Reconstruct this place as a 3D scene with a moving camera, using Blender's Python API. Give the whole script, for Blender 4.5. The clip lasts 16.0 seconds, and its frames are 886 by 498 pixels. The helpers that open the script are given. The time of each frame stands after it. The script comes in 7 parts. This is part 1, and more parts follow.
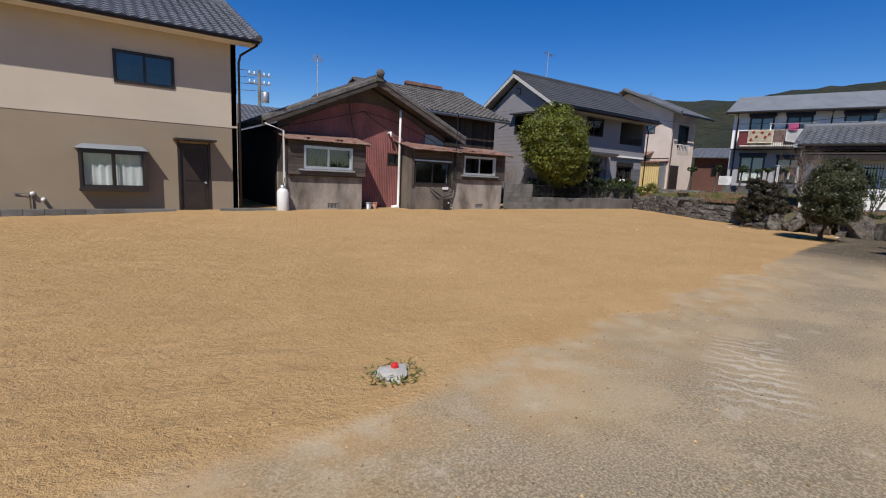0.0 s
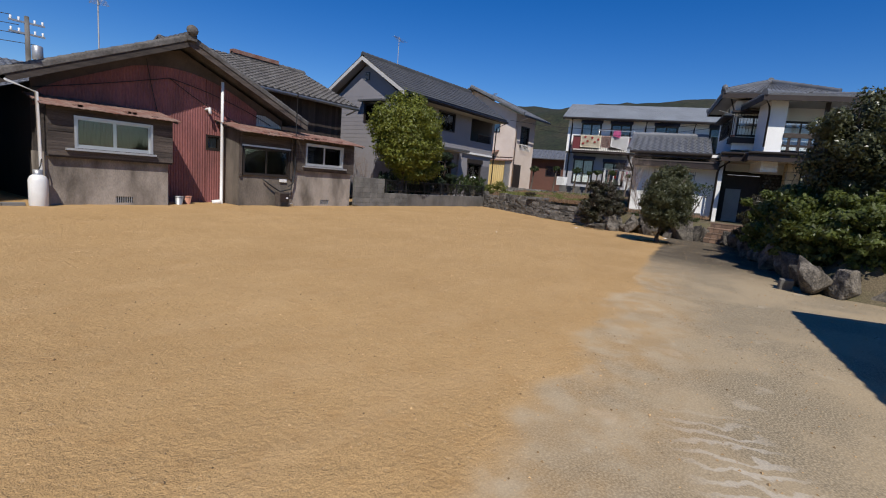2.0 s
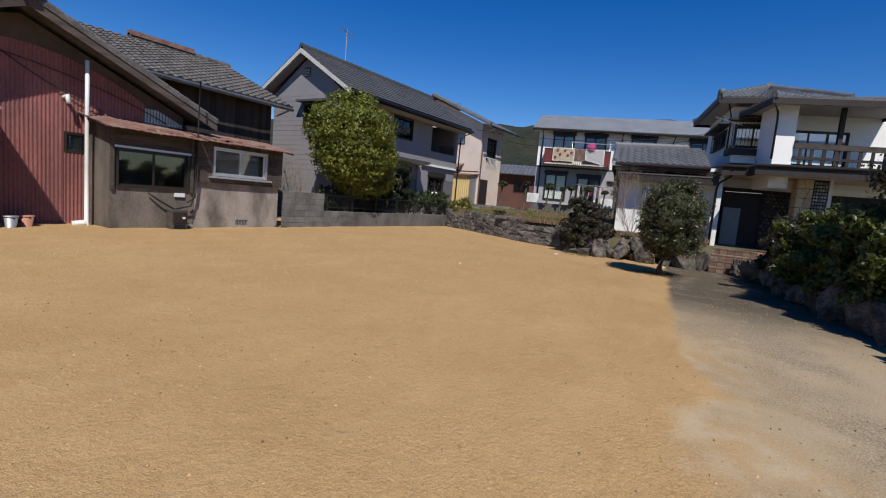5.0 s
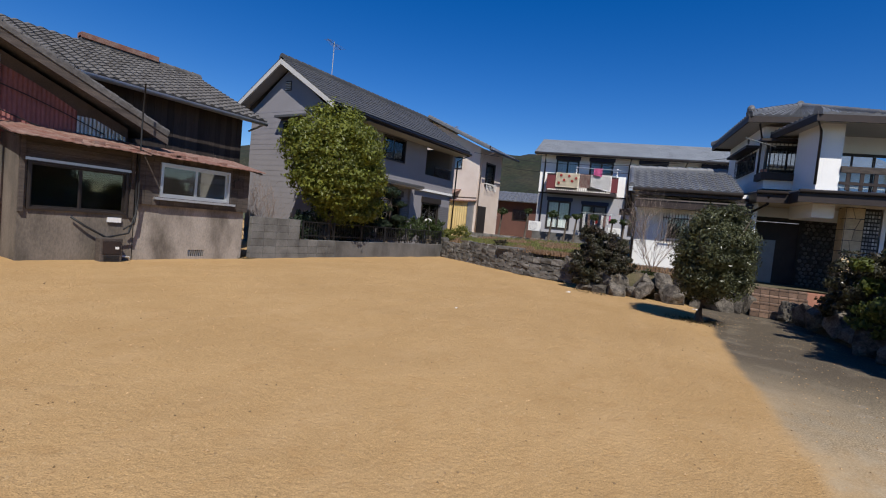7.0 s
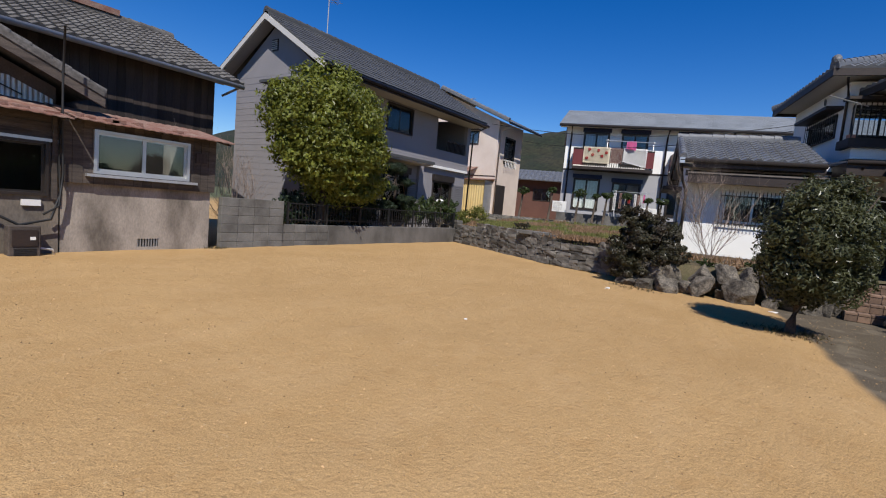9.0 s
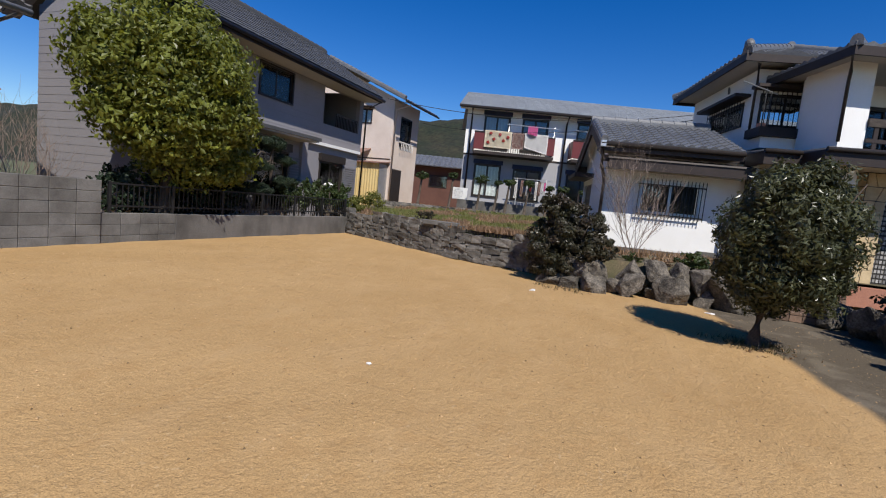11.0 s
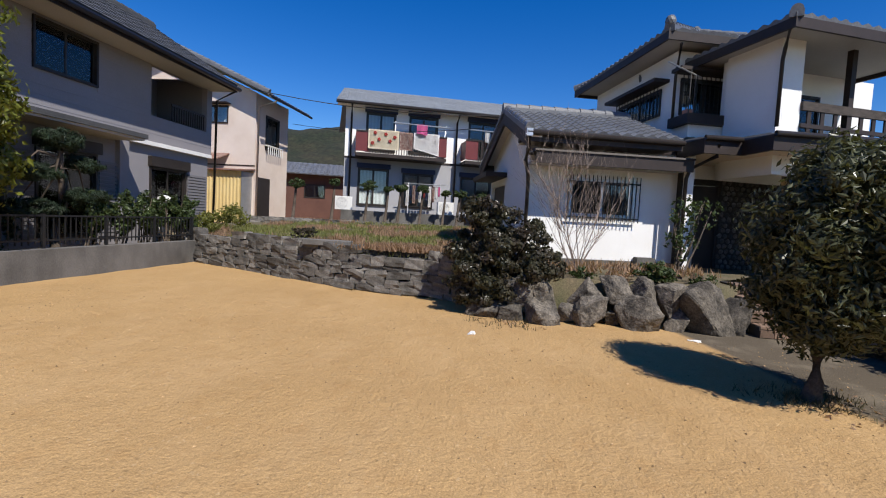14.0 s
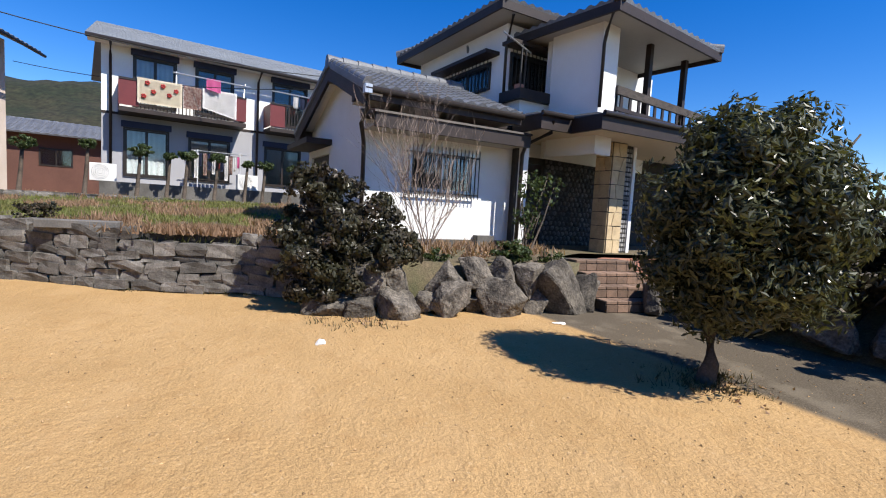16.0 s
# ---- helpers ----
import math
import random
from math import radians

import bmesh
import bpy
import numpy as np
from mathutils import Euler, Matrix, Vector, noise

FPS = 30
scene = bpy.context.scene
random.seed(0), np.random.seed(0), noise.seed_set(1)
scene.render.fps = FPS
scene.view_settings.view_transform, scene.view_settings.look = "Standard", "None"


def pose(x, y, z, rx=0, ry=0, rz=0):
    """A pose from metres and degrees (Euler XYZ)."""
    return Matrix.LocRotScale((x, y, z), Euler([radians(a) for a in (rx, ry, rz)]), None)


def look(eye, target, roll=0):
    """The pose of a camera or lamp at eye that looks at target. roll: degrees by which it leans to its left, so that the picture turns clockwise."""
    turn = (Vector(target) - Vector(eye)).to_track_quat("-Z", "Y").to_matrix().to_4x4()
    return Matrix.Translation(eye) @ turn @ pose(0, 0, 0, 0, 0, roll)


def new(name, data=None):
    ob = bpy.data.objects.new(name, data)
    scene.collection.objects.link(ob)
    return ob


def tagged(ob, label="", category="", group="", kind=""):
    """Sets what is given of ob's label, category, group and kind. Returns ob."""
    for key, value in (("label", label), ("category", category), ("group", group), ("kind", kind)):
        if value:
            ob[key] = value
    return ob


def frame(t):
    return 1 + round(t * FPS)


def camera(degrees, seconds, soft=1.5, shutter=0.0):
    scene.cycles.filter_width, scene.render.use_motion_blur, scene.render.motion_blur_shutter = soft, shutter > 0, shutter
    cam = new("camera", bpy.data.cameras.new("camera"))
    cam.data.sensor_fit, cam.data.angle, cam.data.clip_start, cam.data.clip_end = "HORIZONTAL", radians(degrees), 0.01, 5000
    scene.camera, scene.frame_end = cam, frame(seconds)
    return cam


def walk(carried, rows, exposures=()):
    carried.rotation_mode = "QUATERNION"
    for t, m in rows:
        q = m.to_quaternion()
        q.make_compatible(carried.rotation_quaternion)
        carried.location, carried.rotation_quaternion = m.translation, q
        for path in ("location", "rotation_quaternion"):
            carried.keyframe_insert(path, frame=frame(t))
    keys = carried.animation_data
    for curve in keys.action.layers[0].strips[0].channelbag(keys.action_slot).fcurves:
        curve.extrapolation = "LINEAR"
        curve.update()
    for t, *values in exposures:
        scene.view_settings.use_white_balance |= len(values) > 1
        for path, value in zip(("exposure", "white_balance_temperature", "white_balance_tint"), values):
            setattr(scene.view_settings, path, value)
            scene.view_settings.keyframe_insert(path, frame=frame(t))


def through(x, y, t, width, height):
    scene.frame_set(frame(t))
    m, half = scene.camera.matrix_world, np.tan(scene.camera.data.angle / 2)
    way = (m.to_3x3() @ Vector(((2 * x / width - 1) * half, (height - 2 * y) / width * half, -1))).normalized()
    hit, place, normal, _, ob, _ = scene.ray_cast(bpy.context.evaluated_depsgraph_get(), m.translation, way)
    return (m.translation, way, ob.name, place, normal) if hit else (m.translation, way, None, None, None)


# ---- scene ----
cam = camera(86.11, 16.0, soft=1.1)
PATH = [
    (0, pose(0.000, 0.000, 1.427, 81.36, -2.56, -34.98)),
    (0.5, pose(0.244, 0.496, 1.467, 81.24, -3.07, -41.29)),
    (1, pose(0.527, 0.958, 1.500, 81.55, -3.63, -47.59)),
    (1.5, pose(0.978, 1.345, 1.497, 81.41, -4.31, -50.96)),
    (2, pose(1.375, 1.649, 1.491, 81.57, -4.69, -53.15)),
    (2.5, pose(1.871, 1.939, 1.543, 81.28, -6.10, -55.51)),
    (3, pose(2.421, 2.201, 1.536, 81.38, -3.90, -58.53)),
    (3.5, pose(2.928, 2.452, 1.541, 82.02, -4.10, -59.86)),
    (4, pose(3.428, 2.766, 1.492, 82.90, -5.90, -59.77)),
    (4.5, pose(3.966, 3.087, 1.494, 82.85, -5.05, -57.70)),
    (7, pose(6.354, 4.523, 1.527, 87.14, -5.49, -57.64)),
    (7.5, pose(6.920, 4.793, 1.509, 86.85, -3.71, -57.57)),
    (8, pose(7.416, 5.067, 1.484, 85.78, -6.05, -55.63)),
    (8.5, pose(7.909, 5.314, 1.506, 84.57, -6.40, -54.86)),
    (9, pose(8.454, 5.635, 1.555, 84.64, -5.15, -55.45)),
    (9.5, pose(8.980, 5.968, 1.519, 85.26, -6.29, -56.96)),
    (10, pose(9.483, 6.259, 1.521, 84.67, -7.11, -62.61)),
    (12.5, pose(11.607, 7.767, 1.499, 84.49, -5.22, -70.47)),
    (13, pose(12.083, 7.900, 1.494, 84.21, -3.60, -70.76)),
    (13.5, pose(12.559, 7.989, 1.518, 84.97, -0.83, -75.93)),
    (14, pose(13.028, 8.148, 1.525, 86.45, -3.02, -83.05)),
    (14.5, pose(13.514, 8.276, 1.426, 86.99, -3.40, -88.96)),
    (15, pose(13.920, 8.444, 1.416, 86.30, -2.22, -93.87)),
    (15.5, pose(14.232, 8.636, 1.442, 85.65, -2.91, -99.72)),
    (16, pose(14.526, 8.692, 1.421, 85.27, -3.25, -106.76)),
]
walk(cam, PATH, exposures=[(0.0, -0.07), (4.0, -0.1), (8.0, 0.05), (12.5, 0.14), (14.5, 0.36), (16.0, 0.66)])

# ---- light ----
SUN_AZ, SUN_EL = radians(48), radians(50.5)          # light travels towards +x and +y
way = Vector((math.sin(SUN_AZ) * math.cos(SUN_EL), math.cos(SUN_AZ) * math.cos(SUN_EL), -math.sin(SUN_EL)))
sun = new("sun", bpy.data.lights.new("sun", "SUN"))
sun.data.energy, sun.data.angle, sun.data.color = 5.0, radians(0.53), (1.0, 0.955, 0.89)
sun.matrix_world = look((0, 0, 40), Vector((0, 0, 40)) + way)
world = bpy.data.worlds.new("sky")
scene.world = world
world.use_nodes = True
sky = world.node_tree.nodes.new("ShaderNodeTexSky")
sky.sky_type, sky.sun_disc = "NISHITA", False
sky.sun_elevation, sky.sun_rotation = SUN_EL, SUN_AZ + math.pi
sky.altitude, sky.air_density, sky.dust_density, sky.ozone_density = 400, 1.0, 0.0, 4.0
bg = world.node_tree.nodes["Background"]
bg.inputs["Strength"].default_value = 0.09
deep = world.node_tree.nodes.new("ShaderNodeHueSaturation")
deep.inputs["Saturation"].default_value, deep.inputs["Value"].default_value = 1.4, 1.2
deep.inputs["Hue"].default_value = 0.5145
world.node_tree.links.new(sky.outputs[0], deep.inputs["Color"])
world.node_tree.links.new(deep.outputs[0], bg.inputs[0])


# ---- materials ----
def mat(name, col, rough=0.7, col2=None, scale=6.0, amount=0.5, fine=60.0, fine_amount=0.25, bump=0.15, metal=0.0, island=0.0, stretch=None, spec=0.4):
    """A surface with colour variation at two scales and fine relief, in world metres."""
    m = bpy.data.materials.new(name)
    m.use_nodes = True
    nt = m.node_tree
    b = nt.nodes["Principled BSDF"]
    b.inputs["Roughness"].default_value, b.inputs["Metallic"].default_value = rough, metal
    b.inputs["Specular IOR Level"].default_value = spec
    col2 = col2 or tuple(c * 0.55 for c in col)
    pos = nt.nodes.new("ShaderNodeNewGeometry").outputs["Position"]
    if stretch:
        mp = nt.nodes.new("ShaderNodeMapping")
        mp.inputs["Scale"].default_value = stretch
        nt.links.new(pos, mp.inputs[0])
        pos = mp.outputs[0]
    def nz(sc, detail):
        n = nt.nodes.new("ShaderNodeTexNoise")
        n.inputs["Scale"].default_value, n.inputs["Detail"].default_value = sc, detail
        n.inputs["Roughness"].default_value = 0.6
        nt.links.new(pos, n.inputs["Vector"])
        return n.outputs["Fac"]
    big, small = nz(scale, 4), nz(fine, 3)
    r = nt.nodes.new("ShaderNodeMapRange")
    r.inputs["From Min"].default_value, r.inputs["From Max"].default_value, r.inputs["To Max"].default_value = 0.38, 0.68, amount
    nt.links.new(big, r.inputs["Value"])
    mx = nt.nodes.new("ShaderNodeMix")
    mx.data_type = "RGBA"
    mx.inputs[6].default_value, mx.inputs[7].default_value = (*col, 1), (*col2, 1)
    nt.links.new(r.outputs[0], mx.inputs[0])
    out = mx.outputs[2]
    hsv = nt.nodes.new("ShaderNodeHueSaturation")
    nt.links.new(out, hsv.inputs["Color"])
    r2 = nt.nodes.new("ShaderNodeMapRange")
    r2.inputs["From Min"].default_value, r2.inputs["From Max"].default_value = 0.3, 0.7
    r2.inputs["To Min"].default_value, r2.inputs["To Max"].default_value = 1 - fine_amount, 1 + fine_amount
    nt.links.new(small, r2.inputs["Value"])
    val = r2.outputs[0]
    if island:
        src = nt.nodes.new("ShaderNodeNewGeometry").outputs["Random Per Island"] if island > 0 else nt.nodes.new("ShaderNodeObjectInfo").outputs["Random"]
        r3 = nt.nodes.new("ShaderNodeMapRange")
        r3.inputs["To Min"].default_value, r3.inputs["To Max"].default_value = 1 - abs(island), 1 + abs(island)
        nt.links.new(src, r3.inputs["Value"])
        mu = nt.nodes.new("ShaderNodeMath")
        mu.operation = "MULTIPLY"
        nt.links.new(val, mu.inputs[0]), nt.links.new(r3.outputs[0], mu.inputs[1])
        val = mu.outputs[0]
    nt.links.new(val, hsv.inputs["Value"])
    nt.links.new(hsv.outputs[0], b.inputs["Base Color"])
    if bump:
        bp = nt.nodes.new("ShaderNodeBump")
        bp.inputs["Strength"].default_value, bp.inputs["Distance"].default_value = bump, 0.02
        nt.links.new(small, bp.inputs["Height"])
        nt.links.new(bp.outputs[0], b.inputs["Normal"])
    return m


def leaf_mat(name, col, col2, gloss=0.35, through=0.35):
    m = mat(name, col, gloss, col2, scale=2.0, amount=0.8, fine=9, fine_amount=0.2, bump=0, island=0.4, spec=0.3)
    nt = m.node_tree
    b = nt.nodes["Principled BSDF"]
    tr = nt.nodes.new("ShaderNodeBsdfTranslucent")
    tr.inputs[0].default_value = (col[0] * 1.6, col[1] * 1.5, col[2] * 0.7, 1)
    ms = nt.nodes.new("ShaderNodeMixShader")
    ms.inputs[0].default_value = through
    nt.links.new(b.outputs[0], ms.inputs[1]), nt.links.new(tr.outputs[0], ms.inputs[2])
    nt.links.new(ms.outputs[0], nt.nodes["Material Output"].inputs[0])
    return m


def glass_mat(name, tint, clear=0.75):
    m = bpy.data.materials.new(name)
    m.use_nodes = True
    nt = m.node_tree
    nt.nodes.remove(nt.nodes["Principled BSDF"])
    tr, gl, ms, fr = (nt.nodes.new("ShaderNode" + k) for k in ("BsdfTransparent", "BsdfGlossy", "MixShader", "Fresnel"))
    tr.inputs[0].default_value = (*[c * clear for c in tint], 1)
    gl.inputs["Roughness"].default_value = 0.04
    fr.inputs[0].default_value = 1.7
    nt.links.new(fr.outputs[0], ms.inputs[0]), nt.links.new(tr.outputs[0], ms.inputs[1]), nt.links.new(gl.outputs[0], ms.inputs[2])
    nt.links.new(ms.outputs[0], nt.nodes["Material Output"].inputs[0])
    return m


M = dict(
    tan_upper=mat("beige_render", (0.50, 0.43, 0.34), 0.85, (0.44, 0.37, 0.29), 0.8, 0.6, 90, 0.08),
    tan_lower=mat("brown_render", (0.27, 0.215, 0.15), 0.85, (0.23, 0.18, 0.125), 0.8, 0.6, 90, 0.08),
    white_trim=mat("white_trim", (0.78, 0.76, 0.72), 0.5, (0.6, 0.58, 0.54), 3, 0.4, 40, 0.06, 0.05),
    dark_frame=mat("dark_bronze", (0.035, 0.028, 0.024), 0.4, (0.05, 0.04, 0.035), 4, 0.5, 40, 0.1, 0.03, 0.3),
    brown_wood=mat("brown_stained_wood", (0.022, 0.014, 0.011), 0.6, (0.04, 0.026, 0.021), 3, 0.6, 50, 0.2, 0.1),
    grey_tile=mat("grey_roof_tile", (0.15, 0.155, 0.165), 0.45, (0.10, 0.10, 0.105), 1.5, 0.8, 25, 0.2, 0.15),
    old_tile=mat("weathered_roof_tile", (0.135, 0.125, 0.115), 0.75, (0.06, 0.052, 0.045), 2.2, 0.9, 20, 0.35, 0.3),
    slate=mat("grey_slate_sheet", (0.22, 0.235, 0.25), 0.6, (0.17, 0.18, 0.19), 0.9, 0.8, 30, 0.12, 0.1),
    dark_slate=mat("dark_grey_slate", (0.075, 0.075, 0.075), 0.6, (0.05, 0.05, 0.05), 0.9, 0.8, 30, 0.15, 0.1),
    red_metal=mat("faded_red_sheet", (0.265, 0.098, 0.088), 0.65, (0.155, 0.062, 0.055), 1.6, 0.8, 30, 0.15, 0.08, stretch=(1, 1, 0.35)),
    rust=mat("rusty_sheet", (0.19, 0.085, 0.06), 0.85, (0.27, 0.19, 0.15), 3.5, 0.9, 40, 0.3, 0.3),
    pale_plaster=mat("dirty_pale_plaster", (0.33, 0.285, 0.24), 0.9, (0.10, 0.083, 0.066), 1.7, 0.95, 40, 0.15, 0.2, stretch=(1, 1, 0.45)),
    dirty_plaster=mat("mossy_grey_plaster", (0.18, 0.15, 0.12), 0.9, (0.06, 0.052, 0.042), 1.2, 0.95, 40, 0.2, 0.2, stretch=(1, 1, 0.4)),
    gable_plaster=mat("brown_grey_plaster", (0.105, 0.083, 0.07), 0.9, (0.05, 0.04, 0.034), 1.5, 0.8, 40, 0.2, 0.2),
    old_wood=mat("weathered_board", (0.088, 0.07, 0.058), 0.85, (0.035, 0.028, 0.024), 5, 0.9, 60, 0.35, 0.4, island=-0.3, stretch=(0.25, 1, 3)),
    black_wood=mat("charred_board", (0.028, 0.02, 0.017), 0.8, (0.05, 0.038, 0.032), 3, 0.7, 60, 0.3, 0.3, island=-0.35, stretch=(3, 1, 0.2)),
    alu=mat("aluminium", (0.62, 0.62, 0.61), 0.35, (0.5, 0.5, 0.5), 5, 0.5, 60, 0.05, 0.02, 0.7),
    plastic_white=mat("white_plastic", (0.72, 0.71, 0.68), 0.4, (0.6, 0.58, 0.54), 5, 0.4, 60, 0.05, 0.02),
    lavender=mat("grey_siding", (0.255, 0.24, 0.248), 0.75, (0.21, 0.2, 0.205), 0.7, 0.6, 60, 0.08, 0.15),
    # siding grey scaled down: shade colour for the balcony recess, also the shutter slats
    lavender_dark=mat("darkened_grey_siding", (0.19, 0.18, 0.185), 0.75, (0.16, 0.15, 0.155), 0.7, 0.6, 60, 0.08, 0.15),
    pale_board=mat("pale_grey_board", (0.52, 0.50, 0.47), 0.7, (0.44, 0.42, 0.39), 2, 0.5, 40, 0.06, 0.05),
    porch_board=mat("pale_porch_board", (0.66, 0.58, 0.46), 0.8, (0.58, 0.5, 0.38), 1, 0.5, 40, 0.06, 0.05),
    soffit=mat("grey_soffit", (0.42, 0.40, 0.36), 0.8, (0.36, 0.34, 0.3), 1, 0.5, 40, 0.06, 0.05),
    cream=mat("cream_render", (0.68, 0.58, 0.50), 0.85, (0.58, 0.47, 0.39), 0.9, 0.7, 60, 0.08),
    yellow_sheet=mat("yellow_corrugated", (0.66, 0.50, 0.22), 0.6, (0.5, 0.34, 0.12), 1.2, 0.7, 40, 0.1, 0.05),
    white_wall=mat("white_render", (0.83, 0.82, 0.79), 0.85, (0.72, 0.70, 0.66), 0.9, 0.5, 70, 0.05, 0.12),
    apt_lower=mat("grey_apartment_siding", (0.36, 0.355, 0.365), 0.75, (0.30, 0.295, 0.305), 0.7, 0.6, 60, 0.06),
    maroon=mat("maroon_panel", (0.15, 0.028, 0.028), 0.5, (0.10, 0.02, 0.02), 2, 0.6, 40, 0.1, 0.03),
    concrete=mat("grey_concrete", (0.15, 0.14, 0.127), 0.9, (0.06, 0.056, 0.05), 1.3, 0.9, 50, 0.18, 0.25, stretch=(1, 1, 0.6)),
    block=mat("concrete_block", (0.165, 0.158, 0.145), 0.92, (0.075, 0.07, 0.062), 1.6, 0.9, 70, 0.2, 0.3, island=-0.15),
    stone=mat("grey_field_stone", (0.165, 0.15, 0.132), 0.88, (0.06, 0.055, 0.047), 5, 0.9, 45, 0.3, 0.5, island=-0.4),
    boulder=mat("garden_boulder", (0.145, 0.125, 0.10), 0.9, (0.035, 0.03, 0.025), 5.5, 1.0, 30, 0.5, 1.0, island=-0.4),
    mortar=mat("dark_joint", (0.05, 0.045, 0.04), 0.95, None, 6, 0.5, 60, 0.3, 0.3),
    brick=mat("brown_brick", (0.22, 0.14, 0.095), 0.85, (0.13, 0.09, 0.065), 5, 0.8, 60, 0.2, 0.3, island=-0.25),
    terracotta=mat("terracotta_tile", (0.42, 0.19, 0.12), 0.7, (0.32, 0.14, 0.09), 4, 0.7, 50, 0.15, 0.1),
    paving=mat("yellow_crazy_paving", (0.58, 0.44, 0.25), 0.75, (0.40, 0.29, 0.16), 4, 0.8, 50, 0.12, 0.2, island=-0.15),
    dark_stone=mat("dark_cobble", (0.12, 0.11, 0.10), 0.8, (0.05, 0.045, 0.04), 8, 0.9, 50, 0.3, 0.4, island=-0.5),
    mosaic=mat("pale_mosaic_piece", (0.40, 0.38, 0.34), 0.6, (0.2, 0.19, 0.18), 5, 0.8, 50, 0.1, 0.1, island=-0.5),
    bark=mat("bark", (0.10, 0.075, 0.055), 0.9, (0.05, 0.04, 0.03), 8, 0.9, 50, 0.35, 0.6),
    twig=mat("pale_twig", (0.26, 0.20, 0.16), 0.85, (0.16, 0.12, 0.1), 6, 0.8, 60, 0.2, 0.3),
    black=mat("black_rubber", (0.02, 0.02, 0.02), 0.6, None, 5, 0.3, 50, 0.1, 0.05),
    steel=mat("galvanised_steel", (0.42, 0.42, 0.42), 0.45, (0.3, 0.3, 0.3), 4, 0.6, 40, 0.1, 0.05, 0.6),
    black_metal=mat("black_painted_metal", (0.015, 0.015, 0.016), 0.45, None, 5, 0.3, 50, 0.1, 0.03),
    drape=mat("dark_drape", (0.10, 0.085, 0.075), 0.9, (0.05, 0.042, 0.038), 7, 0.8, 60, 0.1, 0.1, stretch=(1, 1, 0.1)),
    curtain=mat("white_curtain", (0.72, 0.72, 0.72), 0.9, (0.55, 0.55, 0.57), 4, 0.6, 60, 0.06, 0.05),
    dark_room=mat("dark_interior", (0.03, 0.03, 0.032), 0.9, None, 2, 0.5, 20, 0.1, 0),
    frosted=mat("frosted_glass", (0.22, 0.24, 0.25), 0.25, (0.16, 0.17, 0.18), 2, 0.6, 60, 0.05, 0.02, spec=0.6),
    blue_cloth=mat("blue_sheet", (0.10, 0.20, 0.26), 0.6, (0.07, 0.14, 0.18), 4, 0.6, 50, 0.1, 0.05),
    pink=mat("pink_towel", (0.75, 0.16, 0.36), 0.9, None, 5, 0.2, 80, 0.1, 0.2),
    cloth=mat("white_cloth", (0.78, 0.76, 0.73), 0.9, (0.66, 0.63, 0.6), 4, 0.4, 80, 0.05, 0.2),
    cream_cloth=mat("cream_blanket", (0.74, 0.66, 0.50), 0.9, (0.6, 0.5, 0.36), 5, 0.5, 80, 0.06, 0.2),
    red_cloth=mat("red_cloth", (0.40, 0.045, 0.04), 0.9, None, 5, 0.4, 80, 0.1, 0.2),
    navy=mat("navy_cloth", (0.035, 0.045, 0.09), 0.9, None, 5, 0.4, 80, 0.1, 0.2),
    brown_cloth=mat("patterned_brown_cloth", (0.22, 0.10, 0.08), 0.9, (0.5, 0.42, 0.36), 14, 0.9, 80, 0.1, 0.2),
    far_wall=mat("far_wall", (0.12, 0.055, 0.04), 0.85, None, 1, 0.4, 20, 0.1, 0.05),
    red_plastic=mat("red_plastic", (0.62, 0.03, 0.03), 0.4, None, 5, 0.3, 60, 0.05, 0.02),
    glass=glass_mat("window_glass", (0.9, 0.94, 0.95), 0.92),
    leaf_round=leaf_mat("dark_glossy_leaf", (0.08, 0.085, 0.04), (0.04, 0.044, 0.023), 0.3, 0.2),
    leaf_citrus=leaf_mat("bright_green_leaf", (0.165, 0.18, 0.03), (0.055, 0.07, 0.016), 0.4, 0.3),
    leaf_dark=leaf_mat("deep_green_leaf", (0.055, 0.078, 0.024), (0.03, 0.045, 0.016), 0.42, 0.25),
    leaf_brown=leaf_mat("bronze_green_leaf", (0.05, 0.05, 0.028), (0.045, 0.028, 0.022), 0.35, 0.2),
    leaf_yellow=leaf_mat("yellow_green_leaf", (0.16, 0.17, 0.04), (0.10, 0.10, 0.03), 0.5, 0.4),
    leaf_hedge=leaf_mat("hedge_leaf", (0.105, 0.125, 0.03), (0.045, 0.06, 0.018), 0.42, 0.28),
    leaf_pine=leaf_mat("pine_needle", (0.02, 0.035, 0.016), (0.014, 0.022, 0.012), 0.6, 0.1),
    grass=leaf_mat("garden_grass", (0.16, 0.19, 0.055), (0.26, 0.21, 0.10), 0.7, 0.4),
    dry_weed=leaf_mat("dull_weed", (0.10, 0.085, 0.045), (0.07, 0.06, 0.03), 0.8, 0.25),
    dry_grass=leaf_mat("dry_brush", (0.30, 0.20, 0.13), (0.22, 0.14, 0.09), 0.8, 0.3),
    soil=mat("garden_soil", (0.13, 0.10, 0.06), 0.95, (0.075, 0.075, 0.035), 2.0, 0.9, 40, 0.35, 0.5),
    forest=mat("wooded_hill", (0.014, 0.019, 0.008), 0.95, (0.03, 0.027, 0.013), 0.07, 1.0, 0.6, 0.6, 0.5),
)


# ---- building blocks ----
def thing(name, at, label, category, group="", kind="", m=None):
    ob = new(name)
    ob.matrix_world = m or Matrix.Translation(at)
    ob["local"] = bool(m)
    return tagged(ob, label, category, group, kind)


def link(name, me, parent, label=""):
    ob = new(name, me)
    if parent is not None:
        ob.parent = parent
        if parent.data is None and not parent.get("local", False):
            ob.matrix_parent_inverse = parent.matrix_basis.inverted()
    return tagged(ob, label)


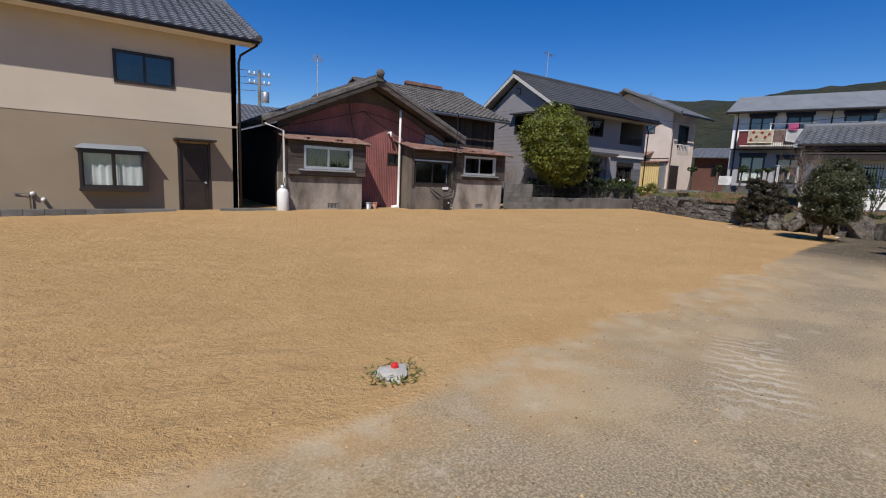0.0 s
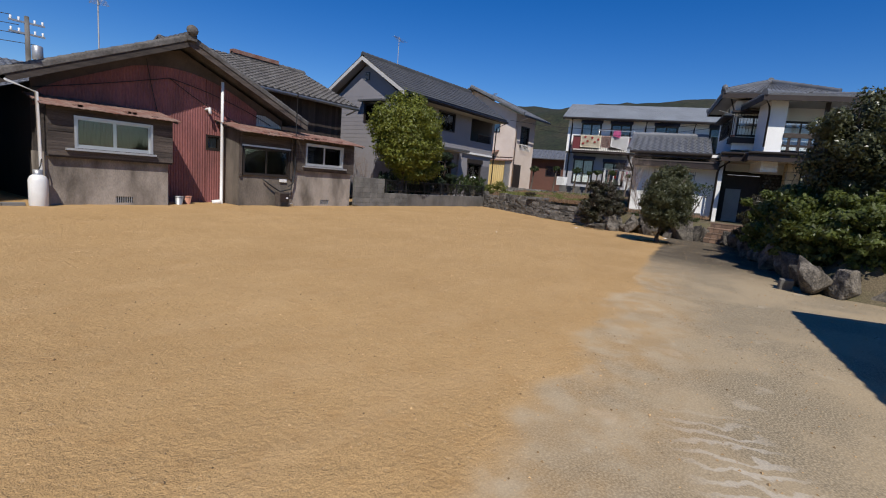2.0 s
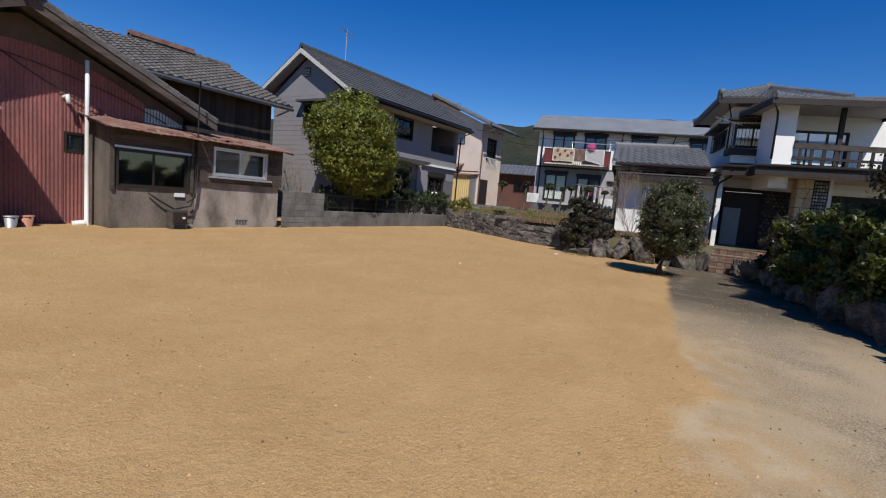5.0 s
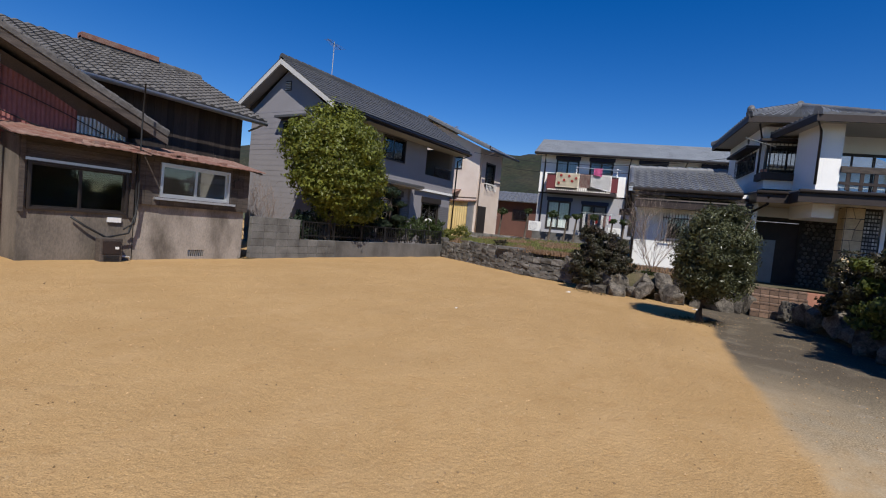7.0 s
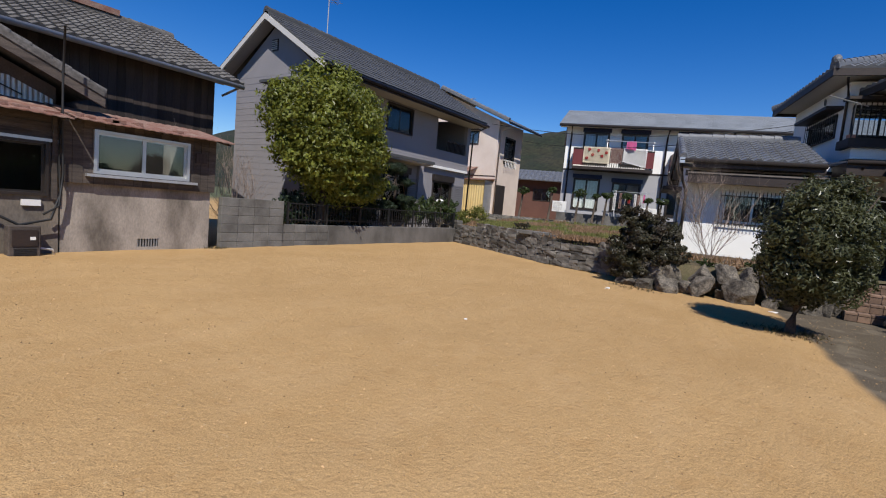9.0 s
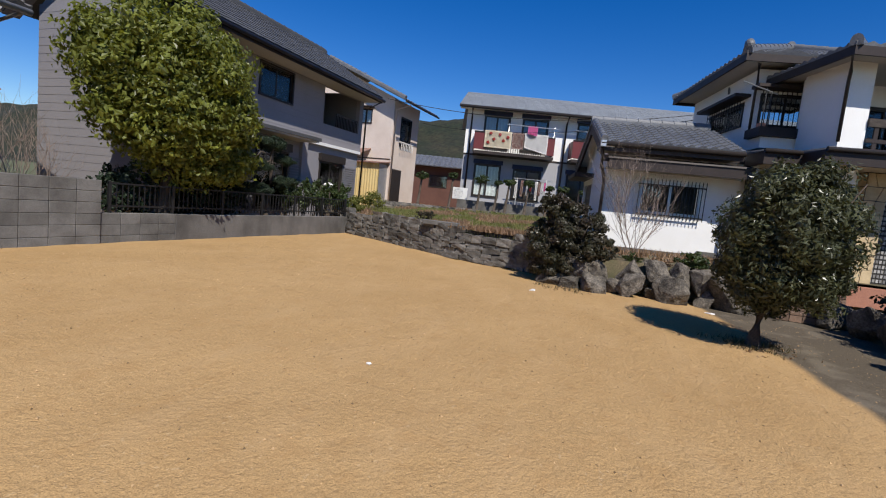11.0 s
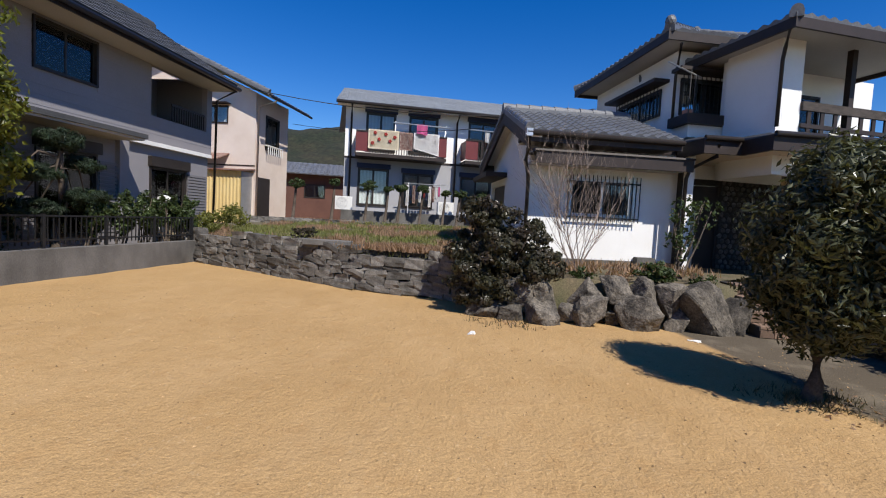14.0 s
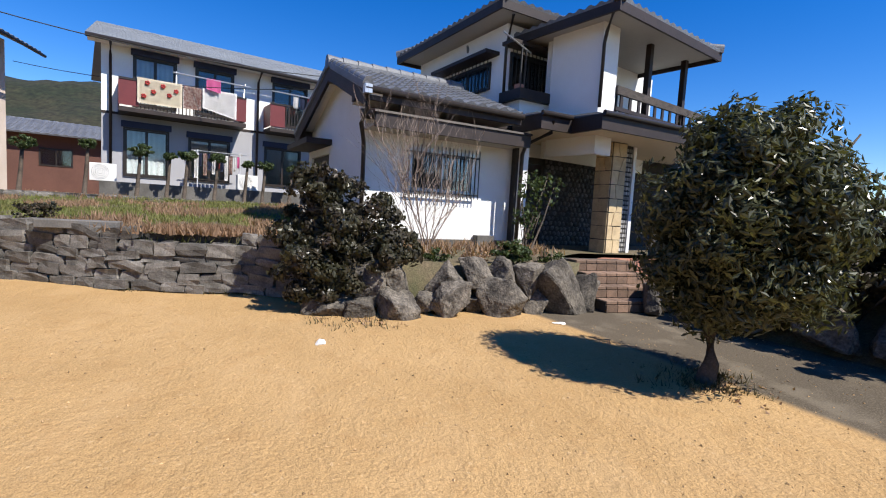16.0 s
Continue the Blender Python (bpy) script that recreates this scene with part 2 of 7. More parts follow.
def part(name, bm, material, parent, label="", smooth=False):
    me = bpy.data.meshes.new(name)
    bmesh.ops.recalc_face_normals(bm, faces=bm.faces)
    bm.to_mesh(me)
    bm.free()
    for mt in (material if isinstance(material, (list, tuple)) else [material]):
        me.materials.append(mt)
    if smooth:
        me.polygons.foreach_set("use_smooth", [True] * len(me.polygons))
    return link(name, me, parent, label)


def raw_mesh(name, verts, faces, material, smooth=False):
    me = bpy.data.meshes.new(name)
    me.from_pydata([tuple(v) for v in verts], [], [tuple(f) for f in faces])
    me.materials.append(material)
    if smooth:
        me.polygons.foreach_set("use_smooth", [True] * len(me.polygons))
    me.update()
    return me


class Side:
    """A wall's own frame: u along it, n out of it, z up."""
    def __init__(self, o, u, n):
        self.o, self.u, self.n = Vector((*o, 0)), Vector((*u, 0)).normalized(), Vector((*n, 0)).normalized()

    def p(self, u, n, z):
        return self.o + self.u * u + self.n * n + Vector((0, 0, z))

    def shift(self, d):
        s = Side((0, 0), (1, 0), (0, 1))
        s.o, s.u, s.n = self.o + self.n * d, self.u, self.n
        return s


def hexa(bm, pts, mi=0):
    v = [bm.verts.new(p) for p in pts]
    for q in ((0, 3, 2, 1), (4, 5, 6, 7), (0, 1, 5, 4), (1, 2, 6, 5), (2, 3, 7, 6), (3, 0, 4, 7)):
        bm.faces.new([v[i] for i in q]).material_index = mi
    return v


def sbox(bm, s, u0, u1, n0, n1, z0, z1, mi=0):
    return hexa(bm, [s.p(u0, n0, z0), s.p(u1, n0, z0), s.p(u1, n1, z0), s.p(u0, n1, z0),
                     s.p(u0, n0, z1), s.p(u1, n0, z1), s.p(u1, n1, z1), s.p(u0, n1, z1)], mi)


W0 = Side((0, 0), (1, 0), (0, 1))


def wbox(bm, x0, x1, y0, y1, z0, z1, mi=0):
    return sbox(bm, W0, x0, x1, y0, y1, z0, z1, mi)


def bevelled(bm, w=0.01):
    bmesh.ops.bevel(bm, geom=bm.edges[:], offset=w, segments=1, affect="EDGES")
    return bm


def box_part(name, s, u0, u1, n0, n1, z0, z1, material, parent, label="", bev=0.0):
    bm = bmesh.new()
    sbox(bm, s, u0, u1, n0, n1, z0, z1)
    if bev:
        bevelled(bm, bev)
    return part(name, bm, material, parent, label)


def wall_bm(bm, s, u0, u1, z0, z1, thick, holes=(), top=None):
    """A wall with openings that go through it; top(u) gives a sloping upper edge."""
    us = sorted({u0, u1, *[h[0] for h in holes], *[h[1] for h in holes]})
    if top:
        us = sorted({*us, *[u0 + (u1 - u0) * i / 12 for i in range(13)]})
    zs = sorted({z0, z1, *[h[2] for h in holes], *[h[3] for h in holes]})
    def inside(ua, ub, za, zb):
        return any(h[0] <= ua + 1e-6 and ub <= h[1] + 1e-6 and h[2] <= za + 1e-6 and zb <= h[3] + 1e-6 for h in holes)
    def quad(*p):
        bm.faces.new([bm.verts.new(q) for q in p])
    for ua, ub in zip(us, us[1:]):
        for za, zb in zip(zs, zs[1:]):
            if inside(ua, ub, za, zb):
                continue
            ta = tb = zb
            if top and zb == z1:
                ta, tb = top(ua), top(ub)
            for n in (0, -thick):
                quad(s.p(ua, n, za), s.p(ub, n, za), s.p(ub, n, tb), s.p(ua, n, ta))
    for h in holes:
        for (ua, za), (ub, zb) in (((h[0], h[2]), (h[1], h[2])), ((h[1], h[2]), (h[1], h[3])), ((h[1], h[3]), (h[0], h[3])), ((h[0], h[3]), (h[0], h[2]))):
            quad(s.p(ua, 0, za), s.p(ub, 0, zb), s.p(ub, -thick, zb), s.p(ua, -thick, za))
    for ua, ub in zip(us, us[1:]):
        ta, tb = (top(ua), top(ub)) if top else (z1, z1)
        quad(s.p(ua, 0, ta), s.p(ub, 0, tb), s.p(ub, -thick, tb), s.p(ua, -thick, ta))
    for u in (u0, u1):
        t = top(u) if top else z1
        quad(s.p(u, 0, z0), s.p(u, 0, t), s.p(u, -thick, t), s.p(u, -thick, z0))


def window(s, parent, u0, u1, z0, z1, frame_mat, panes=2, depth=0.06, set_in=0.03, bar=0.045, behind=None, name="window", label=""):
    """A sliding window: outer frame, sashes, one glass pane in each, and what hangs behind."""
    bm = bmesh.new()
    for a, b, c, d in ((u0, u1, z0, z0 + bar), (u0, u1, z1 - bar, z1), (u0, u0 + bar, z0 + bar, z1 - bar), (u1 - bar, u1, z0 + bar, z1 - bar)):
        sbox(bm, s, a, b, -depth, set_in, c, d)
    w = part(name, bm, frame_mat, parent, label)
    k = (u1 - u0 - 2 * bar) / panes
    for i in range(panes):
        a, b = u0 + bar + i * k, u0 + bar + (i + 1) * k
        n = -0.005 - 0.022 * (i % 2)
        bm = bmesh.new()
        st = bar * 0.75
        for p, q, c, d in ((a, b, z0 + bar, z0 + bar + st), (a, b, z1 - bar - st, z1 - bar), (a, a + st, z0 + bar + st, z1 - bar - st), (b - st, b, z0 + bar + st, z1 - bar - st)):
            sbox(bm, s, p, q, n - 0.02, n, c, d)
        part("sash", bm, frame_mat, w)
        bm = bmesh.new()
        sbox(bm, s, a + st, b - st, n - 0.014, n - 0.008, z0 + bar + st, z1 - bar - st)
        g = part("pane", bm, M["glass"], w)
        g.visible_shadow = False
    if behind:
        bm = bmesh.new()
        steps = 26
        prev = None
        for i in range(steps + 1):
            u = u0 + bar + (u1 - u0 - 2 * bar) * i / steps
            n = -depth - 0.10 + 0.022 * math.sin(i * 1.9) + 0.012 * math.sin(i * 4.1)
            cur = (bm.verts.new(s.p(u, n, z0)), bm.verts.new(s.p(u, n, z1)))
            if prev:
                bm.faces.new((prev[0], cur[0], cur[1], prev[1]))
            prev = cur
        part("curtain", bm, behind, w, smooth=True)
    return w


def tube(name, pts, r, material, parent, label="", sides=8):
    """A round bar through the points."""
    verts, faces = [], []
    pts = [Vector(p) for p in pts]
    for i, p in enumerate(pts):
        d = (pts[min(i + 1, len(pts) - 1)] - pts[max(i - 1, 0)]).normalized()
        a = d.orthogonal().normalized()
        b = d.cross(a)
        rr = r[i] if isinstance(r, (list, tuple)) else r
        for k in range(sides):
            t = 2 * math.pi * k / sides
            verts.append(p + a * (rr * math.cos(t)) + b * (rr * math.sin(t)))
        if i:
            # keep the rings in step
            last, ring = verts[-2 * sides:-sides], verts[-sides:]
            off = min(range(sides), key=lambda o: (ring[o] - last[0]).length)
            verts[-sides:] = ring[off:] + ring[:off]
            for k in range(sides):
                q, n = (i - 1) * sides + k, (i - 1) * sides + (k + 1) % sides
                faces.append((q, n, n + sides, q + sides))
    faces.append(tuple(range(sides))), faces.append(tuple(range(len(verts) - sides, len(verts))))
    return link(name, raw_mesh(name, verts, faces, material, True), parent, label)


def tile_roof(name, a, b, c, d, material, parent, label="", tile=0.27, course=0.24, wave=0.03, lip=0.02, thick=0.05):
    """Courses of wavy tiles on the sheet a-b (eave) to d-c (ridge), with a closed underside."""
    a, b, c, d = map(Vector, (a, b, c, d))
    nu = max(2, round((b - a).length / tile))
    nv = max(2, round((d - a).length / course))
    nrm = (b - a).cross(d - a).normalized()
    if nrm.z < 0:
        nrm = -nrm
    per = 5
    rows, verts, faces = [], [], []
    for j in range(nv):
        for e in (0, 1):
            v = (j + e) / nv
            l, r = a.lerp(d, v), b.lerp(c, v)
            row = []
            for i in range(nu * per + 1):
                ph = (i % per) / per
                h = wave * (math.sin(2 * math.pi * ph) * 0.7 + 0.7) + (lip if e == 0 else 0.0)
                row.append(len(verts))
                verts.append(l.lerp(r, i / (nu * per)) + nrm * (h + 0.004 * noise.noise(Vector((i * 0.9, j * 7.3, 0.0)))))
            rows.append(row)
    for r0, r1 in zip(rows, rows[1:]):
        for i in range(len(r0) - 1):
            faces.append((r0[i], r0[i + 1], r1[i + 1], r1[i]))
    base = len(verts)
    verts += [p - nrm * thick for p in (a, b, c, d)]
    faces.append((base + 3, base + 2, base + 1, base))
    n0 = len(rows[0])
    faces.append((base, base + 1, *reversed(rows[0])))
    faces.append((base + 2, base + 3, *rows[-1]))
    faces.append((base + 1, base + 2, *[r[-1] for r in reversed(rows)]))
    faces.append((base + 3, base, *[r[0] for r in rows]))
    return link(name, raw_mesh(name, verts, faces, material), parent, label)


def ridge_tiles(name, a, b, material, parent, r=0.1, label=""):
    """Stacked half-round ridge tiles with end caps."""
    a, b = Vector(a), Vector(b)
    n = max(2, round((b - a).length / 0.3))
    bm = bmesh.new()
    d = (b - a).normalized()
    side = d.cross(Vector((0, 0, 1))).normalized()
    up = side.cross(d)
    for i in range(n):
        p, q = a.lerp(b, i / n), a.lerp(b, (i + 1) / n)
        prev = None
        for e, f in ((p, 1.12), (q, 0.95)):
            ring = [bm.verts.new(e + side * (r * f * math.cos(t)) + up * (r * f * 1.1 * math.sin(t))) for t in [math.pi * k / 8 for k in range(9)]]
            if prev:
                for k in range(8):
                    bm.faces.new((prev[k], prev[k + 1], ring[k + 1], ring[k]))
            bm.faces.new(ring)
            prev = ring
    hexa(bm, [a + side * x * r * 1.2 + d * y + up * z for z in (-r * 1.2, r * 0.1) for x, y in ((-1, 0), (1, 0), (1, (b - a).length), (-1, (b - a).length))])
    return part(name, bm, material, parent, label)


def leaves_mesh(name, centres, normals, size, material, bent=0.35, ratio=0.5, seed=1):
    """Small folded leaves, one at each centre."""
    rng = np.random.default_rng(seed)
    c, n = np.asarray(centres, float), np.asarray(normals, float)
    k = len(c)
    n = n + rng.normal(0, 0.65, (k, 3))
    n /= np.linalg.norm(n, axis=1)[:, None] + 1e-9
    t = np.cross(n, rng.normal(0, 1, (k, 3)))
    t /= np.linalg.norm(t, axis=1)[:, None] + 1e-9
    w = np.cross(n, t)
    s = size * rng.uniform(0.65, 1.3, (k, 1))
    tip, root = c + t * s - n * s * bent * 0.4, c - t * s * 0.6
    l, r = c + w * s * ratio - n * s * bent * 0.5, c - w * s * ratio - n * s * bent * 0.5
    verts = np.stack([root, l, tip, r], 1).reshape(-1, 3)
    me = bpy.data.meshes.new(name)
    q = np.arange(k)[:, None] * 4
    tris = np.concatenate([q + np.array([[0, 1, 2]]), q + np.array([[0, 2, 3]])], 1).reshape(-1, 3)
    me.from_pydata(verts.tolist(), [], tris.tolist())
    me.materials.append(material)
    me.update()
    return me


def crown_points(centre, radii, count, seed, clumps=60, inner=0.55, rough=0.28):
    """Leaf places on many uneven clumps that fill an ellipsoid's outer part."""
    rng = np.random.default_rng(seed)
    d = rng.normal(0, 1, (clumps, 3))
    d /= np.linalg.norm(d, axis=1)[:, None]
    rad = rng.uniform(inner, 1.0, (clumps, 1)) * (1 + rng.normal(0, rough * 0.35, (clumps, 1)))
    cc = d * np.minimum(rad, 1.02) * 0.82
    which = rng.integers(0, clumps, count)
    e = rng.normal(0, 1, (count, 3))
    e /= np.linalg.norm(e, axis=1)[:, None]
    cr = rng.uniform(0.13, 0.26, (clumps, 1))
    pts = cc[which] + e * cr[which] * rng.uniform(0.55, 1.05, (count, 1))
    nrm = e + 0.6 * pts
    return np.asarray(centre) + pts * np.asarray(radii), nrm


def plant(name, base, label, category, trunk, crowns, leaf, leaf_size, count, bark=None, seed=1, clumps=60, group="", ratio=0.45, inner=0.5):
    """A trunk with limbs, and a crown of many leaves."""
    t = thing(name, base, label, category, group)
    if trunk:
        tube("trunk", trunk[0], trunk[1], bark or M["bark"], t, sides=9)
        rng = random.Random(seed)
        top = Vector(trunk[0][-1])
        for i in range(7):
            c, r = crowns[i % len(crowns)]
            e = Vector(c) + Vector([rng.uniform(-0.65, 0.65) * k for k in r])
            mid = top.lerp(e, 0.5) + Vector((rng.uniform(-0.1, 0.1), rng.uniform(-0.1, 0.1), 0.12))
            r0 = trunk[1][-1]
            tube("limb", [top - Vector((0, 0, 0.05 * i)), mid, e], [r0 * 0.7, r0 * 0.45, r0 * 0.15], bark or M["bark"], t, sides=6)
    P, N = [], []
    vol = sum(r[0] * r[1] * r[2] for _, r in crowns)
    for i, (c, r) in enumerate(crowns):
        p, n = crown_points(c, r, int(count * r[0] * r[1] * r[2] / vol), seed * 17 + i, clumps, inner)
        P.append(p), N.append(n)
    P, N = np.concatenate(P), np.concatenate(N)
    P[:, 2] = np.maximum(P[:, 2], base[2] + 0.03)
    link("crown", leaves_mesh("crown", P, N, leaf_size, leaf, ratio=ratio, seed=seed), t)
    return t


def eave_box(name, pts_low, pts_high, material, parent):
    bm = bmesh.new()
    hexa(bm, [*pts_low, *pts_high])
    return part(name, bm, material, parent)


# ---- ground ----
def smooth(a, b, v):
    t = min(1.0, max(0.0, (v - a) / (b - a)))
    return t * t * (3 - 2 * t)


def ground_z(x, y):
    z = 0.13 * smooth(9, 15.2, y) * smooth(-3, 3, x)
    if -6 < x < 26 and -6 < y < 18:
        sand = smooth(-0.2, 0.5, y - 2.3 - 0.152 * x)
        z += sand * (0.018 * noise.noise(Vector((x * 1.1, y * 1.1, 0))) + 0.010 * noise.noise(Vector((x * 4.2, y * 4.2, 3)))) + 0.012 * sand
        z += 0.010 * noise.noise(Vector((x * 0.5, y * 0.5, 9)))
    return z


def ground_material():
    m = mat("sand_and_concrete", (0.445, 0.285, 0.128), 0.95, (0.385, 0.24, 0.103), 0.55, 0.7, 95, 0.26, 0.5, spec=0.15)
    nt = m.node_tree
    b = nt.nodes["Principled BSDF"]
    N, L = nt.nodes.new, nt.links.new
    sand_col = b.inputs["Base Color"].links[0].from_socket
    pos = N("ShaderNodeNewGeometry").outputs["Position"]
    sep = N("ShaderNodeSeparateXYZ")
    L(pos, sep.inputs[0])
    def noise_at(sc, det=4, vec=pos):
        n = N("ShaderNodeTexNoise")
        n.inputs["Scale"].default_value, n.inputs["Detail"].default_value = sc, det
        L(vec, n.inputs["Vector"])
        return n.outputs["Fac"]
    def math_node(op, a, c, clamp=False):
        n = N("ShaderNodeMath")
        n.operation, n.use_clamp = op, clamp
        for i, v in enumerate((a, c)):
            if isinstance(v, (int, float)):
                n.inputs[i].default_value = v
            else:
                L(v, n.inputs[i])
        return n.outputs[0]
    def ramp(v, a, c, lo=0.0, hi=1.0):
        n = N("ShaderNodeMapRange")
        n.interpolation_type = "SMOOTHSTEP"
        for i, w in zip(("From Min", "From Max", "To Min", "To Max"), (a, c, lo, hi)):
            n.inputs[i].default_value = w
        L(v, n.inputs["Value"])
        return n.outputs[0]
    def blend(f, p, q):
        n = N("ShaderNodeMix")
        n.data_type = "RGBA"
        if isinstance(f, float):
            n.inputs[0].default_value = f
        else:
            L(f, n.inputs[0])
        for i, v in ((6, p), (7, q)):
            if isinstance(v, tuple):
                n.inputs[i].default_value = (*v, 1)
            else:
                L(v, n.inputs[i])
        return n.outputs[2]
    # how far a place lies on the sand's side of its edge
    edge = math_node("SUBTRACT", sep.outputs[1], math_node("ADD", math_node("MULTIPLY", sep.outputs[0], 0.152), 2.3))
    wob = math_node("MULTIPLY", math_node("SUBTRACT", noise_at(0.9, 6), 0.5), 1.1)
    dist = math_node("ADD", edge, wob)
    far = ramp(sep.outputs[0], 9.5, 14.0)
    fac_wide, fac_tight = ramp(dist, -0.22, 0.1), ramp(math_node("ADD", edge, math_node("MULTIPLY", wob, 0.25)), -0.12, 0.06)
    fac = math_node("ADD", math_node("MULTIPLY", fac_wide, math_node("SUBTRACT", 1.0, far)), math_node("MULTIPLY", fac_tight, far))
    # concrete: grey, worn pale, thinly dusted with sand, dark with age near the hedge
    speck = ramp(noise_at(70, 2), 0.35, 0.75)
    grey = blend(speck, (0.205, 0.165, 0.108), (0.415, 0.335, 0.22))
    grey = blend(ramp(noise_at(38, 3), 0.60, 0.68, 0.0, 0.6), grey, (0.10, 0.088, 0.068))
    grey = blend(ramp(noise_at(0.8, 5), 0.42, 0.62, 0.0, 0.5), grey, (0.44, 0.34, 0.21))
    grey = blend(ramp(noise_at(2.6, 5), 0.62, 0.72, 0.0, 0.3), grey, (0.56, 0.49, 0.38))
    # chalky comb of tyre marks
    cm = N("ShaderNodeMapping")
    cm.vector_type = "TEXTURE"
    cm.inputs["Location"].default_value, cm.inputs["Rotation"].default_value = (4.25, 1.55, 0), (0, 0, radians(28))
    L(pos, cm.inputs[0])
    wv = N("ShaderNodeTexWave")
    wv.wave_type, wv.bands_direction = "BANDS", "X"
    for key, v in (("Scale", 2.2), ("Distortion", 8.0), ("Detail", 4.0), ("Detail Scale", 2.0)):
        wv.inputs[key].default_value = v
    L(cm.outputs[0], wv.inputs["Vector"])
    cs = N("ShaderNodeSeparateXYZ")
    L(cm.outputs[0], cs.inputs[0])
    near = math_node("MULTIPLY", ramp(math_node("ABSOLUTE", cs.outputs[0], 0), 1.1, 0.6), ramp(math_node("ABSOLUTE", cs.outputs[1], 0), 0.42, 0.15))
    comb = math_node("MULTIPLY", near, ramp(wv.outputs["Fac"], 0.6, 0.9, 0.0, 0.32))
    grey = blend(comb, grey, (0.64, 0.60, 0.53))
    old = blend(speck, (0.058, 0.047, 0.034), (0.125, 0.102, 0.075))
    old = blend(ramp(noise_at(1.9, 6), 0.50, 0.68, 0.0, 0.6), old, (0.17, 0.142, 0.105))
    grey = blend(math_node("MULTIPLY", ramp(math_node("ADD", sep.outputs[0], wob), 11.5, 15.0), 0.92), grey, old)
    dust = math_node("MULTIPLY", ramp(dist, -1.5, -0.1), math_node("SUBTRACT", 1.0, far))
    pale = blend(ramp(noise_at(3.2, 6), 0.4, 0.65), sand_col, (0.47, 0.36, 0.225))
    grey = blend(math_node("MULTIPLY", dust, ramp(noise_at(1.4, 6), 0.3, 0.62, 0.25, 0.7)), grey, pale)
    # raked streaks and pale grit in the sand
    mp = N("ShaderNodeMapping")
    mp.inputs["Rotation"].default_value, mp.inputs["Scale"].default_value = (0, 0, radians(-20)), (0.7, 1.6, 1)
    L(pos, mp.inputs[0])
    sandy = blend(ramp(noise_at(1.2, 5, mp.outputs[0]), 0.45, 0.70, 0.0, 0.35), sand_col, (0.49, 0.325, 0.16))
    sandy = blend(ramp(noise_at(28, 3), 0.63, 0.72, 0.0, 0.35), sandy, (0.60, 0.44, 0.25))
    sandy = blend(ramp(noise_at(16, 4), 0.62, 0.78, 0.0, 0.45), sandy, (0.28, 0.15, 0.055))
    sandy = blend(ramp(noise_at(4.5, 6), 0.5, 0.72, 0.0, 0.3), sandy, (0.36, 0.205, 0.08))
    # ruts and clods: relief at three scales, coarser where wheels churned the sand
    churn = math_node("ADD", ramp(math_node("ADD", sep.outputs[0], math_node("MULTIPLY", wob, 1.5)), 5.0, -0.5), ramp(sep.outputs[0], 10.5, 14.5, 0.0, 0.35))
    rm = N("ShaderNodeMapping")
    rm.inputs["Rotation"].default_value, rm.inputs["Scale"].default_value = (0, 0, radians(-14)), (1.3, 2.6, 1)
    L(pos, rm.inputs[0])
    height = math_node("ADD", math_node("MULTIPLY", noise_at(6, 6), 0.5), math_node("MULTIPLY", noise_at(30, 4), 0.42))
    height = math_node("ADD", height, math_node("MULTIPLY", noise_at(120, 2), 0.16))
    height = math_node("ADD", height, math_node("MULTIPLY", math_node("MULTIPLY", ramp(noise_at(1.6, 6, rm.outputs[0]), 0.4, 0.7), churn), 0.4))
    height = math_node("MULTIPLY", height, math_node("ADD", math_node("MULTIPLY", fac, math_node("ADD", math_node("MULTIPLY", churn, 0.5), 0.6)), 0.22))
    bp = b.inputs["Normal"].links[0].from_node
    bp.inputs["Strength"].default_value, bp.inputs["Distance"].default_value = 0.9, 0.045
    L(height, bp.inputs["Height"])
    # beyond the lot: plain earth
    away = math_node("MAXIMUM", ramp(math_node("ABSOLUTE", sep.outputs[0], 0), 40, 60), ramp(math_node("ABSOLUTE", sep.outputs[1], 0), 40, 60))
    col = blend(fac, grey, sandy)
    L(blend(away, col, (0.12, 0.13, 0.07)), b.inputs["Base Color"])
    return m


def axis(fine_lo, fine_hi, step, far):
    v = [fine_lo + i * step for i in range(int((fine_hi - fine_lo) / step) + 1)]
    out, d = [], 1.0
    hi = v[-1]
    while hi < far:
        hi += d
        d *= 1.6
        v.append(hi)
    lo, d = v[0], 1.0
    while lo > -far:
        lo -= d
        d *= 1.6
        out.append(lo)
    return out[::-1] + v


gx, gy = axis(-5, 25, 0.16, 1800), axis(-4, 18, 0.16, 1800)
verts = [(x, y, ground_z(x, y)) for y in gy for x in gx]
faces = [(j * len(gx) + i, j * len(gx) + i + 1, (j + 1) * len(gx) + i + 1, (j + 1) * len(gx) + i) for j in range(len(gy) - 1) for i in range(len(gx) - 1)]
ground = link("ground", raw_mesh("ground", verts, faces, ground_material(), True), None)
tagged(ground, "raked ochre sand lot with worn grey concrete apron", "ground", kind="structure")

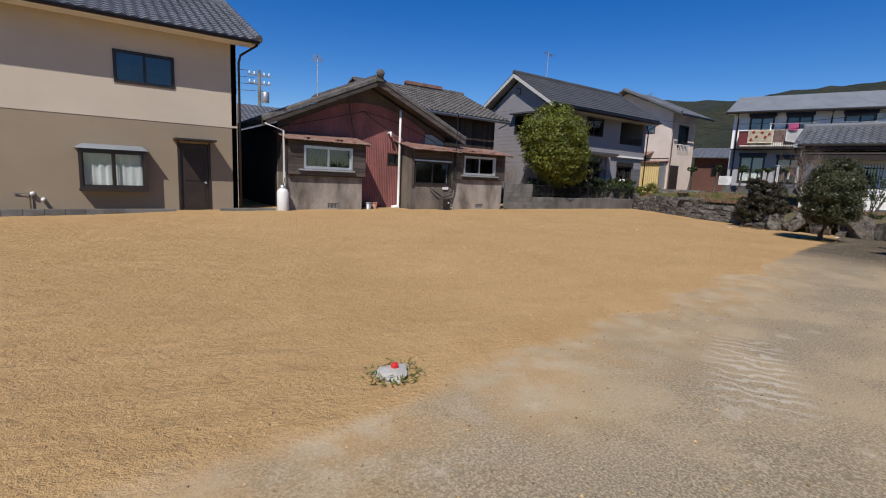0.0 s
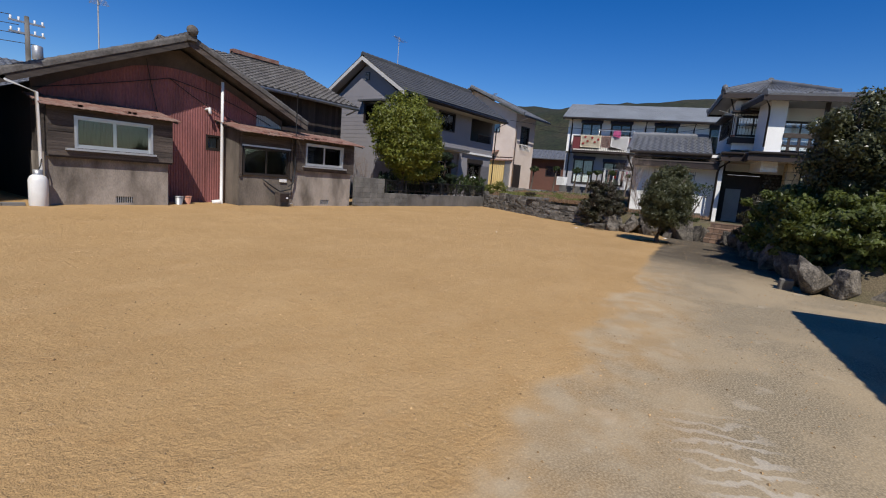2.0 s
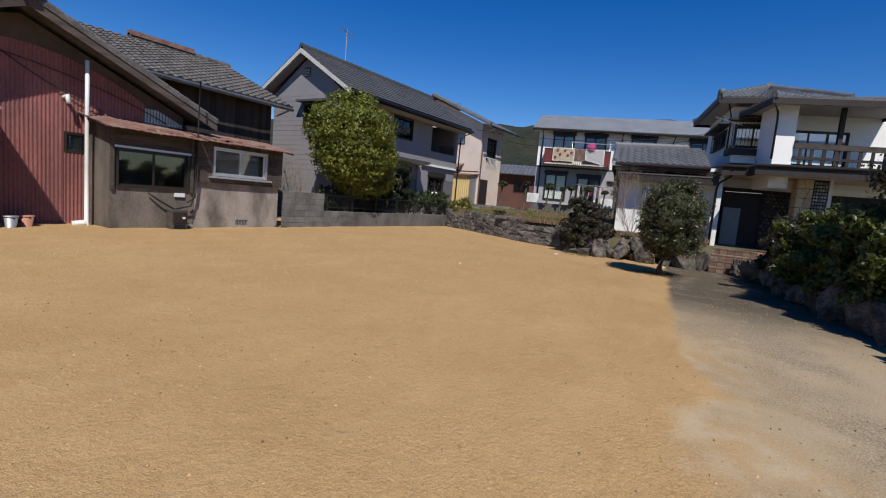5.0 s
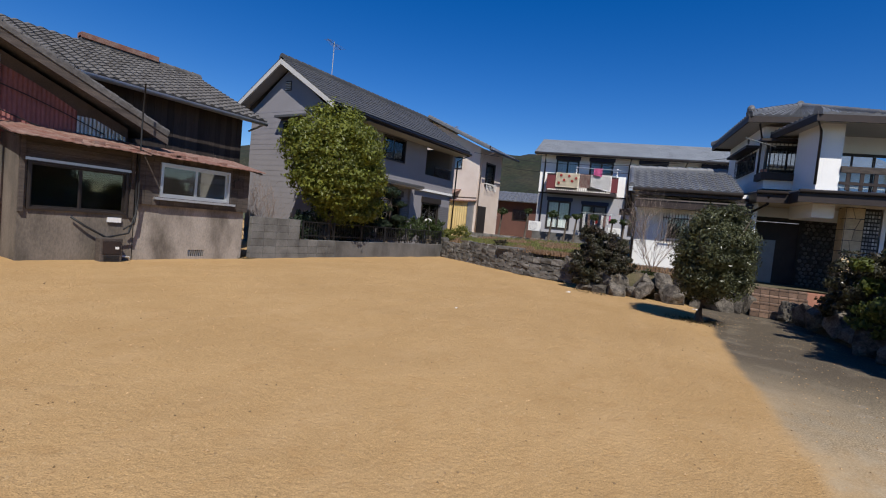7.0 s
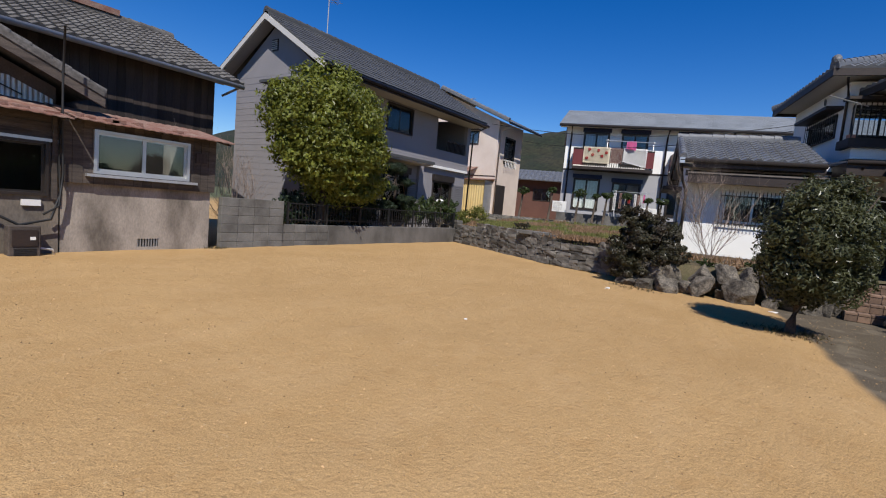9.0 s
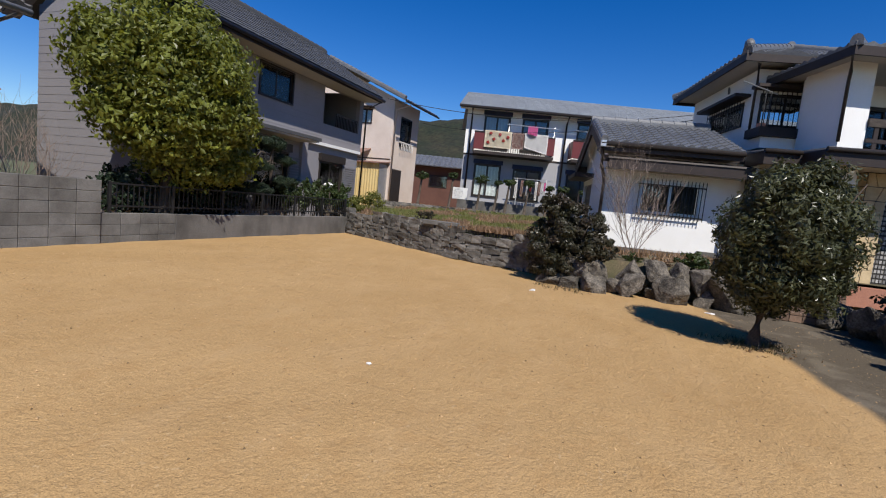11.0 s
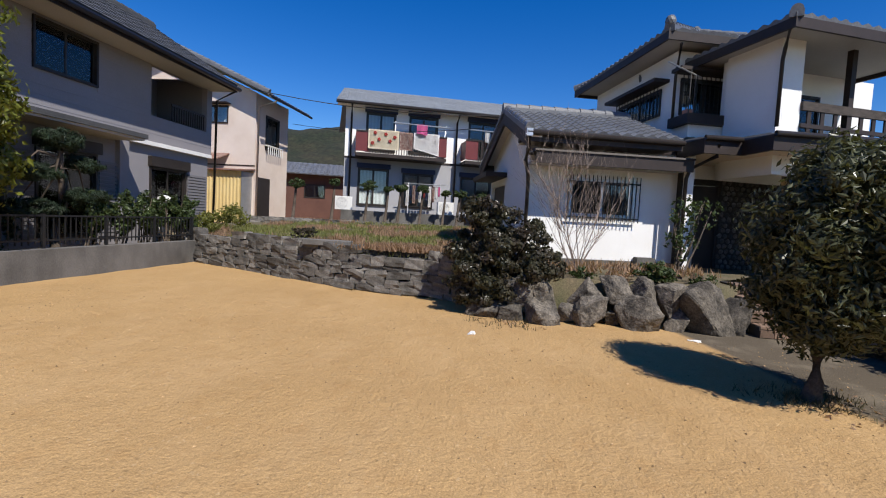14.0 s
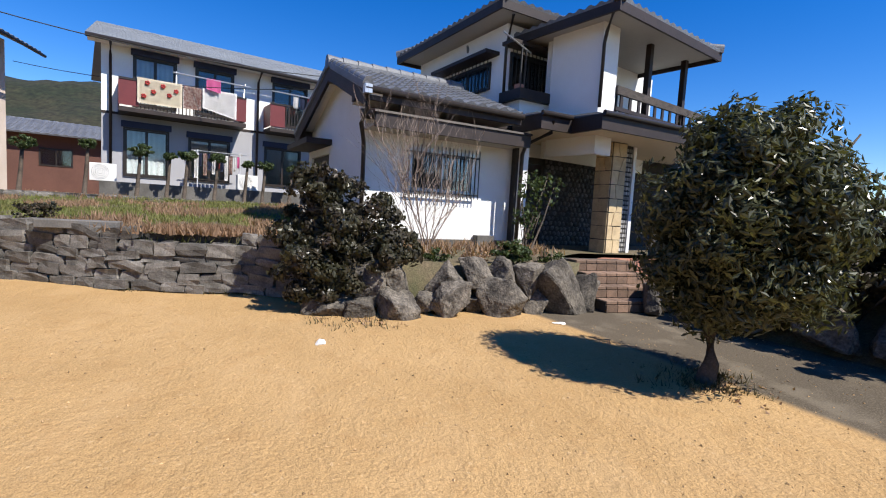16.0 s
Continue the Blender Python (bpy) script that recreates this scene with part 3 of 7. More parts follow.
# wooded hills far away
hx, hy = np.linspace(150, 560, 70), np.linspace(-260, 560, 130)
verts, faces = [], []
for y in hy:
    for x in hx:
        crest = 49 + 16 * math.exp(-((y - 205) / 38) ** 2) + 5 * math.sin(y * 0.021) + 6 * smooth(240, 420, y)
        z = crest * math.sin(min(1.0, max(0.0, (x - 150) / 150)) * math.pi / 2) ** 1.3
        z += (3.5 * noise.noise(Vector((x * 0.03, y * 0.03, 2))) + 1.6 * noise.noise(Vector((x * 0.2, y * 0.2, 5)))) * min(1, (x - 150) / 60)
        verts.append((x, y, z - 1))
faces = [(j * 70 + i, j * 70 + i + 1, (j + 1) * 70 + i + 1, (j + 1) * 70 + i) for j in range(129) for i in range(69)]
tagged(link("hill", raw_mesh("hill", verts, faces, M["forest"], True), None), "wooded green hill far behind the houses", "hill", kind="stuff")

# garden terrace behind the stone wall
EDGE_Y = [-3.0, 3.0, 4.2, 5.5, 6.5, 7.5, 8.4, 9.3, 11.0, 12.5, 14.5, 16.4]
EDGE_X = [22.6, 22.4, 21.3, 20.95, 20.85, 20.95, 21.5, 22.0, 22.2, 22.75, 23.6, 24.45]


def terrace_edge(y):
    return float(np.interp(y, EDGE_Y, EDGE_X))


def terrace_z(x, y):
    d = x - terrace_edge(y)
    return 0.66 + 0.06 * smooth(7.6, 8.8, y) + 0.22 * smooth(0, 1.2, d) * smooth(7.2, 9.0, y) + 0.25 * smooth(1, 9, d) + 0.10 * noise.noise(Vector((x * 0.7, y * 0.7, 4))) * smooth(8, 9, y)


ys = np.linspace(-3, 17.6, 84)
verts, faces = [], []
for y in ys:
    e = terrace_edge(y)
    for k, d in enumerate([0, 0, 0.15, 0.3, 0.5, 0.8, 1.2, 1.7, 2.3, 3, 4, 5, 6, 7, 8, 9, 10, 12, 15, 20]):
        verts.append((e + d + 0.12, y, -0.1 if k == 0 else terrace_z(e + d, y)))
faces = [(j * 20 + i, j * 20 + i + 1, (j + 1) * 20 + i + 1, (j + 1) * 20 + i) for j in range(83) for i in range(19)]
tagged(link("garden_bank", raw_mesh("garden_bank", verts, faces, M["soil"], True), None), "raised grassy garden bank behind the stone wall", "bank", kind="structure")


# ---- tan two-storey house ----
def tan_house():
    h = thing("tan_house", (0, 17, 0), "two-storey house with beige upper and brown lower render", "house")
    s = Side((0, 15.7), (1, 0), (0, -1))
    L, R = -9.0, 3.3
    holes_l = [(1.72, 2.5, -0.1, 2.06), (-0.5, 0.85, 0.75, 1.72)]
    bm = bmesh.new()
    wall_bm(bm, s, L, R, -0.2, 2.6, 0.15, holes_l)
    part("lower_wall", bm, M["tan_lower"], h)
    bm = bmesh.new()
    wall_bm(bm, s, L, R, 2.66, 5.12, 0.15, [(0.27, 1.68, 3.52, 4.36)])
    part("upper_wall", bm, M["tan_upper"], h)
    box_part("band", s, L, R + 0.005, -0.15, 0.012, 2.6, 2.66, M["tan_upper"], h)
    e = Side((3.3, 15.7), (0, 1), (1, 0))
    bm = bmesh.new()
    wall_bm(bm, e, 0.0, 8.0, -0.2, 5.12, 0.15)
    wall_bm(bm, Side((L, 23.7), (1, 0), (0, 1)), 0, 12.3, -0.2, 5.12, 0.15)
    wall_bm(bm, Side((L, 15.7), (0, 1), (-1, 0)), 0, 8, -0.2, 5.12, 0.15)
    part("side_wall", bm, M["tan_upper"], h)
    window(s, h, 0.27, 1.68, 3.52, 4.36, M["dark_frame"], 2, set_in=0.03)
    # bay window
    bay = Side((0, 15.36), (1, 0), (0, -1))
    w = window(bay, h, -0.58, 0.9, 0.72, 1.74, M["dark_frame"], 2, behind=M["curtain"], bar=0.06, name="bay_window")
    for u in (-0.58, 0.86):
        box_part("cheek", bay, u, u + 0.04, -0.34, 0.0, 0.72, 1.74, M["dark_frame"], w)
    box_part("sill", bay, -0.6, 0.92, -0.34, 0.04, 0.66, 0.72, M["dark_frame"], w)
    bm = bmesh.new()
    hexa(bm, [bay.p(-0.66, -0.34, 1.75), bay.p(0.98, -0.34, 1.75), bay.p(0.98, 0.08, 1.75), bay.p(-0.66, 0.08, 1.75),
              bay.p(-0.5, -0.34, 1.88), bay.p(0.82, -0.34, 1.88), bay.p(0.9, 0.04, 1.78), bay.p(-0.58, 0.04, 1.78)])
    part("hood", bm, M["slate"], w)
    # back door with hood
    d = box_part("door", s, 1.74, 2.48, -0.1, -0.05, -0.08, 2.04, M["dark_frame"], h, "dark bronze back door")
    for z0, z1 in ((0.12, 0.86), (1.0, 1.9)):
        box_part("door_panel", s, 1.84, 2.38, -0.052, -0.035, z0, z1, M["brown_wood"], d)
    box_part("handle", s, 2.36, 2.42, -0.05, 0.03, 0.92, 0.97, M["alu"], d)
    box_part("door_frame", s, 1.68, 1.74, -0.1, 0.02, -0.08, 2.1, M["dark_frame"], h)
    box_part("door_frame", s, 2.48, 2.54, -0.1, 0.02, -0.08, 2.1, M["dark_frame"], h)
    box_part("door_hood", s, 1.58, 2.62, 0.0, 0.62, 2.12, 2.17, M["dark_frame"], h)
    # roof
    tile_roof("roof", (L - 0.5, 15.0, 5.06), (R + 0.55, 15.0, 5.06), (R + 0.55, 19.7, 7.2), (L - 0.5, 19.7, 7.2), M["grey_tile"], h, tile=0.26, wave=0.035)
    tile_roof("roof", (R + 0.55, 24.4, 5.06), (L - 0.5, 24.4, 5.06), (L - 0.5, 19.7, 7.2), (R + 0.55, 19.7, 7.2), M["grey_tile"], h)
    ridge_tiles("ridge", (L - 0.5, 19.7, 7.25), (R + 0.55, 19.7, 7.25), M["grey_tile"], h, 0.12)
    ridge_tiles("verge", (R + 0.5, 15.0, 5.14), (R + 0.5, 19.7, 7.28), M["grey_tile"], h, 0.08)
    box_part("soffit", s, L - 0.4, R + 0.45, 0.0, 0.62, 5.0, 5.04, M["white_trim"], h)
    box_part("fascia", s, L - 0.45, R + 0.5, 0.62, 0.66, 4.98, 5.1, M["white_trim"], h)
    tube("gutter", [(L - 0.5, 14.98, 5.0), (R + 0.5, 14.98, 5.02)], 0.055, M["dark_frame"], h)
    tube("downpipe", [(R + 0.45, 15.0, 4.95), (R + 0.1, 15.55, 4.7), (R + 0.06, 15.62, 4.5), (R + 0.06, 15.62, 0.1)], 0.035, M["dark_frame"], h)
    bm = bmesh.new()
    for z0, z1, y in ((5.05, 7.1, 0),):
        v = [bm.verts.new(p) for p in ((R, 15.85, 5.1), (R, 23.6, 5.1), (R, 19.7, 7.05))]
        bm.faces.new(v)
    part("gable", bm, M["tan_upper"], h)
    box_part("wall_end", s, R - 0.01, R + 0.004, -0.15, 0.002, -0.2, 5.1, M["tan_upper"], h)
    tube("tap_pipe", [(-1.9, 15.68, 0.55), (-1.6, 15.64, 0.55), (-1.6, 15.64, 0.1)], 0.02, M["steel"], h)
    tube("vent_cap", [(-1.55, 15.7, 0.56), (-1.55, 15.6, 0.56)], 0.05, M["plastic_white"], h)
    tube("vent_cap", [(-1.35, 15.7, 0.42), (-1.35, 15.58, 0.40)], 0.045, M["plastic_white"], h)


tan_house()


# ---- old red-clad house ----
def corrugated(name, s, u0, u1, z0, z1, material, parent, pitch=0.075, depth=0.016, top=None, label=""):
    verts, faces = [], []
    n = int((u1 - u0) / pitch * 4)
    for i in range(n + 1):
        u = u0 + (u1 - u0) * i / n
        off = depth * (0.5 + 0.5 * math.sin(2 * math.pi * u / pitch))
        verts += [s.p(u, off, z0), s.p(u, off, top(u) if top else z1), s.p(u, -0.03, z0), s.p(u, -0.03, top(u) if top else z1)]
    for i in range(n):
        a = 4 * i
        faces += [(a, a + 4, a + 5, a + 1), (a + 2, a + 3, a + 7, a + 6), (a + 1, a + 5, a + 7, a + 3), (a, a + 2, a + 6, a + 4)]
    faces += [(0, 1, 3, 2), (4 * n, 4 * n + 2, 4 * n + 3, 4 * n + 1)]
    return link(name, raw_mesh(name, verts, faces, material), parent, label)


def awning(s, u0, u1, n1, z0, z1, parent, seed):
    """A sloping rusty sheet on battens with an uneven edge."""
    rng = random.Random(seed)
    verts, faces = [], []
    n = int((u1 - u0) / 0.04)
    for i in range(n + 1):
        u = u0 + (u1 - u0) * i / n
        w = 0.006 * math.sin(i * 1.55) + 0.012 * noise.noise(Vector((u * 1.7, seed, 0)))
        e = n1 + 0.03 * noise.noise(Vector((u * 3, seed, 7)))
        verts += [s.p(u, 0.0, z1 + w), s.p(u, e, z0 + w), s.p(u, 0.0, z1 + w - 0.02), s.p(u, e, z0 + w - 0.02)]
    for i in range(n):
        a = 4 * i
        faces += [(a, a + 1, a + 5, a + 4), (a + 2, a + 6, a + 7, a + 3), (a + 1, a + 3, a + 7, a + 5)]
    aw = link("awning", raw_mesh("awning", verts, faces, M["rust"]), parent, "rusty corrugated sheet awning")
    for u in (u0 + 0.05, (u0 + u1) / 2, u1 - 0.1):
        bm = bmesh.new()
        hexa(bm, [s.p(u, 0, z1 - 0.1), s.p(u + 0.05, 0, z1 - 0.1), s.p(u + 0.05, n1 - 0.06, z0 - 0.07), s.p(u, n1 - 0.06, z0 - 0.07),
                  s.p(u, 0, z1 - 0.03), s.p(u + 0.05, 0, z1 - 0.03), s.p(u + 0.05, n1 - 0.06, z0 - 0.03), s.p(u, n1 - 0.06, z0 - 0.03)])
        part("bracket", bm, M["old_wood"], aw)
    for i in range(int((u1 - u0) * 2.2)):
        u = rng.uniform(u0, u1 - 0.2)
        bm = bmesh.new()
        sbox(bm, s, u, u + rng.uniform(0.08, 0.22), n1 * rng.uniform(0.3, 0.8), n1 * 0.9, z0 + 0.03, z0 + rng.uniform(0.06, 0.1))
        part("loose_slat", bm, M["rust"], aw)


def board_wall(s, u0, u1, z0, z1, parent, holes=(), flat=True, material=None, step=0.14, name="board"):
    """Lapped boards, each one a piece, cut round the openings."""
    rng = random.Random(int(u0 * 100))
    k = max(1, round(((z1 - z0) if flat else (u1 - u0)) / step))
    for i in range(k):
        if flat:
            a, b = z0 + (z1 - z0) * i / k, z0 + (z1 - z0) * (i + 1) / k
            spans = [(u0, u1)]
            for h in holes:
                if h[2] < b and a < h[3]:
                    spans = [p for q in spans for p in ((q[0], min(q[1], h[0])), (max(q[0], h[1]), q[1])) if p[1] - p[0] > 0.01]
            for p in spans:
                box_part(name, s, p[0], p[1], 0, 0.016 + rng.uniform(0, 0.012), a + 0.006, b, material or M["old_wood"], parent)
        else:
            a, b = u0 + (u1 - u0) * i / k, u0 + (u1 - u0) * (i + 1) / k
            spans = [(z0, z1)]
            for h in holes:
                if h[0] < b and a < h[1]:
                    spans = [p for q in spans for p in ((q[0], min(q[1], h[2])), (max(q[0], h[3]), q[1])) if p[1] - p[0] > 0.01]
            for p in spans:
                box_part(name, s, a + 0.005, b, 0, 0.012 + rng.uniform(0, 0.01), p[0], p[1], material or M["old_wood"], parent)


def red_house():
    h = thing("old_house", (9, 17, 0.1), "run-down single-storey house with faded red metal cladding", "house")
    s = Side((0, 16.7), (1, 0), (0, -1))        # the red wall, set back behind the window boxes
    apex_x, apex_z, l_x, r_x, eave = 8.15, 4.78, 4.25, 12.2, 3.0
    def roofline(x):
        return apex_z - 0.12 - (apex_x - x) * (apex_z - eave) / (apex_x - l_x) if x < apex_x else apex_z - 0.12 - (x - apex_x) * (apex_z - eave) / (r_x - apex_x)
    # gable plaster above, red sheet below a bowed line
    bm = bmesh.new()
    wall_bm(bm, s, 4.8, 11.7, 0.05, 3.0, 0.12, [(9.0, 9.46, 1.78, 2.24)], top=lambda u: roofline(u) - 0.06)
    part("gable_wall", bm, M["gable_plaster"], h)
    def redline(u):
        return min(roofline(u) - 0.28, 2.72 + 1.28 * math.sin(max(0.0, min(1.0, (u - 4.8) / 6.6)) * math.pi) ** 0.9 * 1.0)
    red = s.shift(0.012)
    corrugated("red_cladding", red, 4.82, 8.99, 0.1, 3, M["red_metal"], h, top=redline, label="faded red corrugated sheet")
    corrugated("red_cladding", red, 9.47, 10.7, 2.26, 3, M["red_metal"], h, top=redline)
    corrugated("red_cladding", red, 9.0, 9.46, 0.1, 1.77, M["red_metal"], h)
    corrugated("red_cladding", red, 9.0, 9.46, 2.25, 3, M["red_metal"], h, top=redline)
    corrugated("red_cladding", red, 9.47, 9.62, 0.1, 2.24, M["red_metal"], h)
    corrugated("grey_sheet", red, 10.71, 11.65, 2.4, 2.9, M["steel"], h, top=lambda u: min(roofline(u) - 0.3, 3.1))
    window(s, h, 9.0, 9.46, 1.78, 2.24, M["dark_frame"], 1, behind=M["blue_cloth"])
    # side and back walls
    bm = bmesh.new()
    wall_bm(bm, Side((4.8, 16.7), (0, 1), (-1, 0)), 0.122, 6, 0.0, 3.0, 0.12)
    part("side_wall", bm, M["black_wood"], h)
    # left window box and plaster
    lo = Side((0, 15.62), (1, 0), (0, -1))
    bm = bmesh.new()
    wall_bm(bm, lo, 4.75, 7.42, 0.02, 1.36, 0.12, [(6.15, 6.55, 0.2, 0.36)])
    wall_bm(bm, Side((7.42, 15.62), (0, 1), (1, 0)), 0.122, 1.07, 0.02, 1.36, 0.1)
    wall_bm(bm, Side((4.75, 15.62), (0, 1), (-1, 0)), 0.122, 1.07, 0.02, 1.36, 0.1)
    part("plaster_wall", bm, M["pale_plaster"], h, "dirty pale plaster wall")
    grate(lo, 6.15, 6.55, 0.2, 0.36, h)
    box = Side((0, 15.50), (1, 0), (0, -1))
    hole = (5.28, 6.98, 1.5, 2.25)
    bm = bmesh.new()
    wall_bm(bm, box, 4.78, 7.48, 1.26, 2.42, 0.05, [hole])
    sbox(bm, box, 4.78, 7.48, -1.18, -0.05, 1.26, 1.3)
    sbox(bm, box, 7.43, 7.48, -1.18, -0.05, 1.3, 2.42)
    sbox(bm, box, 4.78, 4.83, -1.18, -0.05, 1.3, 2.42)
    part("window_box", bm, M["old_wood"], h)
    board_wall(box, 4.78, 7.48, 1.3, 2.4, h, [hole])
    window(box, h, *hole, M["alu"], 2, set_in=0.05, bar=0.05)
    box_part("sill", box, 5.1, 7.05, 0.0, 0.1, 1.44, 1.49, M["alu"], h)
    awning(s, 4.62, 7.6, 1.46, 2.42, 2.72, h, 3)
    # middle window and plaster
    mid = Side((0, 15.66), (1, 0), (0, -1))
    bm = bmesh.new()
    wall_bm(bm, mid, 9.5, 11.45, 0.02, 2.5, 0.12, [(9.62, 11.3, 1.1, 2.0)])
    wall_bm(bm, Side((9.5, 15.66), (0, 1), (-1, 0)), 0.122, 1.03, 0.02, 2.5, 0.1)
    part("plaster_wall", bm, M["dirty_plaster"], h, "stained grey plaster wall")
    window(mid, h, 9.62, 11.3, 1.1, 2.0, M["dark_frame"], 2, set_in=0.05)
    board_wall(mid, 9.5, 11.42, 2.03, 2.44, h, step=0.13)
    box_part("ledge", mid, 9.5, 11.42, 0, 0.06, 2.0, 2.05, M["alu"], h)
    for u in (9.5, 11.34):
        box_part("post", mid, u, u + 0.07, 0.0, 0.07, 1.05, 2.45, M["old_wood"], h)
    awning(s, 9.25, 11.5, 1.53, 2.42, 2.74, h, 5)
    # right window and plaster
    bm = bmesh.new()
    rt = Side((0, 15.68), (1, 0), (0, -1))
    wall_bm(bm, rt, 11.48, 14.12, 0.02, 1.5, 0.12, [(12.7, 13.1, 0.2, 0.36)])
    wall_bm(bm, Side((14.12, 15.68), (0, 1), (1, 0)), 0.122, 1.9, 0.02, 2.5, 0.1)
    part("plaster_wall", bm, M["pale_plaster"], h, "pale plaster wall, dark with damp below")
    grate(rt, 12.7, 13.1, 0.2, 0.36, h)
    rb = Side((0, 15.6), (1, 0), (0, -1))
    hole = (11.92, 13.6, 1.55, 2.32)
    bm = bmesh.new()
    wall_bm(bm, rb, 11.45, 14.16, 1.4, 2.5, 0.06, [hole])
    sbox(bm, rb, 14.12, 14.16, -0.3, -0.06, 1.4, 2.5)
    part("window_box", bm, M["old_wood"], h)
    board_wall(rb, 11.45, 14.16, 1.36, 2.48, h, [hole], False, step=0.16)
    window(rb, h, *hole, M["alu"], 2, set_in=0.05, bar=0.05)
    box_part("sill", rb, 11.8, 13.75, 0.0, 0.1, 1.49, 1.54, M["alu"], h)
    box_part("vent", rb, 13.72, 13.95, 0.02, 0.06, 1.95, 2.15, M["black_wood"], h)
    awning(s, 11.52, 14.35, 1.5, 2.44, 2.74, h, 8)
    # gable roof
    for (x0, x1) in ((l_x - 0.15, apex_x), (r_x, apex_x)):
        z0 = eave - 0.02
        tile_roof("roof", (x0, 15.9, z0), (x0, 22.5, z0), (x1, 22.5, apex_z), (x1, 15.9, apex_z), M["old_tile"], h, tile=0.27, course=0.25, wave=0.04, lip=0.03)
        bm = bmesh.new()
        hexa(bm, [(x0, 15.9, z0 - 0.22), (x1, 15.9, apex_z - 0.22), (x1, 15.94, apex_z - 0.22), (x0, 15.94, z0 - 0.22),
                  (x0, 15.9, z0 - 0.06), (x1, 15.9, apex_z - 0.06), (x1, 15.94, apex_z - 0.06), (x0, 15.94, z0 - 0.06)])
        part("bargeboard", bm, M["old_wood"], h)
        ridge_tiles("verge", (x0, 15.96, z0 + 0.05), (x1, 15.96, apex_z + 0.05), M["old_tile"], h, 0.07)
    ridge_tiles("ridge", (apex_x, 15.8, apex_z + 0.06), (apex_x, 22.5, apex_z + 0.06), M["old_tile"], h, 0.11)
    bm = bmesh.new()
    bmesh.ops.create_icosphere(bm, subdivisions=2, radius=0.15, matrix=Matrix.Translation((apex_x, 15.8, apex_z + 0.2)) @ Matrix.Diagonal((1.1, 0.6, 1, 1)))
    part("ridge_end", bm, M["old_tile"], h)
    tube("gutter", [(l_x - 0.1, 15.9, eave - 0.1), (l_x - 0.1, 20, eave - 0.1)], 0.05, M["old_wood"], h)
    tube("downpipe", [(l_x - 0.1, 15.95, eave - 0.12), (4.62, 15.5, eave - 0.35), (4.66, 15.52, 0.4), (4.66, 15.5, 0.1)], 0.035, M["plastic_white"], h)
    tube("vent_pipe", [(9.3, 16.3, 0.1), (9.3, 16.3, 1.4), (9.3, 16.3, 2.6), (9.3, 16.3, 3.86)], 0.045, M["plastic_white"], h, "tall white plastic vent pipe")
    tube("pipe_elbow", [(9.3, 16.3, 0.2), (9.18, 16.35, 0.18), (9.06, 16.4, 0.16)], 0.07, M["plastic_white"], h)
    tube("flue", [(9.0, 16.68, 3.0), (9.0, 16.48, 3.02), (9.0, 16.44, 2.86)], 0.05, M["plastic_white"], h)
    box_part("footing", lo, 4.7, 14.2, 0.0, 0.35, -0.1, 0.13, M["concrete"], h)
    # sagging cables across the gable
    for k, (a, b, sag) in enumerate((((4.8, 16.6, 2.85), (7.9, 16.62, 3.7), 0.02), ((7.9, 16.62, 3.7), (11.2, 16.62, 2.8), -0.12), ((7.3, 16.62, 4.1), (7.6, 16.64, 2.65), 0.1), ((7.9, 16.62, 3.7), (11.2, 16.6, 2.55), 0.25))):
        a, b = Vector(a), Vector(b)
        tube("cable", [a.lerp(b, t) - Vector((0, 0, sag * 4 * t * (1 - t))) for t in [i / 10 for i in range(11)]], 0.012, M["black"], h, sides=5)
    # cables and meter on the middle wall
    tube("cable", [(11.42, 15.5, 2.5), (11.4, 15.52, 1.6), (11.45, 15.55, 1.15), (11.3, 15.5, 0.72), (10.9, 15.52, 0.62), (10.5, 15.55, 0.85), (10.3, 15.58, 1.0)], 0.022, M["black"], h)
    tube("cable", [(11.46, 15.5, 3.9), (11.44, 15.5, 3.0), (11.44, 15.5, 2.2), (11.47, 15.52, 1.5), (11.42, 15.52, 0.95), (11.2, 15.5, 0.8)], 0.018, M["black"], h)
    box_part("outlet_box", mid, 10.95, 11.2, 0.0, 0.05, 0.93, 1.03, M["plastic_white"], h)


def grate(s, u0, u1, z0, z1, parent):
    g = box_part("floor_vent", s, u0, u1, -0.1, -0.08, z0, z1, M["black"], parent)
    n = 8
    for i in range(n):
        u = u0 + (u1 - u0) * (i + 0.2) / n
        box_part("vent_bar", s, u, u + (u1 - u0) / n * 0.4, -0.03, -0.01, z0, z1, M["steel"], g)


red_house()


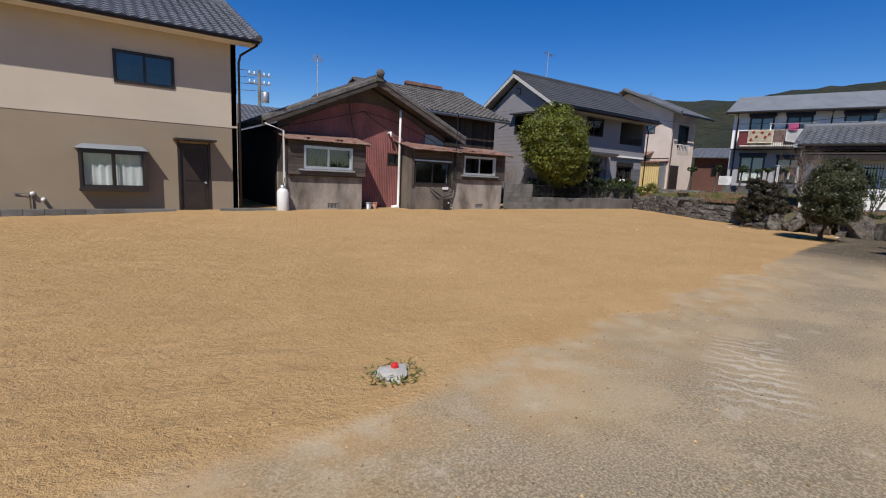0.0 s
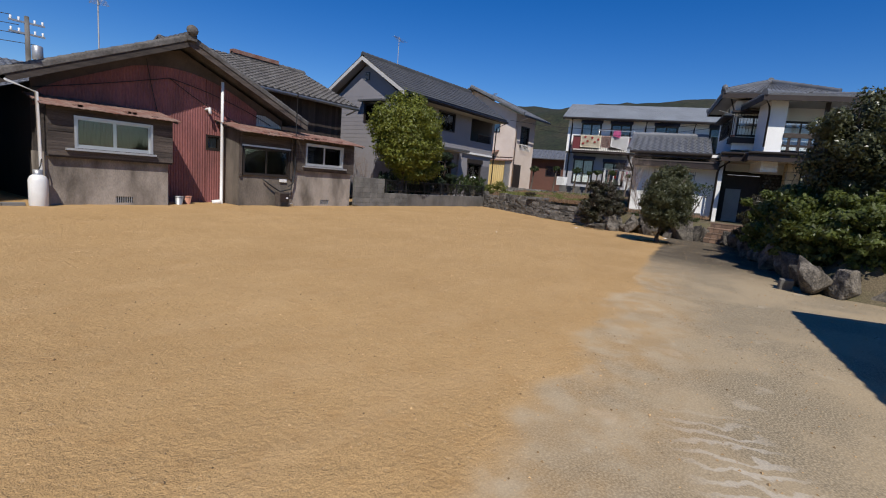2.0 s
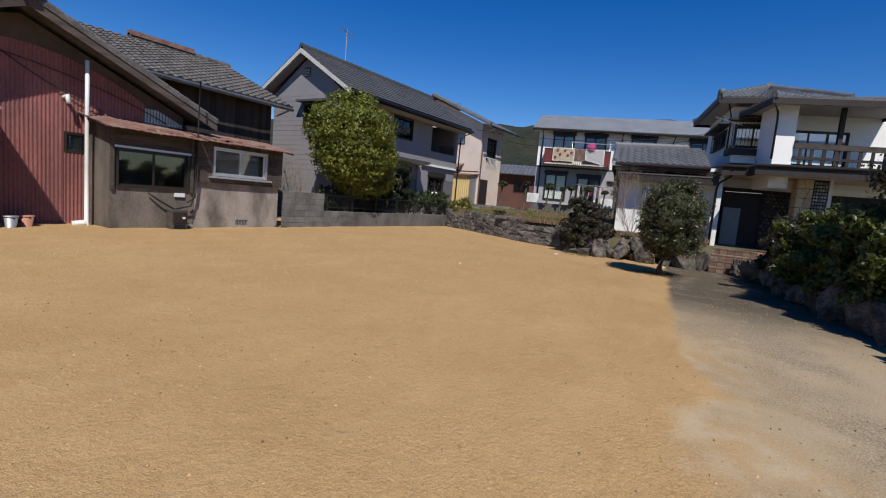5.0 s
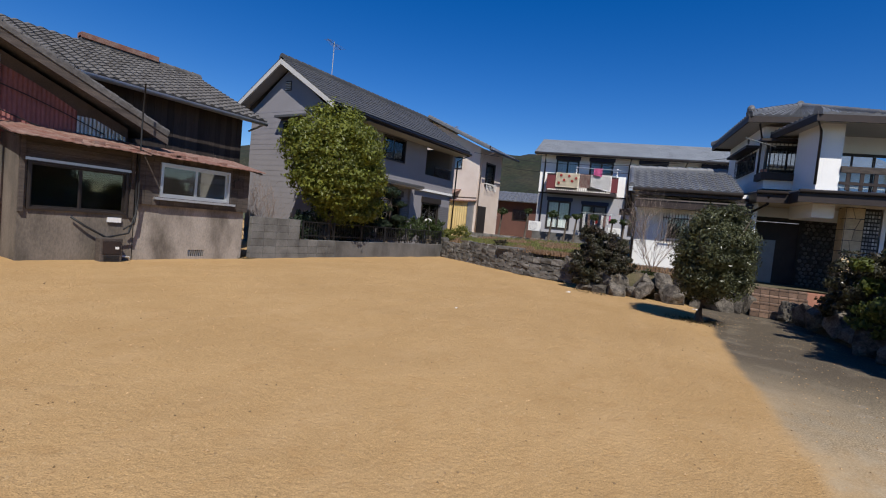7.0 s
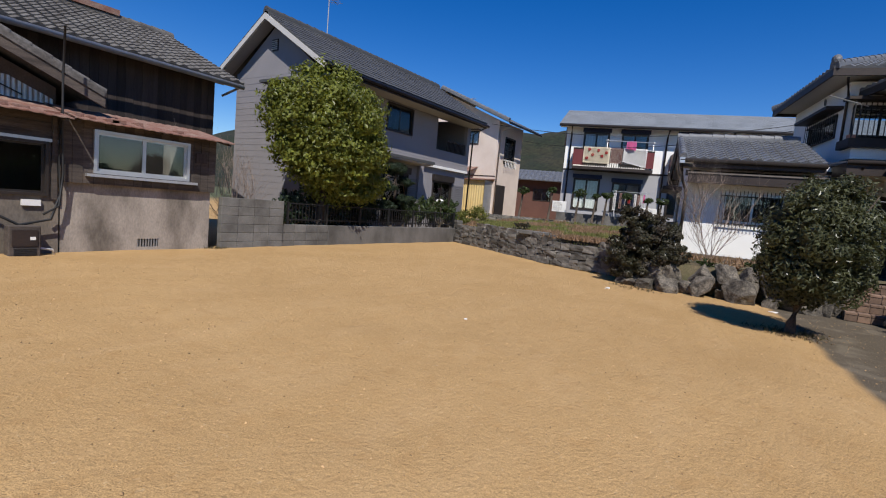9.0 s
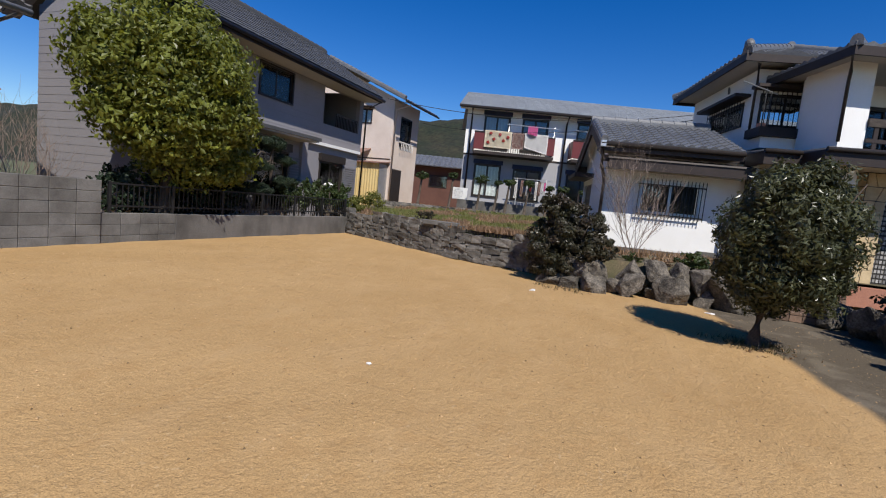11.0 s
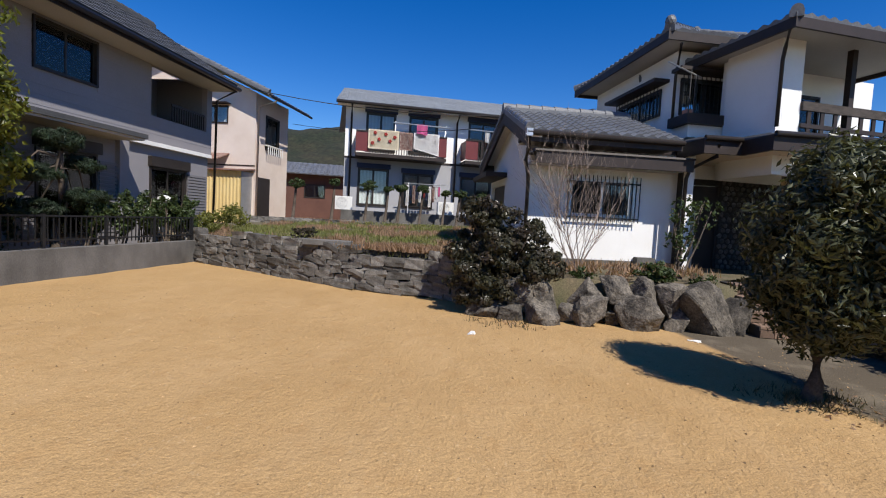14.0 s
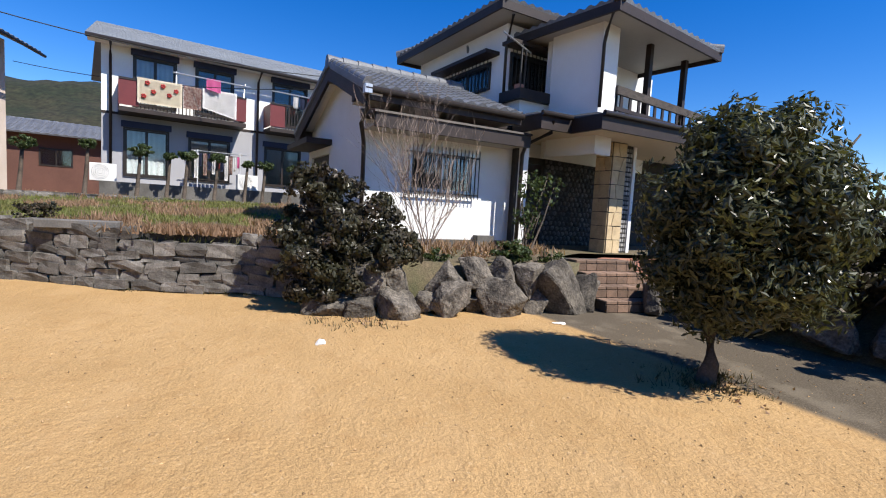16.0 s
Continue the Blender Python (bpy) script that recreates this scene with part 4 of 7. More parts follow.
def rear_house():
    """The taller black-boarded part behind."""
    h = thing("black_boarded_house", (13.5, 19, 0.1), "taller house part with black boards and grey tile roof", "house")
    s = Side((0, 17.7), (1, 0), (0, -1))
    bm = bmesh.new()
    wall_bm(bm, s, 9.5, 15.25, 0.05, 4.2, 0.12)
    wall_bm(bm, Side((15.25, 17.7), (0, 1), (1, 0)), 0, 6.6, 0.05, 4.2, 0.12, top=lambda u: 4.2 + 0.45 * min(u, 6.6 - u))
    part("wall", bm, M["black_wood"], h)
    board_wall(s, 9.5, 15.25, 2.4, 4.2, h, (), False, M["black_wood"], 0.17)
    ax = (9.4, 15.75)
    tile_roof("roof", (ax[0], 17.2, 4.15), (ax[1], 17.2, 4.15), (ax[1], 21.0, 5.75), (ax[0], 21.0, 5.75), M["old_tile"], h, tile=0.27, course=0.24, wave=0.04, lip=0.03)
    tile_roof("roof", (ax[1], 24.8, 4.15), (ax[0], 24.8, 4.15), (ax[0], 21.0, 5.75), (ax[1], 21.0, 5.75), M["old_tile"], h)
    ridge_tiles("ridge", (12.2, 21.0, 5.8), (ax[1], 21.0, 5.8), M["old_tile"], h, 0.1)
    bm = bmesh.new()
    wbox(bm, 12.2, 14.3, 20.85, 21.15, 5.85, 6.0)
    part("ridge_cap", bm, M["rust"], h, "red-painted metal ridge cap")
    tube("gutter", [(9.9, 17.12, 4.1), (15.7, 17.12, 4.06)], 0.06, M["steel"], h)
    tube("bracket", [(15.6, 17.1, 4.05), (15.35, 17.5, 3.8)], 0.03, M["steel"], h)


rear_house()


# ---- grey house with a long roof ----
def siding(s, u0, u1, z0, z1, parent, material, holes=(), step=0.2):
    k = round((z1 - z0) / step)
    bm = bmesh.new()
    for i in range(k):
        a, b = z0 + (z1 - z0) * i / k, z0 + (z1 - z0) * (i + 1) / k
        spans = [(u0, u1)]
        for h in holes:
            if h[2] - 0.02 < b and a < h[3] + 0.02:
                spans = [p for q in spans for p in ((q[0], min(q[1], h[0])), (max(q[0], h[1]), q[1])) if p[1] - p[0] > 0.01]
        for p in spans:
            hexa(bm, [s.p(p[0], 0.002, a), s.p(p[1], 0.002, a), s.p(p[1], 0.011, a), s.p(p[0], 0.011, a),
                      s.p(p[0], 0.002, b), s.p(p[1], 0.002, b), s.p(p[1], 0.006, b), s.p(p[0], 0.006, b)])
    tagged(part("siding", bm, material, parent), kind="stuff")


def grey_house():
    h = thing("grey_house", (22, 20, 0.3), "large grey two-storey house with dark gabled roof", "house")
    s = Side((0, 17.0), (1, 0), (0, -1))
    L, R, zt = 17.9, 26.6, 5.25
    up = [(18.5, 20.0, 3.9, 4.9), (21.05, 22.5, 3.97, 4.93)]
    holes_up = up + [(24.1, 26.35, 3.75, 5.0)]
    bm = bmesh.new()
    wall_bm(bm, s, L, R, 3.1, zt, 0.15, holes_up)
    part("upper_wall", bm, M["lavender"], h)
    siding(s, L, R, 3.1, zt, h, M["lavender"], holes_up)
    for w in up:
        window(s, h, *w, M["dark_frame"], 2, set_in=0.05, behind=M["curtain"])
    # balcony recess, its shade put into a darker copy of the siding grey
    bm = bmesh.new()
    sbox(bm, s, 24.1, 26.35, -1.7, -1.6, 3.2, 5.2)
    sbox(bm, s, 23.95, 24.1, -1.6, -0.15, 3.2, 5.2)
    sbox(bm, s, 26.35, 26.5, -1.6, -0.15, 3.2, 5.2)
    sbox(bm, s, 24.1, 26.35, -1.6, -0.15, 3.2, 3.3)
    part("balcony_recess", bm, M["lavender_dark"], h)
    rail = box_part("balcony_rail", s, 24.8, 26.2, 0.02, 0.05, 4.15, 4.2, M["dark_frame"], h)
    for i in range(15):
        box_part("bar", s, 24.82 + i * 0.096, 24.84 + i * 0.096, 0.02, 0.045, 3.76, 4.15, M["dark_frame"], rail)
    # ground floor
    lo = s.shift(-0.1)
    lows = [(18.6, 20.6, 0.9, 2.5), (21.2, 22.6, 0.75, 2.55), (24.2, 25.6, 0.75, 2.5)]
    bm = bmesh.new()
    wall_bm(bm, lo, L, R, 0.2, 3.1, 0.15, lows)
    part("lower_wall", bm, M["lavender"], h)
    for w in lows:
        window(lo, h, *w, M["dark_frame"], 2, set_in=0.04, behind=M["curtain"])
        box_part("shutter_box", lo, w[0] - 0.05, w[1] + 0.05, 0.0, 0.12, w[3], w[3] + 0.25, M["dark_frame"], h)
    for u0, u1 in ((20.65, 21.15), (22.65, 23.25), (25.65, 26.5)):
        for i in range(20):
            z = 0.75 + i * 0.085
            box_part("shutter_slat", lo, u0, u1, 0.02, 0.05, z, z + 0.06, M["lavender_dark"], h)
    box_part("canopy", s, L - 0.2, 23.1, -0.1, 0.75, 3.0, 3.1, M["dark_slate"], h)
    box_part("canopy_soffit", s, L - 0.15, 23.05, -0.1, 0.7, 2.95, 3.0, M["soffit"], h)
    box_part("porch_beam", s, 23.2, R, -0.1, 0.03, 3.0, 3.1, M["white_trim"], h)
    box_part("corner_pillar", s, 23.12, 23.4, -0.1, 0.02, 0.2, 3.0, M["lavender"], h)
    # gable end
    g = Side((L, 21.0), (0, -1), (-1, 0))
    gh = [(1.9, 3.2, 3.9, 4.75)]
    bm = bmesh.new()
    wall_bm(bm, g, 0.152, 3.848, 0.2, 5.24, 0.15, gh)
    v = [bm.verts.new(g.p(u, 0, z)) for u, z in ((0, 5.24), (4.0, 5.24), (2.0, 6.62))]
    bm.faces.new(v)
    part("gable_wall", bm, M["lavender"], h)
    siding(g, 0, 4.0, 0.6, 5.3, h, M["lavender"], gh)
    window(g, h, *gh[0], M["dark_frame"], 2, set_in=0.05)
    box_part("window_hood", g, 1.75, 3.35, 0.0, 0.35, 4.82, 4.9, M["dark_slate"], h)
    lv = box_part("gable_louvre", g, 1.85, 2.15, 0.005, 0.03, 5.85, 6.2, M["dark_frame"], h)
    for i in range(5):
        box_part("slat", g, 1.87, 2.13, 0.03, 0.05, 5.88 + i * 0.06, 5.91 + i * 0.06, M["soffit"], lv)
    bm = bmesh.new()
    wall_bm(bm, Side((R, 17.0), (0, 1), (1, 0)), 0.152, 3.848, 0.2, 5.3, 0.15)
    wall_bm(bm, Side((L, 21.0), (1, 0), (0, 1)), 0, R - L, 0.2, 5.3, 0.15)
    part("rear_wall", bm, M["lavender"], h)
    # roof
    x0, x1, yr, zr = L - 0.42, R + 0.02, 19.0, 6.92
    for ye, sg in ((16.2, 1), (21.8, -1)):
        tile_roof("roof", (x0, ye, 5.2), (x1, ye, 5.2), (x1, yr, zr), (x0, yr, zr), M["dark_slate"], h, tile=0.45, course=0.28, wave=0.006, lip=0.015, thick=0.12)
        bm = bmesh.new()
        hexa(bm, [(x0 - 0.02, ye, 5.0), (x0 + 0.04, ye, 5.0), (x0 + 0.04, yr, zr - 0.24), (x0 - 0.02, yr, zr - 0.24),
                  (x0 - 0.02, ye, 5.16), (x0 + 0.04, ye, 5.16), (x0 + 0.04, yr, zr - 0.06), (x0 - 0.02, yr, zr - 0.06)])
        part("bargeboard", bm, M["pale_board"], h)
        eave_box("gable_soffit", [(x0 + 0.045, ye, 4.98), (L - 0.005, ye, 4.98), (L - 0.005, yr, zr - 0.24), (x0 + 0.045, yr, zr - 0.24)],
                 [(x0 + 0.045, ye, 5.02), (L - 0.005, ye, 5.02), (L - 0.005, yr, zr - 0.2), (x0 + 0.045, yr, zr - 0.2)], M["lavender"], h)
    box_part("soffit", s, x0 + 0.6, x1, 0.0, 0.78, 5.0, 5.05, M["soffit"], h)
    box_part("fascia", s, x0, x1, 0.76, 0.8, 4.98, 5.16, M["dark_frame"], h)
    tube("gutter", [(x0, 16.12, 5.1), (x1, 16.12, 5.06)], 0.06, M["dark_frame"], h)
    ridge_tiles("ridge", (x0, yr, zr + 0.02), (x1, yr, zr + 0.02), M["dark_slate"], h, 0.1)
    tube("downpipe", [(x1 - 0.1, 16.2, 5.0), (R + 0.1, 16.9, 4.75), (R + 0.1, 16.95, 0.5)], 0.035, M["dark_frame"], h)


grey_house()


def cream_house():
    h = thing("cream_house", (35, 21, 0), "cream rendered two-storey house with gabled roof", "house")
    g = Side((33.2, 27.0), (0, -1), (-1, 0))
    w1, w2 = (5.2, 6.5, 5.3, 6.1), (0.9, 2.2, 4.3, 5.9)
    bm = bmesh.new()
    wall_bm(bm, g, 0, 7.8, -0.05, 6.7, 0.15, [w1])
    v = [bm.verts.new(g.p(u, 0, z)) for u, z in ((0, 6.7), (7.8, 6.7), (3.9, 6.7 + 3.9 * 0.44))]
    bm.faces.new(v)
    s = Side((33.2, 19.2), (1, 0), (0, -1))
    wall_bm(bm, s, 0.152, 3.048, -0.05, 6.69, 0.15, [w2])
    wall_bm(bm, Side((36.4, 19.2), (0, 1), (1, 0)), 0, 7.8, -0.05, 6.7, 0.15)
    wall_bm(bm, Side((33.2, 27.0), (1, 0), (0, 1)), 0, 3.2, -0.05, 6.7, 0.15)
    part("wall", bm, M["cream"], h)
    window(g, h, *w1, M["brown_wood"], 2, behind=M["curtain"])
    box_part("window_hood", g, w1[0] - 0.1, w1[1] + 0.1, 0, 0.35, 6.15, 6.2, M["brown_wood"], h)
    window(s, h, *w2, M["dark_frame"], 2, set_in=0.05)
    box_part("rail", s, 0.8, 2.3, 0.02, 0.2, 4.5, 4.54, M["white_trim"], h)
    for i in range(8):
        box_part("rail_bar", s, 0.85 + i * 0.2, 0.87 + i * 0.2, 0.17, 0.2, 4.1, 4.5, M["white_trim"], h)
    for ye in (18.3, 27.9):
        tile_roof("roof", (32.6, ye, 6.5), (37.0, ye, 6.5), (37.0, 23.1, 8.6), (32.6, 23.1, 8.6), M["grey_tile"], h, tile=0.3, course=0.28)
    ridge_tiles("verge", (32.65, 18.3, 6.6), (32.65, 23.1, 8.7), M["grey_tile"], h, 0.09)
    tube("gutter", [(32.6, 18.22, 6.42), (37.0, 18.22, 6.42)], 0.06, M["dark_frame"], h)
    tube("downpipe", [(33.3, 18.3, 6.35), (33.3, 19.1, 6.1), (33.3, 19.14, 0.5)], 0.04, M["cream"], h)
    box_part("band", g, 0, 7.82, 0.0, 0.02, 3.45, 3.5, M["brown_wood"], h)
    sh = Side((32.3, 27.0), (0, -1), (-1, 0))
    corrugated("shed_front", sh, 5.0, 7.7, 0.9, 3.15, M["yellow_sheet"], h, pitch=0.16, depth=0.03)
    eave_box("shed_roof", [sh.p(4.8, 0.2, 3.15), sh.p(7.85, 0.2, 3.15), sh.p(7.85, -0.9, 3.27), sh.p(4.8, -0.9, 3.27)],
             [sh.p(4.8, 0.2, 3.2), sh.p(7.85, 0.2, 3.2), sh.p(7.85, -0.9, 3.32), sh.p(4.8, -0.9, 3.32)], M["rust"], h)
    eave_box("porch_roof", [sh.p(5.2, 0.1, 3.6), sh.p(6.6, 0.1, 3.6), sh.p(6.6, -0.9, 3.95), sh.p(5.2, -0.9, 3.95)],
             [sh.p(5.2, 0.1, 3.64), sh.p(6.6, 0.1, 3.64), sh.p(6.6, -0.9, 3.99), sh.p(5.2, -0.9, 3.99)], M["rust"], h)
    box_part("shed_side", Side((32.3, 19.3), (1, 0), (0, -1)), 0.0, 0.9, -0.03, 0.0, 0.9, 3.15, M["steel"], h)
    box_part("doorway", s, 0.3, 1.4, 0.0, 0.03, 0.9, 3.0, M["dark_frame"], h)


cream_house()


# ---- apartment house ----
APT = Side((33.2, 14.6), (0.317, -0.948), (-0.948, -0.317))


def apartment():
    h = thing("apartment_house", (36, 10, 1.2), "white and grey two-storey apartment house with balconies", "house")
    s = APT
    E = 17.0
    ups = [(0.42, 1.72, 4.35, 6.0), (2.3, 3.6, 4.35, 6.0), (5.0, 6.4, 4.35, 6.0), (8.2, 9.6, 4.35, 6.0)]
    los = [(0.15, 1.5, 1.95, 3.6), (2.1, 3.5, 1.95, 3.5), (4.75, 6.2, 1.95, 3.5), (8.0, 9.6, 1.95, 3.5)]
    bm = bmesh.new()
    wall_bm(bm, s, -0.45, E, 4.05, 6.3, 0.15, ups)
    part("upper_wall", bm, M["white_wall"], h)
    bm = bmesh.new()
    wall_bm(bm, s, -0.45, E, 1.3, 4.0, 0.15, los)
    part("lower_wall", bm, M["apt_lower"], h)
    box_part("band", s, -0.46, E, 0.0, 0.02, 3.98, 4.06, M["brown_wood"], h)
    bm = bmesh.new()
    wall_bm(bm, Side(s.p(-0.45, 0, 0).xy, -s.n.xy, -s.u.xy), 0.152, 6.348, 1.3, 6.3, 0.15)
    wall_bm(bm, Side(s.p(E, 0, 0).xy, -s.n.xy, s.u.xy), 0, 6.5, 1.3, 6.3, 0.15)
    wall_bm(bm, s.shift(-6.5), -0.45, E, 1.3, 6.3, 0.15)
    part("end_wall", bm, M["white_wall"], h)
    for i, w in enumerate(ups + los):
        window(s, h, *w, M["dark_frame"], 2, set_in=0.05, bar=0.06, behind=M["curtain"] if i in (0, 4) else None)
        box_part("shutter_box", s, w[0] - 0.06, w[1] + 0.06, 0.0, 0.14, w[3], w[3] + 0.2, M["navy"], h)
    a, b = s.p(-0.85, 0.6, 6.3), s.p(E + 0.4, 0.6, 6.3)
    c, d = s.p(E + 0.4, -3.2, 7.75), s.p(-0.6, -3.2, 7.75)
    tile_roof("roof", a, b, c, d, M["slate"], h, tile=0.6, course=0.3, wave=0.004, lip=0.012, thick=0.1)
    a2, b2 = s.p(E + 0.4, -7.0, 6.3), s.p(-0.85, -7.0, 6.3)
    tile_roof("roof", a2, b2, d, c, M["slate"], h, tile=0.6, course=0.3, wave=0.004, lip=0.012, thick=0.1)
    box_part("soffit", s, -0.8, E + 0.3, 0.0, 0.55, 6.2, 6.24, M["white_trim"], h)
    tube("gutter", [s.p(-0.85, 0.66, 6.22), s.p(E, 0.66, 6.18)], 0.07, M["dark_frame"], h)
    for u in (-0.2, 4.45, 7.3):
        tube("downpipe", [s.p(u, 0.6, 6.15), s.p(u, 0.12, 5.85), s.p(u, 0.1, 1.4)], 0.045, M["brown_wood"], h)
    for u0, u1 in ((0.0, 3.85), (4.7, 7.0)):
        b = box_part("balcony", s, u0, u1, 0.0, 0.95, 4.0, 4.14, M["brown_wood"], h, "balcony with maroon panels")
        for p0, p1 in ((u0, u0 + 0.55), (u1 - 0.45, u1)):
            box_part("panel", s, p0, p1, 0.9, 0.93, 4.2, 5.0, M["maroon"], b)
        for uu in (u0, u1 - 0.03):
            box_part("panel", s, uu, uu + 0.03, 0.0, 0.9, 4.2, 5.0, M["maroon"], b)
        box_part("top_rail", s, u0, u1, 0.88, 0.95, 5.0, 5.06, M["dark_frame"], b)
        n = int((u1 - u0 - 1.0) / 0.11)
        for i in range(n):
            u = u0 + 0.58 + i * 0.11
            box_part("bar", s, u, u + 0.03, 0.9, 0.93, 4.14, 5.0, M["dark_frame"], b)
        tube("drying_pole", [s.p(u0 + 1.5 if u0 < 1 else u0, 1.1, 5.45), s.p(u1 + 0.1, 1.1, 5.42)], 0.025, M["alu"], b)
        for uu in (u0 + 1.6, u1 - 0.1):
            tube("pole_holder", [s.p(uu, 0.92, 5.0), s.p(uu, 1.1, 5.5)], 0.02, M["alu"], b)
    box_part("base", s, -0.5, E, 0.02, 1.3, 1.2, 1.72, M["concrete"], h, "grey concrete base terrace")


apartment()


# ---- white house with dark timber eaves ----
def grille(s, u0, u1, z0, z1, parent, gap=0.1):
    g = box_part("window_grille", s, u0, u1, 0.09, 0.11, z0 + 0.06, z0 + 0.09, M["black_metal"], parent)
    box_part("grille_rail", s, u0, u1, 0.09, 0.11, z1 - 0.12, z1 - 0.09, M["black_metal"], g)
    n = int((u1 - u0) / gap)
    for i in range(n + 1):
        u = u0 + (u1 - u0) * i / n
        box_part("grille_bar", s, u - 0.008, u + 0.008, 0.11, 0.126, z0, z1 + 0.04, M["black_metal"], g)
    for u in (u0, u1):
        box_part("grille_bracket", s, u - 0.01, u + 0.01, 0.0, 0.09, z1 - 0.12, z1 - 0.09, M["black_metal"], g)


def white_house():
    h = thing("white_house", (23.2, 5.3, 0.7), "white two-storey house with dark timber eaves and tiled roofs", "house")
    f = Side((23.4, 0), (0, -1), (-1, 0))            # front; u = -y
    g = Side((0, 7.55), (-1, 0), (0, 1))             # wing's gable side; u = -x
    win = (-6.66, -5.22, 1.78, 2.6)
    bm = bmesh.new()
    wall_bm(bm, f, -7.398, -4.2, 0.88, 3.4, 0.15, [win])
    wall_bm(bm, g, -27.6, -23.4, 0.88, 3.3, 0.15, [(-27.3, -25.7, 0.9, 2.55)])
    v = [bm.verts.new(g.p(u, 0, z)) for u, z in ((-27.5, 3.3), (-23.4, 3.3), (-24.83, 4.05))]
    bm.faces.new(v)
    part("wing_wall", bm, M["white_wall"], h)
    box_part("base", f, -7.57, -4.2, -0.14, 0.02, 0.45, 0.88, M["concrete"], h)
    box_part("base", g, -27.6, -23.4, -0.14, 0.02, 0.45, 0.88, M["concrete"], h)
    box_part("base_step", f, -5.15, -4.75, 0.02, 0.2, 0.6, 0.98, M["concrete"], h)
    window(f, h, *win, M["alu"], 2, set_in=0.03, behind=M["drape"])
    grille(f, win[0] - 0.06, win[1] + 0.06, win[2] - 0.08, win[3] + 0.02, h, 0.085)
    box_part("side_door", g, -27.3, -25.7, -0.1, -0.06, 0.9, 2.55, M["brown_wood"], h)
    box_part("side_door_hood", g, -27.6, -25.5, 0.0, 0.55, 2.72, 2.84, M["brown_wood"], h)
    # canopy band over the window
    box_part("canopy_fascia", f, -7.62, -4.4, 0.66, 0.74, 2.77, 3.0, M["brown_wood"], h)
    box_part("canopy_soffit", f, -7.6, -4.42, 0.0, 0.66, 2.8, 2.84, M["soffit"], h)
    eave_box("canopy_roof", [f.p(-7.65, 0, 3.0), f.p(-4.38, 0, 3.0), f.p(-4.38, 0.77, 3.0), f.p(-7.65, 0.77, 3.0)],
             [f.p(-7.65, 0, 3.16), f.p(-4.38, 0, 3.16), f.p(-4.38, 0.75, 3.04), f.p(-7.65, 0.75, 3.04)], M["brown_wood"], h)
    # wing roof: ridge along y
    ez, rz, ex, rx, fx, fz = 3.36, 4.2, 22.6, 24.83, 27.9, 3.15
    tile_roof("roof", (ex, 7.87, ez), (ex, 4.7, ez), (rx, 4.7, rz), (rx, 7.87, rz), M["grey_tile"], h, tile=0.25, course=0.24, wave=0.04, lip=0.025)
    tile_roof("roof", (fx, 7.87, fz), (fx, 4.7, fz), (rx, 4.7, rz), (rx, 7.87, rz), M["grey_tile"], h, tile=0.25, course=0.24, wave=0.04, lip=0.025)
    ridge_tiles("ridge", (rx, 7.9, rz + 0.06), (rx, 4.8, rz + 0.06), M["grey_tile"], h, 0.11)
    for xa, za in ((ex, ez), (fx, fz)):
        ridge_tiles("verge", (xa, 7.8, za + 0.07), (rx, 7.8, rz + 0.07), M["grey_tile"], h, 0.075)
        eave_box("bargeboard", [(xa, 7.8, za - 0.3), (rx, 7.8, rz - 0.3), (rx, 7.86, rz - 0.3), (xa, 7.86, za - 0.3)],
                 [(xa, 7.8, za - 0.06), (rx, 7.8, rz - 0.06), (rx, 7.86, rz - 0.06), (xa, 7.86, za - 0.06)], M["brown_wood"], h)
        eave_box("verge_soffit", [(xa, 7.55, za - 0.12), (rx, 7.55, rz - 0.12), (rx, 7.8, rz - 0.12), (xa, 7.8, za - 0.12)],
                 [(xa, 7.55, za - 0.07), (rx, 7.55, rz - 0.07), (rx, 7.8, rz - 0.07), (xa, 7.8, za - 0.07)], M["white_trim"], h)
    box_part("eave_fascia", f, -7.84, -4.7, 0.74, 0.79, 3.16, 3.33, M["brown_wood"], h)
    box_part("wall_plate", f, -7.56, -4.3, 0.0, 0.05, 3.2, 3.28, M["brown_wood"], h)
    box_part("eave_soffit", f, -7.8, -4.7, 0.0, 0.74, 3.2, 3.24, M["soffit"], h)
    for x, z in ((23.2, 3.22), (24.83, 3.86), (27.4, 3.0)):
        box_part("purlin", g, -x - 0.08, -x + 0.08, 0.0, 0.3, z, z + 0.2, M["brown_wood"], h)
    tube("gutter", [(ex - 0.05, 7.87, 3.32), (ex - 0.05, 4.7, 3.3)], 0.055, M["dark_frame"], h)
    box_part("gutter_head", f, -7.88, -7.76, 0.78, 0.9, 3.24, 3.38, M["alu"], h)
    tube("downpipe", [(ex - 0.03, 7.8, 3.3), (ex - 0.02, 7.8, 3.05), (23.1, 7.72, 2.85), (23.3, 7.6, 2.6), (23.33, 7.58, 2.4), (23.33, 7.58, 0.7)], 0.04, M["dark_frame"], h)
    # porch
    p = Side((23.0, 0), (0, -1), (-1, 0))
    box_part("post", p, -4.35, -4.21, -0.07, 0.07, 0.7, 3.2, M["white_trim"], h, "white porch post")
    tube("downpipe", [(22.38, 4.1, 3.3), (22.42, 4.1, 3.08), (22.84, 4.36, 2.86), (22.9, 4.4, 2.66), (22.92, 4.4, 0.75)], 0.04, M["dark_frame"], h)
    for a, b, n0, n1 in ((-4.3, 2.5, -1.5, 0.6), (-3.5, 2.5, 0.6, 1.35)):
        box_part("porch_soffit", p, a, b, n0, n1, 3.15, 3.2, M["porch_board"], h, "pale board porch ceiling")
